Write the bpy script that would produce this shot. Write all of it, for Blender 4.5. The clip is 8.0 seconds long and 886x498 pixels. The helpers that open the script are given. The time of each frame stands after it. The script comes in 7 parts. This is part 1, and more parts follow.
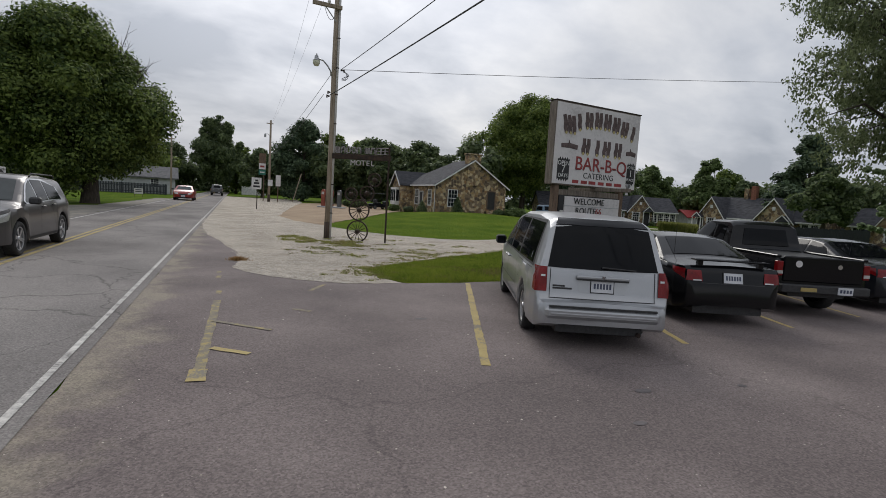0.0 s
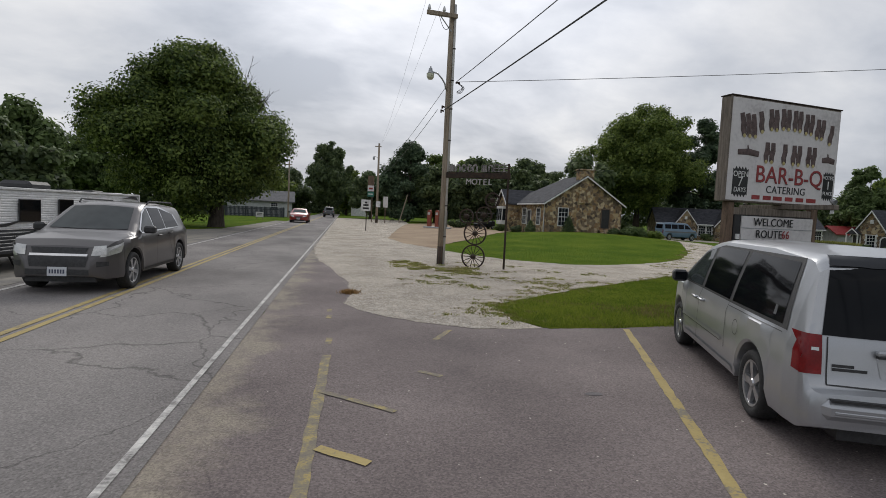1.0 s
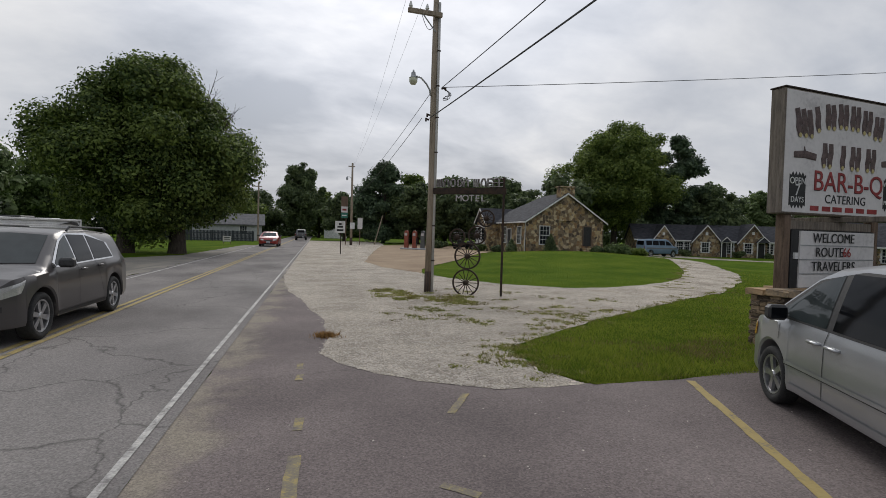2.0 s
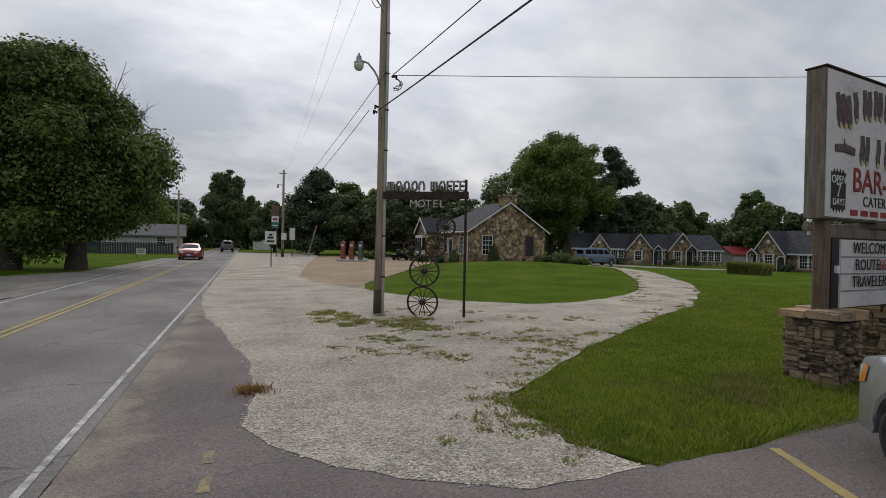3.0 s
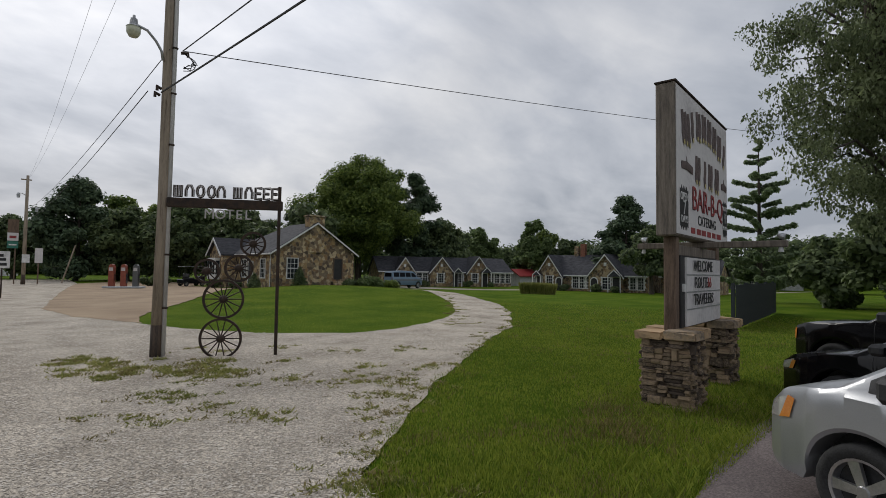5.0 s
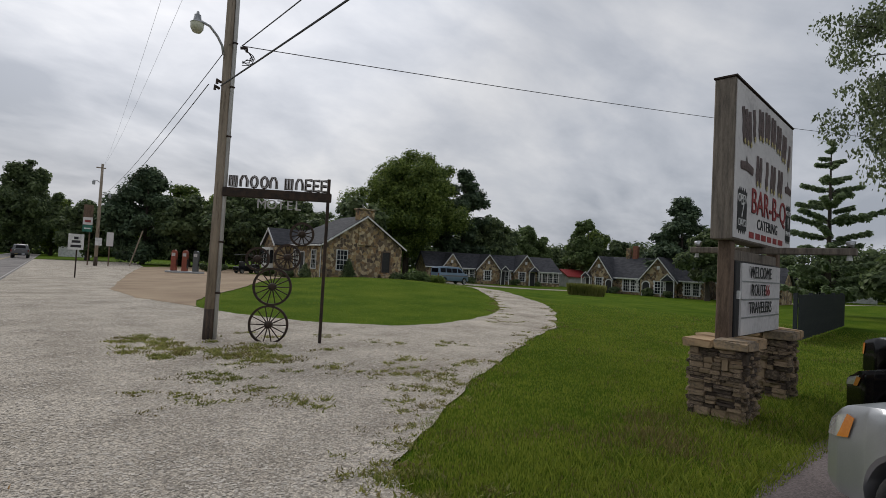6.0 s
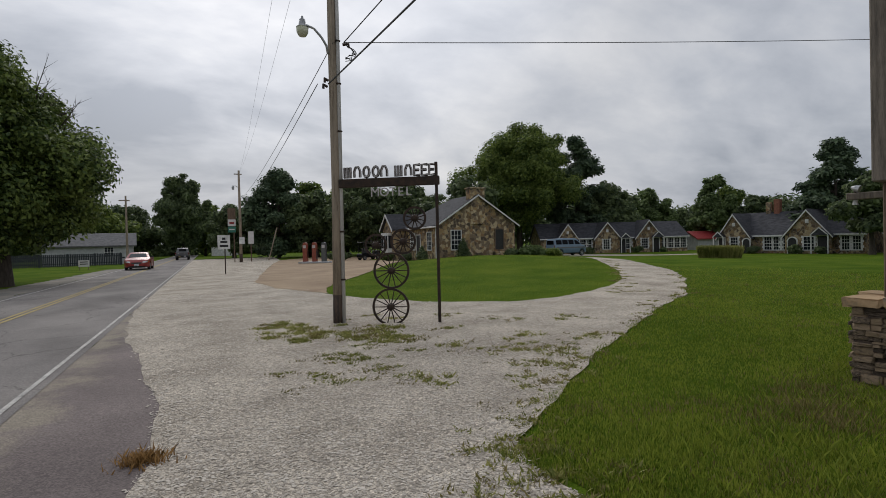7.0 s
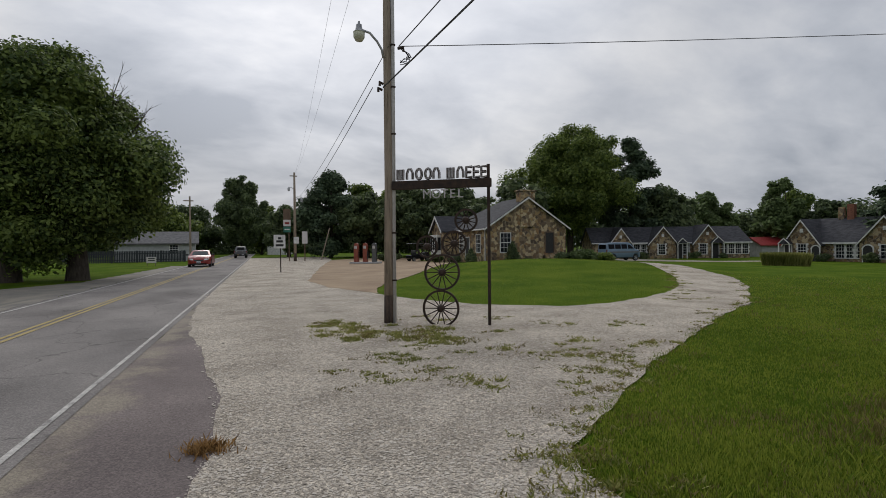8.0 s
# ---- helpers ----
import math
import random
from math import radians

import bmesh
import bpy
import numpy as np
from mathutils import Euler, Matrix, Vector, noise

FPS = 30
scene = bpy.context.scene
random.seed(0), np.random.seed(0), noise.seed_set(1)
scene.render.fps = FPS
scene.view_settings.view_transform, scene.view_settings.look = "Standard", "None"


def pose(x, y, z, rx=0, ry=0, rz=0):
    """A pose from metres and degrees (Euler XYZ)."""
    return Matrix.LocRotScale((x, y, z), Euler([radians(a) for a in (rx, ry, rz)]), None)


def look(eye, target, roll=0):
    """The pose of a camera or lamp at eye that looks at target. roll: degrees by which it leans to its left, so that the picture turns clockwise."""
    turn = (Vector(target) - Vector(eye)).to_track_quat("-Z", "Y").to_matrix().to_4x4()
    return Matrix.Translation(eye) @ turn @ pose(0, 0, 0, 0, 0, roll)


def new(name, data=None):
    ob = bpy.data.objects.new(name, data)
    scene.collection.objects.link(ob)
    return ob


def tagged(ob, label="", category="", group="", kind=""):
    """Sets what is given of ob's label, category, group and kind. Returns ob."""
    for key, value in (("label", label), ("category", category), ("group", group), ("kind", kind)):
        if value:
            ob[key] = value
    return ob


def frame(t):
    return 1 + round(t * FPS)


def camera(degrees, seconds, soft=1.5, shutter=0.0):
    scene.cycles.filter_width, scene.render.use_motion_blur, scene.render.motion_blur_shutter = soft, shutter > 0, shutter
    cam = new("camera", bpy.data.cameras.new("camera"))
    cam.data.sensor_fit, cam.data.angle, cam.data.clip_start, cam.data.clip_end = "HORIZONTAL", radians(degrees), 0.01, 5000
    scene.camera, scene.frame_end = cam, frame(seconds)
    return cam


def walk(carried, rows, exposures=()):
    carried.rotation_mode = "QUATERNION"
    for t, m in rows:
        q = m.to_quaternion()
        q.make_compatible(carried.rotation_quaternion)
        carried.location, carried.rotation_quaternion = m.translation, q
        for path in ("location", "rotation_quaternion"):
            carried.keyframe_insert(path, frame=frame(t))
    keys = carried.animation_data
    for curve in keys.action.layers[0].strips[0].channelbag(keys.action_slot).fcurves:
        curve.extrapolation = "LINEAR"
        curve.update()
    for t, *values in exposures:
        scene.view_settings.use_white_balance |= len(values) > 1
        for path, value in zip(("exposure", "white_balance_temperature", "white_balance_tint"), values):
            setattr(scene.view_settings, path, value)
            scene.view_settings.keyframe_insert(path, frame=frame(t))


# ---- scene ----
from mathutils.bvhtree import BVHTree

PATH = [
    (0, (-0.236, 0.092, 1.639), (4.138, 9.035, 0.690), 3.52),
    (0.5, (-0.123, 1.109, 1.659), (3.170, 10.519, 0.868), 3.21),
    (1, (-0.145, 2.028, 1.699), (2.413, 11.670, 1.000), 2.63),
    (1.5, (-0.103, 2.972, 1.693), (2.463, 12.627, 1.271), 0.65),
    (1.7, (-0.075, 3.372, 1.694), (2.728, 12.965, 1.337), 1.06),
    (2.8, (0.147, 5.796, 1.718), (3.719, 15.135, 1.577), 0.38),
    (3, (0.200, 6.153, 1.722), (4.389, 15.233, 1.647), 1.11),
    (3.5, (0.450, 6.921, 1.726), (6.194, 15.107, 1.729), 1.05),
    (4, (0.689, 7.462, 1.713), (7.456, 14.824, 1.684), 0.14),
    (4.5, (0.739, 7.737, 1.671), (7.679, 14.925, 2.077), 0.00),
    (4.7, (0.748, 7.790, 1.667), (7.839, 14.827, 2.113), -0.22),
    (5.8, (0.789, 7.780, 1.643), (7.967, 14.734, 1.987), 4.56),
    (6, (0.835, 7.761, 1.651), (7.373, 15.320, 1.998), 2.99),
    (6.5, (0.875, 7.667, 1.669), (6.572, 15.886, 1.748), -0.62),
    (7, (0.897, 7.779, 1.647), (5.652, 16.575, 1.515), -1.44),
    (7.5, (0.907, 7.820, 1.644), (5.054, 16.918, 1.471), -2.02),
    (8, (0.855, 7.812, 1.647), (4.775, 17.012, 1.574), -0.60),
]
cam = camera(80.84, 8.0, soft=0.7)
walk(cam, [(t, look(e, g, r)) for t, e, g, r in PATH], ((0.0, 0.15), (1.0, 0.15), (1.5, 0.10), (3.0, 0.0), (6.0, -0.02), (8.0, -0.07)))

# ---- light: an overcast sky with the sun behind thin cloud over the road ----
SUN_AZ, SUN_EL = radians(12), radians(38)
world = bpy.data.worlds.new("sky")
scene.world = world
world.use_nodes = True
wn, wl = world.node_tree.nodes, world.node_tree.links
wn.clear()


def wnode(kind, **vals):
    n = wn.new(kind)
    for k, v in vals.items():
        n.inputs[k].default_value = v
    return n


out = wn.new("ShaderNodeOutputWorld")
bg = wn.new("ShaderNodeBackground")
sky = wn.new("ShaderNodeTexSky")
sky.sky_type, sky.sun_disc = "NISHITA", False
sky.sun_elevation, sky.sun_rotation = SUN_EL, SUN_AZ
sky.air_density, sky.dust_density = 1.5, 3.0
co = wn.new("ShaderNodeTexCoord")
sep = wn.new("ShaderNodeSeparateXYZ")
wl.new(co.outputs["Generated"], sep.inputs[0])
# clouds on a flat layer: the direction divided by its height
hgt = wn.new("ShaderNodeMath"); hgt.operation = "ADD"; hgt.inputs[1].default_value = 0.30
wl.new(sep.outputs[2], hgt.inputs[0])
hmx = wn.new("ShaderNodeMath"); hmx.operation = "MAXIMUM"; hmx.inputs[1].default_value = 0.08
wl.new(hgt.outputs[0], hmx.inputs[0])
div = wn.new("ShaderNodeVectorMath"); div.operation = "DIVIDE"
cmb = wn.new("ShaderNodeCombineXYZ")
for i in range(3):
    wl.new(hmx.outputs[0], cmb.inputs[i])
wl.new(co.outputs["Generated"], div.inputs[0]); wl.new(cmb.outputs[0], div.inputs[1])
stretch = wn.new("ShaderNodeMapping")
stretch.inputs["Scale"].default_value = (0.62, 0.85, 0.0)
stretch.inputs["Rotation"].default_value = (0, 0, radians(35))
wl.new(div.outputs[0], stretch.inputs[0])
n1 = wnode("ShaderNodeTexNoise", Scale=1.15, Detail=8.0, Roughness=0.52, Distortion=0.5)
n2 = wnode("ShaderNodeTexNoise", Scale=4.2, Detail=7.0, Roughness=0.55, Distortion=0.3)
wl.new(stretch.outputs[0], n1.inputs["Vector"]); wl.new(stretch.outputs[0], n2.inputs["Vector"])
mixn = wn.new("ShaderNodeMath"); mixn.operation = "MULTIPLY_ADD"; mixn.inputs[1].default_value = 0.34
wl.new(n2.outputs[0], mixn.inputs[0]); wl.new(n1.outputs[0], mixn.inputs[2])
ramp = wn.new("ShaderNodeValToRGB")
els = ramp.color_ramp.elements
els[0].position, els[0].color = 0.53, (0.43, 0.468, 0.545, 1)
els[1].position, els[1].color = 0.86, (0.98, 0.98, 1.0, 1)
mid = els.new(0.66); mid.color = (0.63, 0.66, 0.73, 1)
wl.new(mixn.outputs[0], ramp.inputs[0])
# the bright veil round the hidden sun
dot = wn.new("ShaderNodeVectorMath"); dot.operation = "DOT_PRODUCT"
dot.inputs[1].default_value = (math.sin(SUN_AZ) * math.cos(SUN_EL), math.cos(SUN_AZ) * math.cos(SUN_EL), math.sin(SUN_EL))
wl.new(co.outputs["Generated"], dot.inputs[0])
veil = wn.new("ShaderNodeMapRange")
veil.interpolation_type = "SMOOTHSTEP"
for k, v in (("From Min", 0.80), ("From Max", 1.0), ("To Min", 1.0), ("To Max", 1.6)):
    veil.inputs[k].default_value = v
wl.new(dot.outputs["Value"], veil.inputs["Value"])
mul = wn.new("ShaderNodeVectorMath"); mul.operation = "SCALE"
wl.new(ramp.outputs[0], mul.inputs[0]); wl.new(veil.outputs[0], mul.inputs["Scale"])
skys = wn.new("ShaderNodeVectorMath"); skys.operation = "SCALE"; skys.inputs["Scale"].default_value = 0.08
wl.new(sky.outputs[0], skys.inputs[0])
mixc = wn.new("ShaderNodeMix"); mixc.data_type = "RGBA"; mixc.inputs[0].default_value = 0.92
wl.new(skys.outputs[0], mixc.inputs[6]); wl.new(mul.outputs[0], mixc.inputs[7])
bg.inputs[1].default_value = 0.82
wl.new(mixc.outputs[2], bg.inputs[0]); wl.new(bg.outputs[0], out.inputs[0])

sun = new("sun", bpy.data.lights.new("sun", "SUN"))
sun.data.energy, sun.data.angle, sun.data.color = 1.15, radians(28), (1.0, 0.96, 0.9)
sun.matrix_world = look((0, 0, 60), (-math.sin(SUN_AZ) * math.cos(SUN_EL) * 60, -math.cos(SUN_AZ) * math.cos(SUN_EL) * 60, 60 - math.sin(SUN_EL) * 60))
tagged(sun, kind="structure")
scene.view_settings.exposure = 0.0


# ---- materials ----
def mat(name, a, b=None, rough=0.8, scale=6.0, fine=60.0, bump=0.3, metal=0.0, space="Object", c=None, cpos=0.75, rnd=0.0, spec=0.5, coat=0.0, stretch=(1, 1, 1), dist=0.01):
    """A surface of two or three colours mixed by coarse and fine noise, with a fine relief."""
    m = bpy.data.materials.new(name)
    m.use_nodes = True
    nt = m.node_tree
    N, L = nt.nodes, nt.links
    p = N["Principled BSDF"]
    b = b or tuple(v * 0.7 for v in a)
    if space == "World":
        src = N.new("ShaderNodeNewGeometry").outputs["Position"]
    else:
        src = N.new("ShaderNodeTexCoord").outputs["Object"]
    mp = N.new("ShaderNodeMapping"); mp.inputs["Scale"].default_value = stretch
    L.new(src, mp.inputs[0])
    big = N.new("ShaderNodeTexNoise"); big.inputs["Scale"].default_value = scale; big.inputs["Detail"].default_value = 6
    sml = N.new("ShaderNodeTexNoise"); sml.inputs["Scale"].default_value = fine; sml.inputs["Detail"].default_value = 4
    L.new(mp.outputs[0], big.inputs["Vector"]); L.new(mp.outputs[0], sml.inputs["Vector"])
    ma = N.new("ShaderNodeMath"); ma.operation = "MULTIPLY_ADD"; ma.inputs[1].default_value = 0.6
    L.new(sml.outputs[0], ma.inputs[0]); L.new(big.outputs[0], ma.inputs[2])
    rp = N.new("ShaderNodeValToRGB")
    e = rp.color_ramp.elements
    e[0].position, e[0].color = 0.58, (*a, 1)
    e[1].position, e[1].color = 1.0, (*b, 1)
    if c:
        k = e.new(cpos); k.color = (*c, 1)
    last = ma.outputs[0]
    if rnd:
        oi = N.new("ShaderNodeObjectInfo")
        rr = N.new("ShaderNodeMath"); rr.operation = "MULTIPLY_ADD"; rr.inputs[1].default_value = rnd
        sub = N.new("ShaderNodeMath"); sub.operation = "SUBTRACT"; sub.inputs[1].default_value = 0.5
        L.new(oi.outputs["Random"], sub.inputs[0]); L.new(sub.outputs[0], rr.inputs[0]); L.new(last, rr.inputs[2])
        last = rr.outputs[0]
    L.new(last, rp.inputs[0]); L.new(rp.outputs[0], p.inputs["Base Color"])
    p.inputs["Roughness"].default_value, p.inputs["Metallic"].default_value = rough, metal
    p.inputs["Specular IOR Level"].default_value = spec
    p.inputs["Coat Weight"].default_value = coat
    p.inputs["Coat Roughness"].default_value = 0.04
    if bump:
        bp = N.new("ShaderNodeBump"); bp.inputs["Strength"].default_value = bump; bp.inputs["Distance"].default_value = dist
        L.new(sml.outputs[0], bp.inputs["Height"]); L.new(bp.outputs[0], p.inputs["Normal"])
    return m


def island(m, spread=0.25):
    """Vary a material from leaf to leaf or stone to stone of one mesh."""
    nt = m.node_tree
    N, L = nt.nodes, nt.links
    g = N.new("ShaderNodeNewGeometry")
    rp = [n for n in N if n.bl_idname == "ShaderNodeValToRGB"][0]
    old = rp.inputs[0].links[0].from_socket
    k = N.new("ShaderNodeMath"); k.operation = "MULTIPLY_ADD"; k.inputs[1].default_value = spread * 2
    s = N.new("ShaderNodeMath"); s.operation = "SUBTRACT"; s.inputs[1].default_value = 0.5
    L.new(g.outputs["Random Per Island"], s.inputs[0]); L.new(s.outputs[0], k.inputs[0]); L.new(old, k.inputs[2])
    L.new(k.outputs[0], rp.inputs[0])
    return m


def leafmat(name, a, b, spread=0.3, thru=0.42):
    """A leaf that lets some light through."""
    m = island(mat(name, a, b, rough=0.6, scale=0.5, fine=3, bump=0, space="World", spec=0.3), spread)
    nt = m.node_tree
    N, L = nt.nodes, nt.links
    p = N["Principled BSDF"]
    rp = [n for n in N if n.bl_idname == "ShaderNodeValToRGB"][0]
    t = N.new("ShaderNodeBsdfTranslucent")
    L.new(rp.outputs[0], t.inputs[0])
    mx = N.new("ShaderNodeMixShader"); mx.inputs[0].default_value = thru
    L.new(p.outputs[0], mx.inputs[1]); L.new(t.outputs[0], mx.inputs[2])
    L.new(mx.outputs[0], N["Material Output"].inputs[0])
    return m


def cracked(m, scale=0.35, width=0.012, dark=0.35, amount=1.0):
    """Thin dark crack lines over a paved surface."""
    nt = m.node_tree
    N, L = nt.nodes, nt.links
    p = N["Principled BSDF"]
    g = N.new("ShaderNodeNewGeometry")
    wob = N.new("ShaderNodeTexNoise"); wob.inputs["Scale"].default_value = 1.3; wob.inputs["Detail"].default_value = 5
    L.new(g.outputs["Position"], wob.inputs["Vector"])
    add = N.new("ShaderNodeVectorMath"); add.operation = "MULTIPLY_ADD"; add.inputs[1].default_value = (1.1, 1.1, 0)
    L.new(wob.outputs["Color"], add.inputs[0]); L.new(g.outputs["Position"], add.inputs[2])
    v = N.new("ShaderNodeTexVoronoi"); v.feature = "DISTANCE_TO_EDGE"; v.inputs["Scale"].default_value = scale
    L.new(add.outputs[0], v.inputs["Vector"])
    r = N.new("ShaderNodeMapRange")
    for k, x in (("From Min", 0.0), ("From Max", width), ("To Min", 1 - dark * amount), ("To Max", 1.0)):
        r.inputs[k].default_value = x
    L.new(v.outputs["Distance"], r.inputs["Value"])
    src = p.inputs["Base Color"].links[0].from_socket
    mm = N.new("ShaderNodeVectorMath"); mm.operation = "SCALE"
    L.new(src, mm.inputs[0]); L.new(r.outputs[0], mm.inputs["Scale"])
    L.new(mm.outputs[0], p.inputs["Base Color"])
    return m


def glassmat(name, tint=(0.02, 0.025, 0.03), rough=0.04, spec=0.28):
    m = mat(name, tint, tuple(v * 0.6 for v in tint), rough=rough, bump=0, scale=1, fine=5, spec=spec)
    return m


M = {}
M["asphalt"] = cracked(mat("asphalt", (0.116, 0.097, 0.094), (0.226, 0.190, 0.180), rough=0.92, scale=0.45, fine=55, bump=0.8, space="World", c=(0.155, 0.128, 0.123), dist=0.008, spec=0.3), 0.16, 0.004, 0.22)


def dusty(m, near=0.10, far=1.25):
    """Pale road dust and worn aggregate gathered along the white edge line."""
    nt = m.node_tree
    N, L = nt.nodes, nt.links
    p = N["Principled BSDF"]
    g = N.new("ShaderNodeNewGeometry")
    dt = N.new("ShaderNodeVectorMath"); dt.operation = "DOT_PRODUCT"; dt.inputs[1].default_value = (1, -0.070, 0)
    L.new(g.outputs["Position"], dt.inputs[0])
    fall = N.new("ShaderNodeMapRange"); fall.interpolation_type = "SMOOTHSTEP"
    for k, v in (("From Min", -1.62 + near), ("From Max", -1.62 + far), ("To Min", 0.24), ("To Max", -0.16)):
        fall.inputs[k].default_value = v
    L.new(dt.outputs["Value"], fall.inputs["Value"])
    nz = N.new("ShaderNodeTexNoise"); nz.inputs["Scale"].default_value = 1.1; nz.inputs["Detail"].default_value = 9; nz.inputs["Roughness"].default_value = 0.65
    L.new(g.outputs["Position"], nz.inputs["Vector"])
    ad = N.new("ShaderNodeMath"); ad.operation = "ADD"
    L.new(nz.outputs[0], ad.inputs[0]); L.new(fall.outputs[0], ad.inputs[1])
    st = N.new("ShaderNodeMapRange"); st.interpolation_type = "SMOOTHSTEP"
    for k, v in (("From Min", 0.54), ("From Max", 0.80), ("To Min", 0.0), ("To Max", 0.75)):
        st.inputs[k].default_value = v
    L.new(ad.outputs[0], st.inputs["Value"])
    mx = N.new("ShaderNodeMix"); mx.data_type = "RGBA"
    src = p.inputs["Base Color"].links[0].from_socket
    L.new(st.outputs[0], mx.inputs[0]); L.new(src, mx.inputs[6]); mx.inputs[7].default_value = (0.30, 0.265, 0.205, 1)
    L.new(mx.outputs[2], p.inputs["Base Color"])
    return m


dusty(M["asphalt"])
M["road"] = cracked(mat("road_asphalt", (0.150, 0.138, 0.131), (0.285, 0.264, 0.248), rough=0.93, scale=0.5, fine=60, bump=0.7, space="World", c=(0.208, 0.193, 0.185), dist=0.007, stretch=(1, 0.6, 1), spec=0.15), 0.42, 0.008, 0.45)
M["worn"] = mat("worn_shoulder", (0.16, 0.15, 0.14), (0.30, 0.27, 0.22), rough=0.95, scale=0.8, fine=70, bump=0.6, space="World", c=(0.21, 0.195, 0.17), dist=0.008)
def pebbled(m, scale, lo, hi):
    """Every small stone of a gravel surface a tone of its own."""
    N, L = m.node_tree.nodes, m.node_tree.links
    p = N["Principled BSDF"]
    g = N.new("ShaderNodeNewGeometry")
    v = N.new("ShaderNodeTexVoronoi"); v.inputs["Scale"].default_value = scale
    L.new(g.outputs["Position"], v.inputs["Vector"])
    sp = N.new("ShaderNodeSeparateColor"); L.new(v.outputs["Color"], sp.inputs[0])
    r = N.new("ShaderNodeMapRange"); r.inputs["To Min"].default_value, r.inputs["To Max"].default_value = lo, hi
    L.new(sp.outputs[0], r.inputs["Value"])
    k = N.new("ShaderNodeVectorMath"); k.operation = "SCALE"
    L.new(p.inputs["Base Color"].links[0].from_socket, k.inputs[0]); L.new(r.outputs[0], k.inputs["Scale"])
    L.new(k.outputs[0], p.inputs["Base Color"])


M["gravel"] = mat("pale_gravel", (0.264, 0.229, 0.184), (0.530, 0.474, 0.396), rough=0.95, scale=0.8, fine=85, bump=0.6, space="World", c=(0.398, 0.352, 0.292), dist=0.010, spec=0.15)
pebbled(M["gravel"], 72, 0.46, 1.50)
pebbled(M["gravel"], 34, 0.84, 1.15)
pebbled(M["asphalt"], 75, 0.74, 1.24)
pebbled(M["road"], 75, 0.80, 1.20)
M["tan"] = mat("tan_gravel", (0.225, 0.150, 0.090), (0.36, 0.265, 0.168), rough=0.95, scale=0.5, fine=40, bump=0.6, space="World", dist=0.02)
M["grass"] = mat("lawn", (0.050, 0.096, 0.007), (0.122, 0.168, 0.017), rough=1.0, scale=0.45, fine=35, bump=1.0, space="World", c=(0.070, 0.124, 0.009), dist=0.04, spec=0.03)
M["white_line"] = mat("worn_white_paint", (0.19, 0.178, 0.17), (0.62, 0.60, 0.56), rough=0.8, scale=7, fine=40, bump=0.3, space="World", c=(0.38, 0.365, 0.345))
M["yellow_line"] = mat("worn_yellow_paint", (0.18, 0.16, 0.125), (0.40, 0.31, 0.12), rough=0.8, scale=4, fine=40, bump=0.3, space="World", c=(0.36, 0.275, 0.10))
M["wood"] = mat("weathered_wood", (0.10, 0.085, 0.07), (0.25, 0.21, 0.17), rough=0.85, scale=4, fine=30, bump=0.6, stretch=(6, 6, 0.5))
M["brownwood"] = mat("brown_timber", (0.07, 0.045, 0.03), (0.19, 0.13, 0.09), rough=0.8, scale=5, fine=35, bump=0.6, stretch=(5, 5, 0.6))
M["iron"] = mat("rusty_iron", (0.018, 0.014, 0.012), (0.06, 0.035, 0.022), rough=0.75, scale=9, fine=60, bump=0.4, metal=0.3)
M["steel"] = mat("galvanised_steel", (0.30, 0.31, 0.32), (0.5, 0.51, 0.52), rough=0.45, scale=8, fine=50, bump=0.1, metal=0.8)
M["white"] = mat("white_paint", (0.44, 0.44, 0.43), (0.74, 0.74, 0.72), rough=0.55, scale=3, fine=30, bump=0.1, c=(0.60, 0.60, 0.59))
M["signwhite"] = mat("sign_panel_white", (0.46, 0.44, 0.44), (0.66, 0.64, 0.63), rough=0.55, scale=1.2, fine=14, bump=0.05, c=(0.59, 0.57, 0.565))
M["black"] = mat("black_paint", (0.006, 0.006, 0.007), (0.02, 0.02, 0.022), rough=0.5, bump=0)
M["red"] = mat("red_paint", (0.17, 0.014, 0.016), (0.34, 0.045, 0.045), rough=0.5, scale=6, bump=0)
M["roof"] = mat("dark_shingles", (0.022, 0.023, 0.028), (0.065, 0.066, 0.075), rough=0.95, scale=2, fine=14, bump=0.8, c=(0.038, 0.039, 0.046), dist=0.02, stretch=(1, 1, 3))
M["conduit"] = mat("light_grey_conduit", (0.34, 0.33, 0.32), (0.55, 0.54, 0.52), rough=0.5, scale=3, fine=30, bump=0.1, stretch=(3, 3, 0.4))
M["glass"] = glassmat("window_glass")
M["bark"] = mat("bark", (0.028, 0.022, 0.017), (0.085, 0.068, 0.052), rough=0.95, scale=5, fine=25, bump=1.0, stretch=(3, 3, 0.6), dist=0.03)
M["leaf"] = leafmat("broad_leaves", (0.066, 0.108, 0.024), (0.235, 0.300, 0.070))
M["maple"] = leafmat("maple_leaves", (0.046, 0.080, 0.018), (0.180, 0.235, 0.055), thru=0.32)
M["leaf_light"] = leafmat("light_leaves", (0.075, 0.115, 0.040), (0.20, 0.27, 0.10))
M["leaf_dark"] = leafmat("dark_leaves", (0.062, 0.092, 0.042), (0.175, 0.225, 0.095))
M["needle"] = leafmat("pine_needles", (0.050, 0.082, 0.046), (0.130, 0.185, 0.095), thru=0.3)
M["willow"] = leafmat("narrow_grey_leaves", (0.085, 0.11, 0.05), (0.22, 0.26, 0.13), thru=0.5)


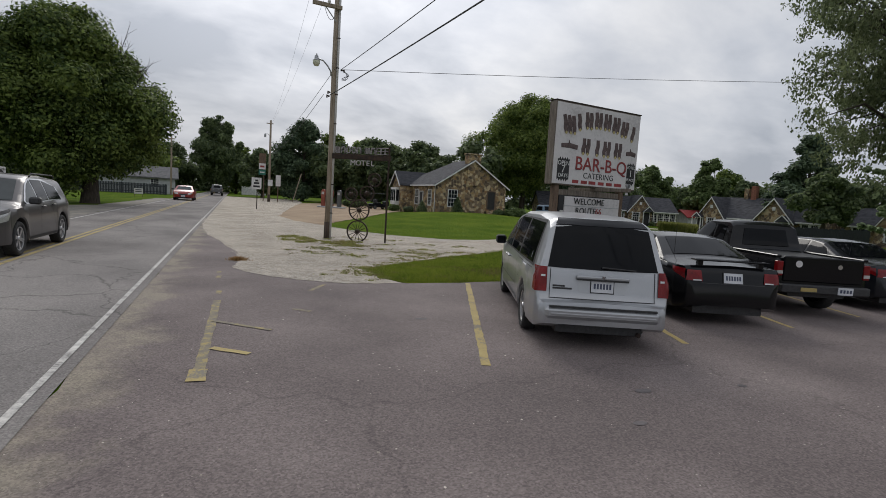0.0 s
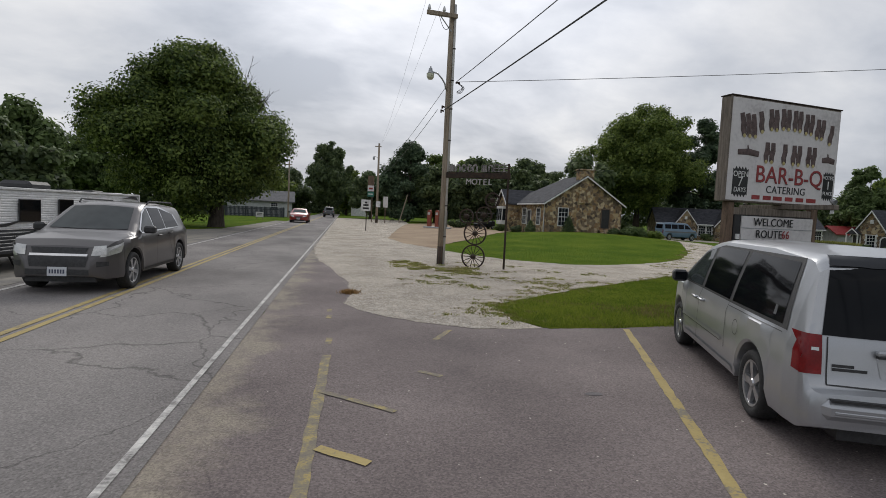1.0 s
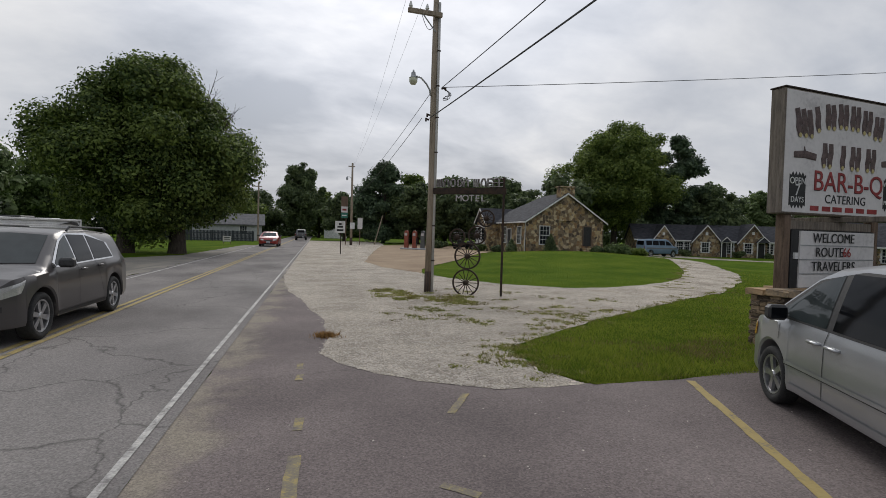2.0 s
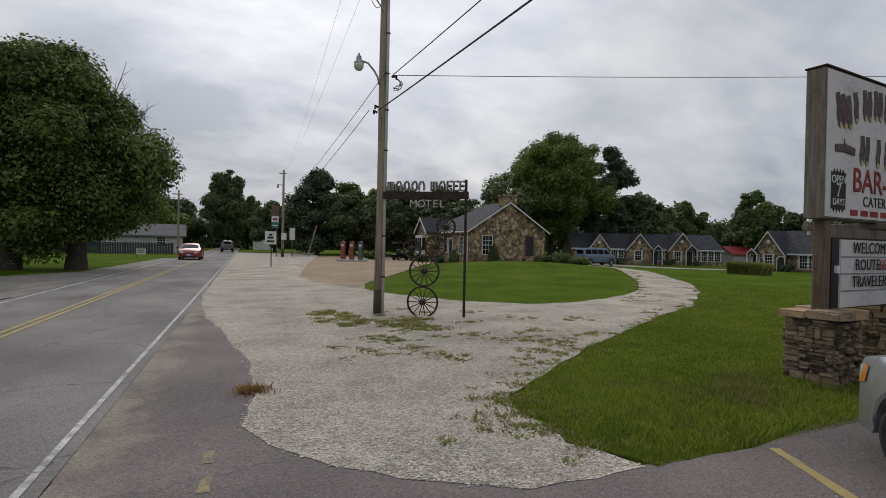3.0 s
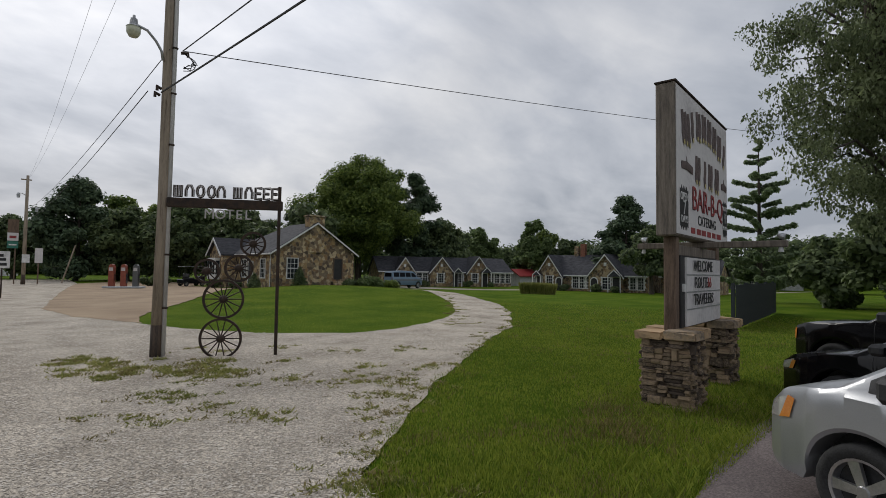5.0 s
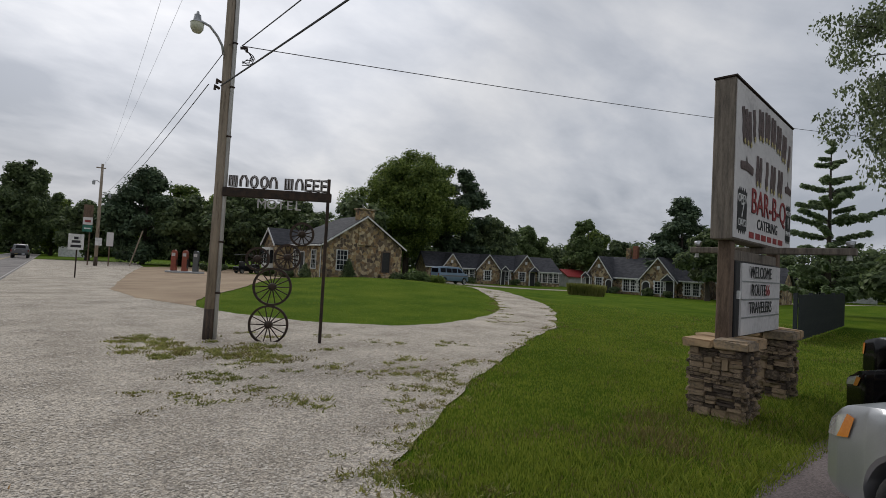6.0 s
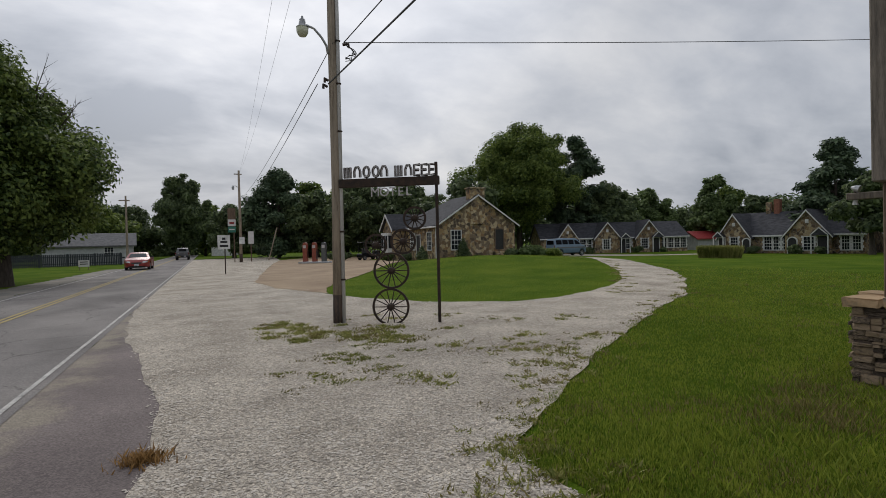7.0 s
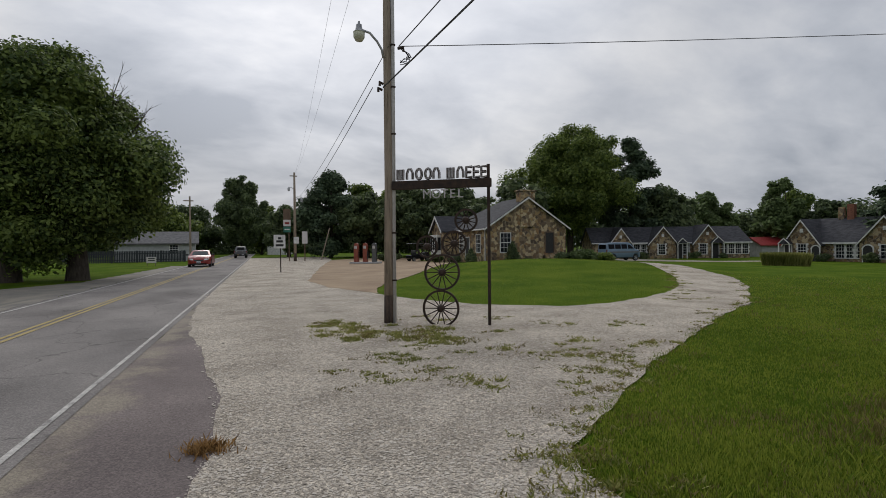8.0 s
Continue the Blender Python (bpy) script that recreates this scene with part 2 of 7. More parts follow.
# ---- building helpers ----
def mesh_ob(name, verts, faces, material, parent=None, label="", smooth=False):
    me = bpy.data.meshes.new(name)
    me.from_pydata([tuple(v) for v in verts], [], faces)
    me.materials.append(material)
    if smooth:
        me.polygons.foreach_set("use_smooth", [True] * len(me.polygons))
    ob = new(name, me)
    if parent:
        ob.parent = parent
    if label:
        ob["label"] = label
    return ob


def part(name, bm, material, parent=None, label="", smooth=False):
    me = bpy.data.meshes.new(name)
    bmesh.ops.recalc_face_normals(bm, faces=bm.faces)
    bm.to_mesh(me)
    bm.free()
    me.materials.append(material)
    if smooth:
        me.polygons.foreach_set("use_smooth", [True] * len(me.polygons))
    ob = new(name, me)
    if parent:
        ob.parent = parent
    if label:
        ob["label"] = label
    return ob


def thing(name, m, label, category, group="", kind=""):
    e = new(name)
    e.matrix_world = m
    return tagged(e, label, category, group, kind)


def box(x0, x1, y0, y1, z0, z1, bevel=0.0, m=None, bm=None):
    b = bmesh.new()
    bmesh.ops.create_cube(b, size=1)
    for v in b.verts:
        v.co = Vector(((x0 + x1) / 2 + v.co.x * (x1 - x0), (y0 + y1) / 2 + v.co.y * (y1 - y0), (z0 + z1) / 2 + v.co.z * (z1 - z0)))
    if bevel:
        bmesh.ops.bevel(b, geom=b.edges[:], offset=bevel, segments=1, affect="EDGES")
    if m:
        b.transform(m)
    if bm:
        return merge(bm, b)
    return b


def merge(bm, b):
    me = bpy.data.meshes.new("tmp")
    b.to_mesh(me)
    b.free()
    bm.from_mesh(me)
    bpy.data.meshes.remove(me)
    return bm


def tube(pts, radii, seg=8, bm=None, cap=True):
    """A round bar through points."""
    bm = bm or bmesh.new()
    pts = [Vector(p) for p in pts]
    if not hasattr(radii, "__len__"):
        radii = [radii] * len(pts)
    rings = []
    for i, p in enumerate(pts):
        d = (pts[min(i + 1, len(pts) - 1)] - pts[max(i - 1, 0)]).normalized()
        u = d.orthogonal().normalized() if i == 0 else (u - d * u.dot(d)).normalized()
        w = d.cross(u)
        rings.append([bm.verts.new(p + (u * math.cos(2 * math.pi * k / seg) + w * math.sin(2 * math.pi * k / seg)) * radii[i]) for k in range(seg)])
    for a, b in zip(rings, rings[1:]):
        for k in range(seg):
            bm.faces.new((a[k], a[(k + 1) % seg], b[(k + 1) % seg], b[k]))
    if cap:
        bm.faces.new(rings[0][::-1])
        bm.faces.new(rings[-1])
    return bm


def prism(poly, d0, d1, axis="y", bm=None, bevel=0.0):
    """A 2D outline pushed from d0 to d1 along an axis: 'y' takes (x, z), 'z' takes (x, y), 'x' takes (y, z)."""
    b = bmesh.new()
    f = {"y": lambda p, d: (p[0], d, p[1]), "z": lambda p, d: (p[0], p[1], d), "x": lambda p, d: (d, p[0], p[1])}[axis]
    lo = [b.verts.new(f(p, d0)) for p in poly]
    hi = [b.verts.new(f(p, d1)) for p in poly]
    n = len(poly)
    b.faces.new(lo)
    b.faces.new(hi[::-1])
    for i in range(n):
        b.faces.new((lo[i], lo[(i + 1) % n], hi[(i + 1) % n], hi[i]))
    bmesh.ops.recalc_face_normals(b, faces=b.faces)
    if bevel:
        bmesh.ops.bevel(b, geom=b.edges[:], offset=bevel, segments=1, affect="EDGES")
    return merge(bm, b) if bm else b


def text_mesh(words, size, depth, align="CENTER", spacing=1.0, wide=1.0):
    cu = bpy.data.curves.new("lettering", "FONT")
    cu.body, cu.size, cu.extrude, cu.align_x, cu.align_y, cu.space_character = words, size, depth / 2, align, "CENTER", spacing
    cu.resolution_u = 3
    ob = new("lettering", cu)
    bpy.context.view_layer.update()
    me = bpy.data.meshes.new_from_object(ob.evaluated_get(bpy.context.evaluated_depsgraph_get()))
    bpy.data.objects.remove(ob)
    bpy.data.curves.remove(cu)
    bm = bmesh.new()
    bm.from_mesh(me)
    bpy.data.meshes.remove(me)
    for v in bm.verts:
        v.co.x *= wide
    return bm


def smooth01(a, b, x):
    t = min(max((x - a) / (b - a), 0.0), 1.0)
    return t * t * (3 - 2 * t)


# ---- the ground: one sheet, a low mound before the office, falling a little to the cabins ----
def gz(x, y):
    mound = 0.70 * math.exp(-(((x - 20) / 7.5) ** 2 + ((y - 35.5) / 9.5) ** 2))
    mound *= smooth01(3, 9, x - 0.05 * y)
    fall = -0.45 * smooth01(30, 52, x) * smooth01(10, 24, y)
    ditch = -0.42 * smooth01(-4.9, -6.9, x - 0.07 * y + 1.62) * smooth01(33, 26, y)
    return mound + fall + ditch


def road_x(y, off=0.0):
    """The road's right edge line bears a little to the right as it goes."""
    return -1.62 + 0.070 * y + off


def sheet(name, poly, dz, material, step=1.0, label="", kind="structure", wob=0.0, seed=0, category=""):
    """A thin ground layer over an outline, cut on the ground's own grid so that it lies on it."""
    rng = random.Random(seed)
    pts = []
    n = len(poly)
    for i in range(n):
        a, b = Vector(poly[i]), Vector(poly[(i + 1) % n])
        k = max(1, int((b - a).length / (0.25 if wob else 50)))
        for j in range(min(k, 120)):
            p = a.lerp(b, j / min(k, 120))
            if wob:
                p += Vector((noise.noise((p.x * 1.1, p.y * 1.1, seed)) + 0.6 * noise.noise((p.x * 4, p.y * 4, seed)), noise.noise((p.x * 1.1, p.y * 1.1, seed + 9)) + 0.6 * noise.noise((p.x * 4, p.y * 4, seed + 5)))) * wob
            pts.append(p)
    bm = bmesh.new()
    f = bm.faces.new([bm.verts.new((p.x, p.y, 0)) for p in pts])
    f.normal_update()
    bmesh.ops.triangulate(bm, faces=[f])
    xs, ys = [p.x for p in pts], [p.y for p in pts]
    if step:
        for axis, lo, hi in ((0, min(xs), max(xs)), (1, min(ys), max(ys))):
            k = math.ceil(lo / step)
            while k * step < hi:
                no = (1, 0, 0) if axis == 0 else (0, 1, 0)
                bmesh.ops.bisect_plane(bm, geom=bm.verts[:] + bm.edges[:] + bm.faces[:], plane_co=tuple(k * step * q for q in no), plane_no=no)
                k += 1
    for v in bm.verts:
        v.co.z = gz(v.co.x, v.co.y) + dz
    for fc in bm.faces:
        fc.normal_update()
        if fc.normal.z < 0:
            fc.normal_flip()
    me = bpy.data.meshes.new(name)
    bm.to_mesh(me)
    bm.free()
    me.materials.append(material)
    return tagged(new(name, me), label, category, "", kind)


gx = [-1500, -400, -150, -70] + list(range(-40, -14, 2)) + [-14 + 0.5 * i for i in range(28)] + list(range(0, 92, 2)) + [120, 180, 400, 1500]
gy = [-1500, -300, -80, -30] + list(range(-14, 112, 2)) + [140, 190, 400, 1500]
gv = [(x, y, gz(x, y)) for y in gy for x in gx]
w = len(gx)
ground = mesh_ob("ground", gv, [(j * w + i, j * w + i + 1, (j + 1) * w + i + 1, (j + 1) * w + i) for j in range(len(gy) - 1) for i in range(w - 1)], M["grass"], smooth=True)
tagged(ground, "mown green lawn over gently rolling ground", "lawn", kind="structure")

lot = [(17, -14), (17, 9.2), (11, 9.3), (6.0, 9.3), (4.6, 9.1), (3.3, 9.2), (2.7, 9.6), (2.1, 10.0), (1.6, 10.5), (1.2, 11.0), (1.0, 11.6), (1.2, 12.6), (1.2, 14), (1.0, 16.2), (0.7, 19), (0.65, 24), (0.95, 30), (road_x(32, 0.7), 32), (road_x(32, 0.12), 32), (road_x(-14, 0.12), -14)]
sheet("pavement", lot, 0.014, M["asphalt"], 0, "dark worn asphalt parking lot with faded yellow lines", wob=0.05, seed=3, category="parking lot")
sheet("road", [(road_x(-14, 0.14), -14), (road_x(150, 0.14), 150), (road_x(150, -4.75), 150), (road_x(-14, -4.75), -14)], 0.020, M["road"], 0, "grey cracked asphalt two-lane road", category="road")
sheet("road_line", [(road_x(-14, -0.03), -14), (road_x(-14, 0.03), -14), (road_x(150, 0.03), 150), (road_x(150, -0.03), 150)], 0.027, M["white_line"], 0, "worn white edge line on the road", category="road line")
sheet("road_line", [(road_x(-14, -4.50), -14), (road_x(-14, -4.40), -14), (road_x(150, -4.40), 150), (road_x(150, -4.50), 150)], 0.027, M["white_line"], 0, "worn white edge line on the road", category="road line")
for o in (-2.64, -2.46):
    sheet("road_line", [(road_x(-14, o - 0.05), -14), (road_x(-14, o + 0.05), -14), (road_x(150, o + 0.05), 150), (road_x(150, o - 0.05), 150)], 0.027, M["yellow_line"], 0, "faded yellow centre line on the road", category="road line")
sheet("shoulder", [(road_x(2, -4.70), 2), (road_x(60, -4.70), 60), (road_x(60, -5.8), 60), (road_x(38, -6.4), 38), (road_x(32, -9.5), 32), (road_x(20, -11), 20), (road_x(2, -11), 2)], 0.026, M["worn"], 0.5, "dusty gravel shoulder beside the road", wob=0.2, seed=8, category="shoulder")

gravel = [(0.75, 10.7), (1.15, 10.1), (1.6, 9.7), (2.3, 9.2), (3.4, 9.15), (3.2, 10.0), (3.25, 10.8), (3.4, 11.2), (4.15, 11.72), (5.2, 12.48), (6.2, 13.15), (9.3, 15.0), (11.5, 16.25), (13.6, 17.2), (15.3, 18.5), (18, 20.5), (20.8, 23.2), (24, 28.2), (27.5, 32.72), (31.5, 37.4), (33.5, 40.2), (36, 47), (39, 53), (46, 55.5), (46, 58), (38, 56), (33, 49), (30, 41.1), (28, 37.1), (24.5, 32.32), (21, 27.45), (18.8, 24.5), (16.4, 22.04), (14.4, 20.66), (12.4, 19.68), (10.6, 19.09), (9.0, 19.1), (7.2, 20.7), (6.2, 22.8), (5.7, 25), (6.0, 27.5), (5.5, 29), (4.8, 33), (6.5, 42), (10, 58), (13, 70), (16, 90), (road_x(90, 0.1), 90), (road_x(33, 0.1), 33), (0.2, 24), (0.25, 19), (0.6, 16.2), (0.8, 14), (0.75, 12.3), (0.55, 11.3)]
sheet("gravel_drive", gravel, 0.018, M["gravel"], 1.0, "pale limestone gravel drive with weeds", wob=0.10, seed=1, category="gravel drive")
sheet("gravel_court", [(5.75, 25), (6.3, 27.2), (7.8, 30), (10.3, 33.6), (13.5, 38.5), (16.5, 42.5), (19.5, 44.5), (20.0, 60), (30, 66), (19, 78), (13, 70), (10, 58), (6.5, 42), (4.6, 33), (4.8, 28.5)], 0.026, M["tan"], 1.0, "tan pea-gravel forecourt beside the office", wob=0.12, seed=2, category="forecourt")
sheet("far_drive", [(39, 51), (62, 42), (63.5, 27), (90, 20), (90, 21.4), (64.8, 28), (63.6, 43), (52, 49.5), (50, 64), (46, 64), (46, 55)], 0.012, M["gravel"], 2.0, "pale gravel lane before the stone cabins", wob=0.1, seed=4, category="gravel lane")


# ---- trees: tapered trunk, limbs, and a crown of many small leaf clumps ----
def leaf_cloud(name, centres, count, size, material, parent, seed, flat=0.5, droop=0.0, label=""):
    """Leaf sprays scattered over the shells of many clumps; each spray is two crossed leaf quads."""
    rng = np.random.default_rng(seed)
    c = np.array([q[:3] for q in centres]); r = np.array([q[3] for q in centres])
    w = r ** 2 / (r ** 2).sum()
    k = rng.choice(len(c), size=count, p=w)
    d = rng.normal(size=(count, 3)); d /= np.linalg.norm(d, axis=1)[:, None]
    rad = r[k] * (0.25 + 0.85 * rng.random(count) ** 0.42) * (1 + 0.18 * np.clip(rng.normal(size=count), -1.5, 1.5))
    p = c[k] + d * rad[:, None] * np.array([1, 1, 0.8])
    n = d + rng.normal(scale=0.55, size=(count, 3)) + np.array([0, 0, flat]); n /= np.linalg.norm(n, axis=1)[:, None]
    a = np.cross(n, rng.normal(size=(count, 3))); a[:, 2] -= droop; a /= np.linalg.norm(a, axis=1)[:, None]
    b = np.cross(n, a)
    s = size * (0.55 + 0.9 * rng.random(count))[:, None]
    bend = n * s * 0.25
    v = np.stack([p - a * s, p - b * s * 0.55 + bend, p + a * s, p + b * s * 0.55 + bend], 1).reshape(-1, 3)
    f = np.arange(count * 4).reshape(-1, 4)
    me = bpy.data.meshes.new(name)
    me.vertices.add(len(v)); me.vertices.foreach_set("co", v.astype(np.float32).ravel())
    me.loops.add(count * 4); me.loops.foreach_set("vertex_index", f.astype(np.int32).ravel())
    me.polygons.add(count); me.polygons.foreach_set("loop_start", (np.arange(count) * 4).astype(np.int32))
    me.update(calc_edges=True)
    me.materials.append(material)
    ob = new(name, me)
    ob.parent = parent
    if label:
        ob["label"] = label
    return ob


def broad_tree(x, y, height, width, label, seed, leaves=9000, size=0.22, material=None, base=0.22, trunk_r=0.3, clumps=34, trunks=1, lean=0.0, category="tree", limbs=9, top=1.0, depth=None, lumpy=1.0):
    rng = random.Random(seed)
    t = thing("tree", pose(x, y, gz(x, y) - 0.05, 0, 0, rng.uniform(0, 360)) if depth is None else pose(x, y, gz(x, y) - 0.05), label, category)
    zb = height * base
    cz, rz, rx = (height + zb) / 2, (height - zb) / 2, width / 2
    ry = rx if depth is None else depth / 2
    cl = []
    for i in range(clumps):
        for _ in range(30):
            d = Vector((rng.uniform(-1, 1), rng.uniform(-1, 1), rng.uniform(-1, 1)))
            if 0.35 < d.length < 1:
                break
        # fuller below the middle, narrowing to the top
        k = 1 - 0.38 * max(d.z, 0) ** 1.5 * top
        r = lumpy * rng.uniform(0.10, 0.25) * min(rx, rz) * (1.15 if d.z < 0 else 1.0)
        k *= rng.uniform(0.86, 1.04) * (1 + 0.42 * noise.noise(d.normalized() * 1.9 + Vector((seed * 1.7, 0, 0))))
        q = Vector((d.x * (rx - r * 0.6) * k, d.y * (ry - r * 0.6) * k, cz + d.z * (rz - r * 0.7)))
        cl.append((q.x, q.y, q.z, r))
    cl.append((0, 0, cz, min(rx, rz) * 0.5))
    for k in range(trunks):
        bm = bmesh.new()
        off = Vector(((k - (trunks - 1) / 2) * trunk_r * 5.5, (k % 2) * 0.9, 0))
        pts = [off + Vector((rng.uniform(-1, 1) * 0.05 * i * height / 10 + lean * i, rng.uniform(-1, 1) * 0.05 * i * height / 10, height * 0.72 * i / 6)) for i in range(7)]
        tube([pts[0] - Vector((0, 0, 0.3)), pts[0] + Vector((0, 0, 0.15))] + pts[1:], [trunk_r * 1.5, trunk_r * 1.15] + [trunk_r * (1 - 0.14 * i) for i in range(1, 7)], 10, bm)
        for j in range(limbs):
            q = Vector(rng.choice(cl)[:3])
            s = pts[rng.randint(2, 4)]
            m = s.lerp(q, 0.5) + Vector((rng.uniform(-1, 1), rng.uniform(-1, 1), rng.uniform(-0.2, 0.8))) * 0.06 * height
            tube([s, m, q], [trunk_r * 0.42, trunk_r * 0.25, trunk_r * 0.07], 6, bm)
        part("trunk", bm, M["bark"], t, smooth=True)
    leaf_cloud("crown", cl, leaves, size, material or M["leaf"], t, seed)
    return t


def pine_tree(x, y, height, width, label, seed, leaves=7000, size=0.22, bare=0.3, material=None, layers=11):
    rng = random.Random(seed)
    t = thing("pine_tree", pose(x, y, gz(x, y) - 0.05), label, "pine tree")
    bm = bmesh.new()
    tube([(0, 0, -0.3), (0.05, 0, height * 0.35), (0.1, 0.05, height * 0.7), (0.05, 0, height * 0.96)], [height * 0.022, height * 0.017, height * 0.011, 0.02], 8, bm)
    cl = []
    for i in range(layers):
        f = i / (layers - 1)
        z = height * (bare + (0.97 - bare) * f)
        reach = width / 2 * (math.sin(math.pi * (0.30 + 0.70 * f) ** 1.0) ** 0.8 + 0.12)
        for j in range(5 if f < 0.8 else 3):
            a = rng.uniform(0, 2 * math.pi)
            d = reach * rng.uniform(0.55, 1.0)
            q = Vector((math.cos(a) * d, math.sin(a) * d, z + rng.uniform(-0.03, 0.04) * height))
            tube([(0.05, 0, q.z - 0.06 * height), q], [height * 0.006, height * 0.002], 5, bm, cap=False)
            for k in range(2):
                cl.append((q.x * (1 - 0.35 * k), q.y * (1 - 0.35 * k), q.z, width * rng.uniform(0.08, 0.13)))
    part("trunk", bm, M["bark"], t, smooth=True)
    leaf_cloud("crown", cl, leaves, size, material or M["needle"], t, seed, flat=0.9)
    return t


M["spruce"] = leafmat("spruce_needles", (0.150, 0.205, 0.110), (0.31, 0.39, 0.20), thru=0.45)


def fir_tree(x, y, height, width, label, seed, leaves=9000, size=0.16):
    """A narrow-layered conifer with long upturned branches."""
    rng = random.Random(seed)
    t = thing("spruce_tree", pose(x, y, gz(x, y) - 0.05), label, "spruce tree")
    bm = bmesh.new()
    tube([(0, 0, -0.3), (0, 0, height * 0.5), (0, 0, height)], [0.2, 0.12, 0.02], 8, bm)
    cl = []
    n = 11
    for i in range(n):
        f = i / (n - 1)
        z = height * (0.10 + 0.86 * f)
        reach = width / 2 * ((1 - f) ** 0.8 if f > 0.25 else 0.8 + 0.12 * f) + 0.2
        for j in range(6):
            a = rng.uniform(0, 2 * math.pi)
            d = reach * rng.uniform(0.45, 1.15)
            z = height * (0.10 + 0.86 * f) + rng.uniform(-0.35, 0.35)
            end = Vector((math.cos(a) * d, math.sin(a) * d, z + 0.12 * d))
            tube([(0, 0, z - 0.1 * d), end], [0.035, 0.01], 5, bm, cap=False)
            for k in range(5):
                s = 0.3 + 0.7 * k / 4
                cl.append((end.x * s, end.y * s, z - 0.1 * d + (end.z - z + 0.1 * d) * s, 0.10 + 0.035 * d))
    part("trunk", bm, M["bark"], t, smooth=True)
    leaf_cloud("crown", cl, leaves, size, M["spruce"], t, seed, flat=1.2)
    return t


def shrub(x, y, h, w, label, seed, leaves=1400, size=0.08, material=None, name="shrub", depth=None, category="shrub", cone=False):
    rng = random.Random(seed)
    t = thing(name, pose(x, y, gz(x, y)), label, category)
    cl = []
    if cone:
        for i in range(14):
            f = i / 13
            a = rng.uniform(0, 6.28)
            cl.append((math.cos(a) * 0.12 * w * (1 - f), math.sin(a) * 0.12 * w * (1 - f), h * (0.12 + 0.82 * f), w * 0.5 * (1 - f) ** 0.8 * 0.8 + 0.06))
    else:
        for i in range(12):
            a, r = rng.uniform(0, 6.28), rng.uniform(0, 0.36)
            cl.append((math.cos(a) * r * w, math.sin(a) * r * (depth or w), h * rng.uniform(0.28, 0.66), h * rng.uniform(0.26, 0.36)))
    bm = bmesh.new()
    for i in range(4):
        a = i * 1.57
        tube([(0, 0, -0.05), (math.cos(a) * 0.15 * w, math.sin(a) * 0.15 * w, h * 0.6)], [0.03, 0.01], 5, bm)
    part("stem", bm, M["bark"], t)
    leaf_cloud("foliage", cl, leaves, size, material or M["leaf_dark"], t, seed)
    return t


big = broad_tree(-7.4, 40.8, 12.4, 11.7, "large dense dark-green maple beside the road", 11, leaves=220000, size=0.112, base=0.05, trunk_r=0.5, clumps=135, trunks=2, limbs=12, top=0.6, lumpy=1.05, material=M["maple"])
bm = bmesh.new()
rng = random.Random(5)
for i in range(9):
    p0 = Vector((2.7 + 0.16 * i, 0.1 * (i % 3), 9.2 - 0.16 * i))
    a = Vector((rng.uniform(0.1, 1.2), rng.uniform(-0.4, 0.4), rng.uniform(1.0, 3.2) * (1 - 0.06 * i)))
    bend = Vector((rng.uniform(-0.3, 0.1), 0, 0.15))
    tube([p0, p0 + a * 0.5 + bend, p0 + a], [0.035, 0.022, 0.006], 5, bm)
    for k in range(4):
        q = p0 + a * (0.35 + 0.15 * k) + bend * 0.7
        tube([q, q + Vector((rng.uniform(-0.2, 0.7), rng.uniform(-0.3, 0.3), rng.uniform(0.2, 0.7)))], [0.014, 0.004], 4, bm)
twigs = part("bare_branches", bm, M["bark"], big, "dead bare twigs above the crown")
twigs.matrix_parent_inverse = Matrix.Rotation(-big.matrix_world.to_euler().z, 4, "Z")

broad_tree(48.2, 71, 20.0, 18.2, "tall broad oak behind the stone office", 21, leaves=120000, size=0.185, base=0.16, trunk_r=0.5, clumps=110, material=M["leaf"])
pine_tree(57.8, 69, 17.3, 9, "tall dark pine beside the oak", 22, leaves=26000, size=0.24, bare=0.2)
broad_tree(37, 67, 11.5, 13, "dark tree behind the office roof", 23, leaves=9000, size=0.36, base=0.05, material=M["leaf_dark"])
pine_tree(15.6, 84, 12.0, 9.5, "dark spreading pine behind the pumps", 24, leaves=30000, size=0.24, bare=0.14, layers=9)
broad_tree(4.6, 122, 16.5, 11.5, "tall oval tree beside the road far off", 25, leaves=40000, size=0.27, base=0.08, clumps=110, material=M["leaf_dark"])
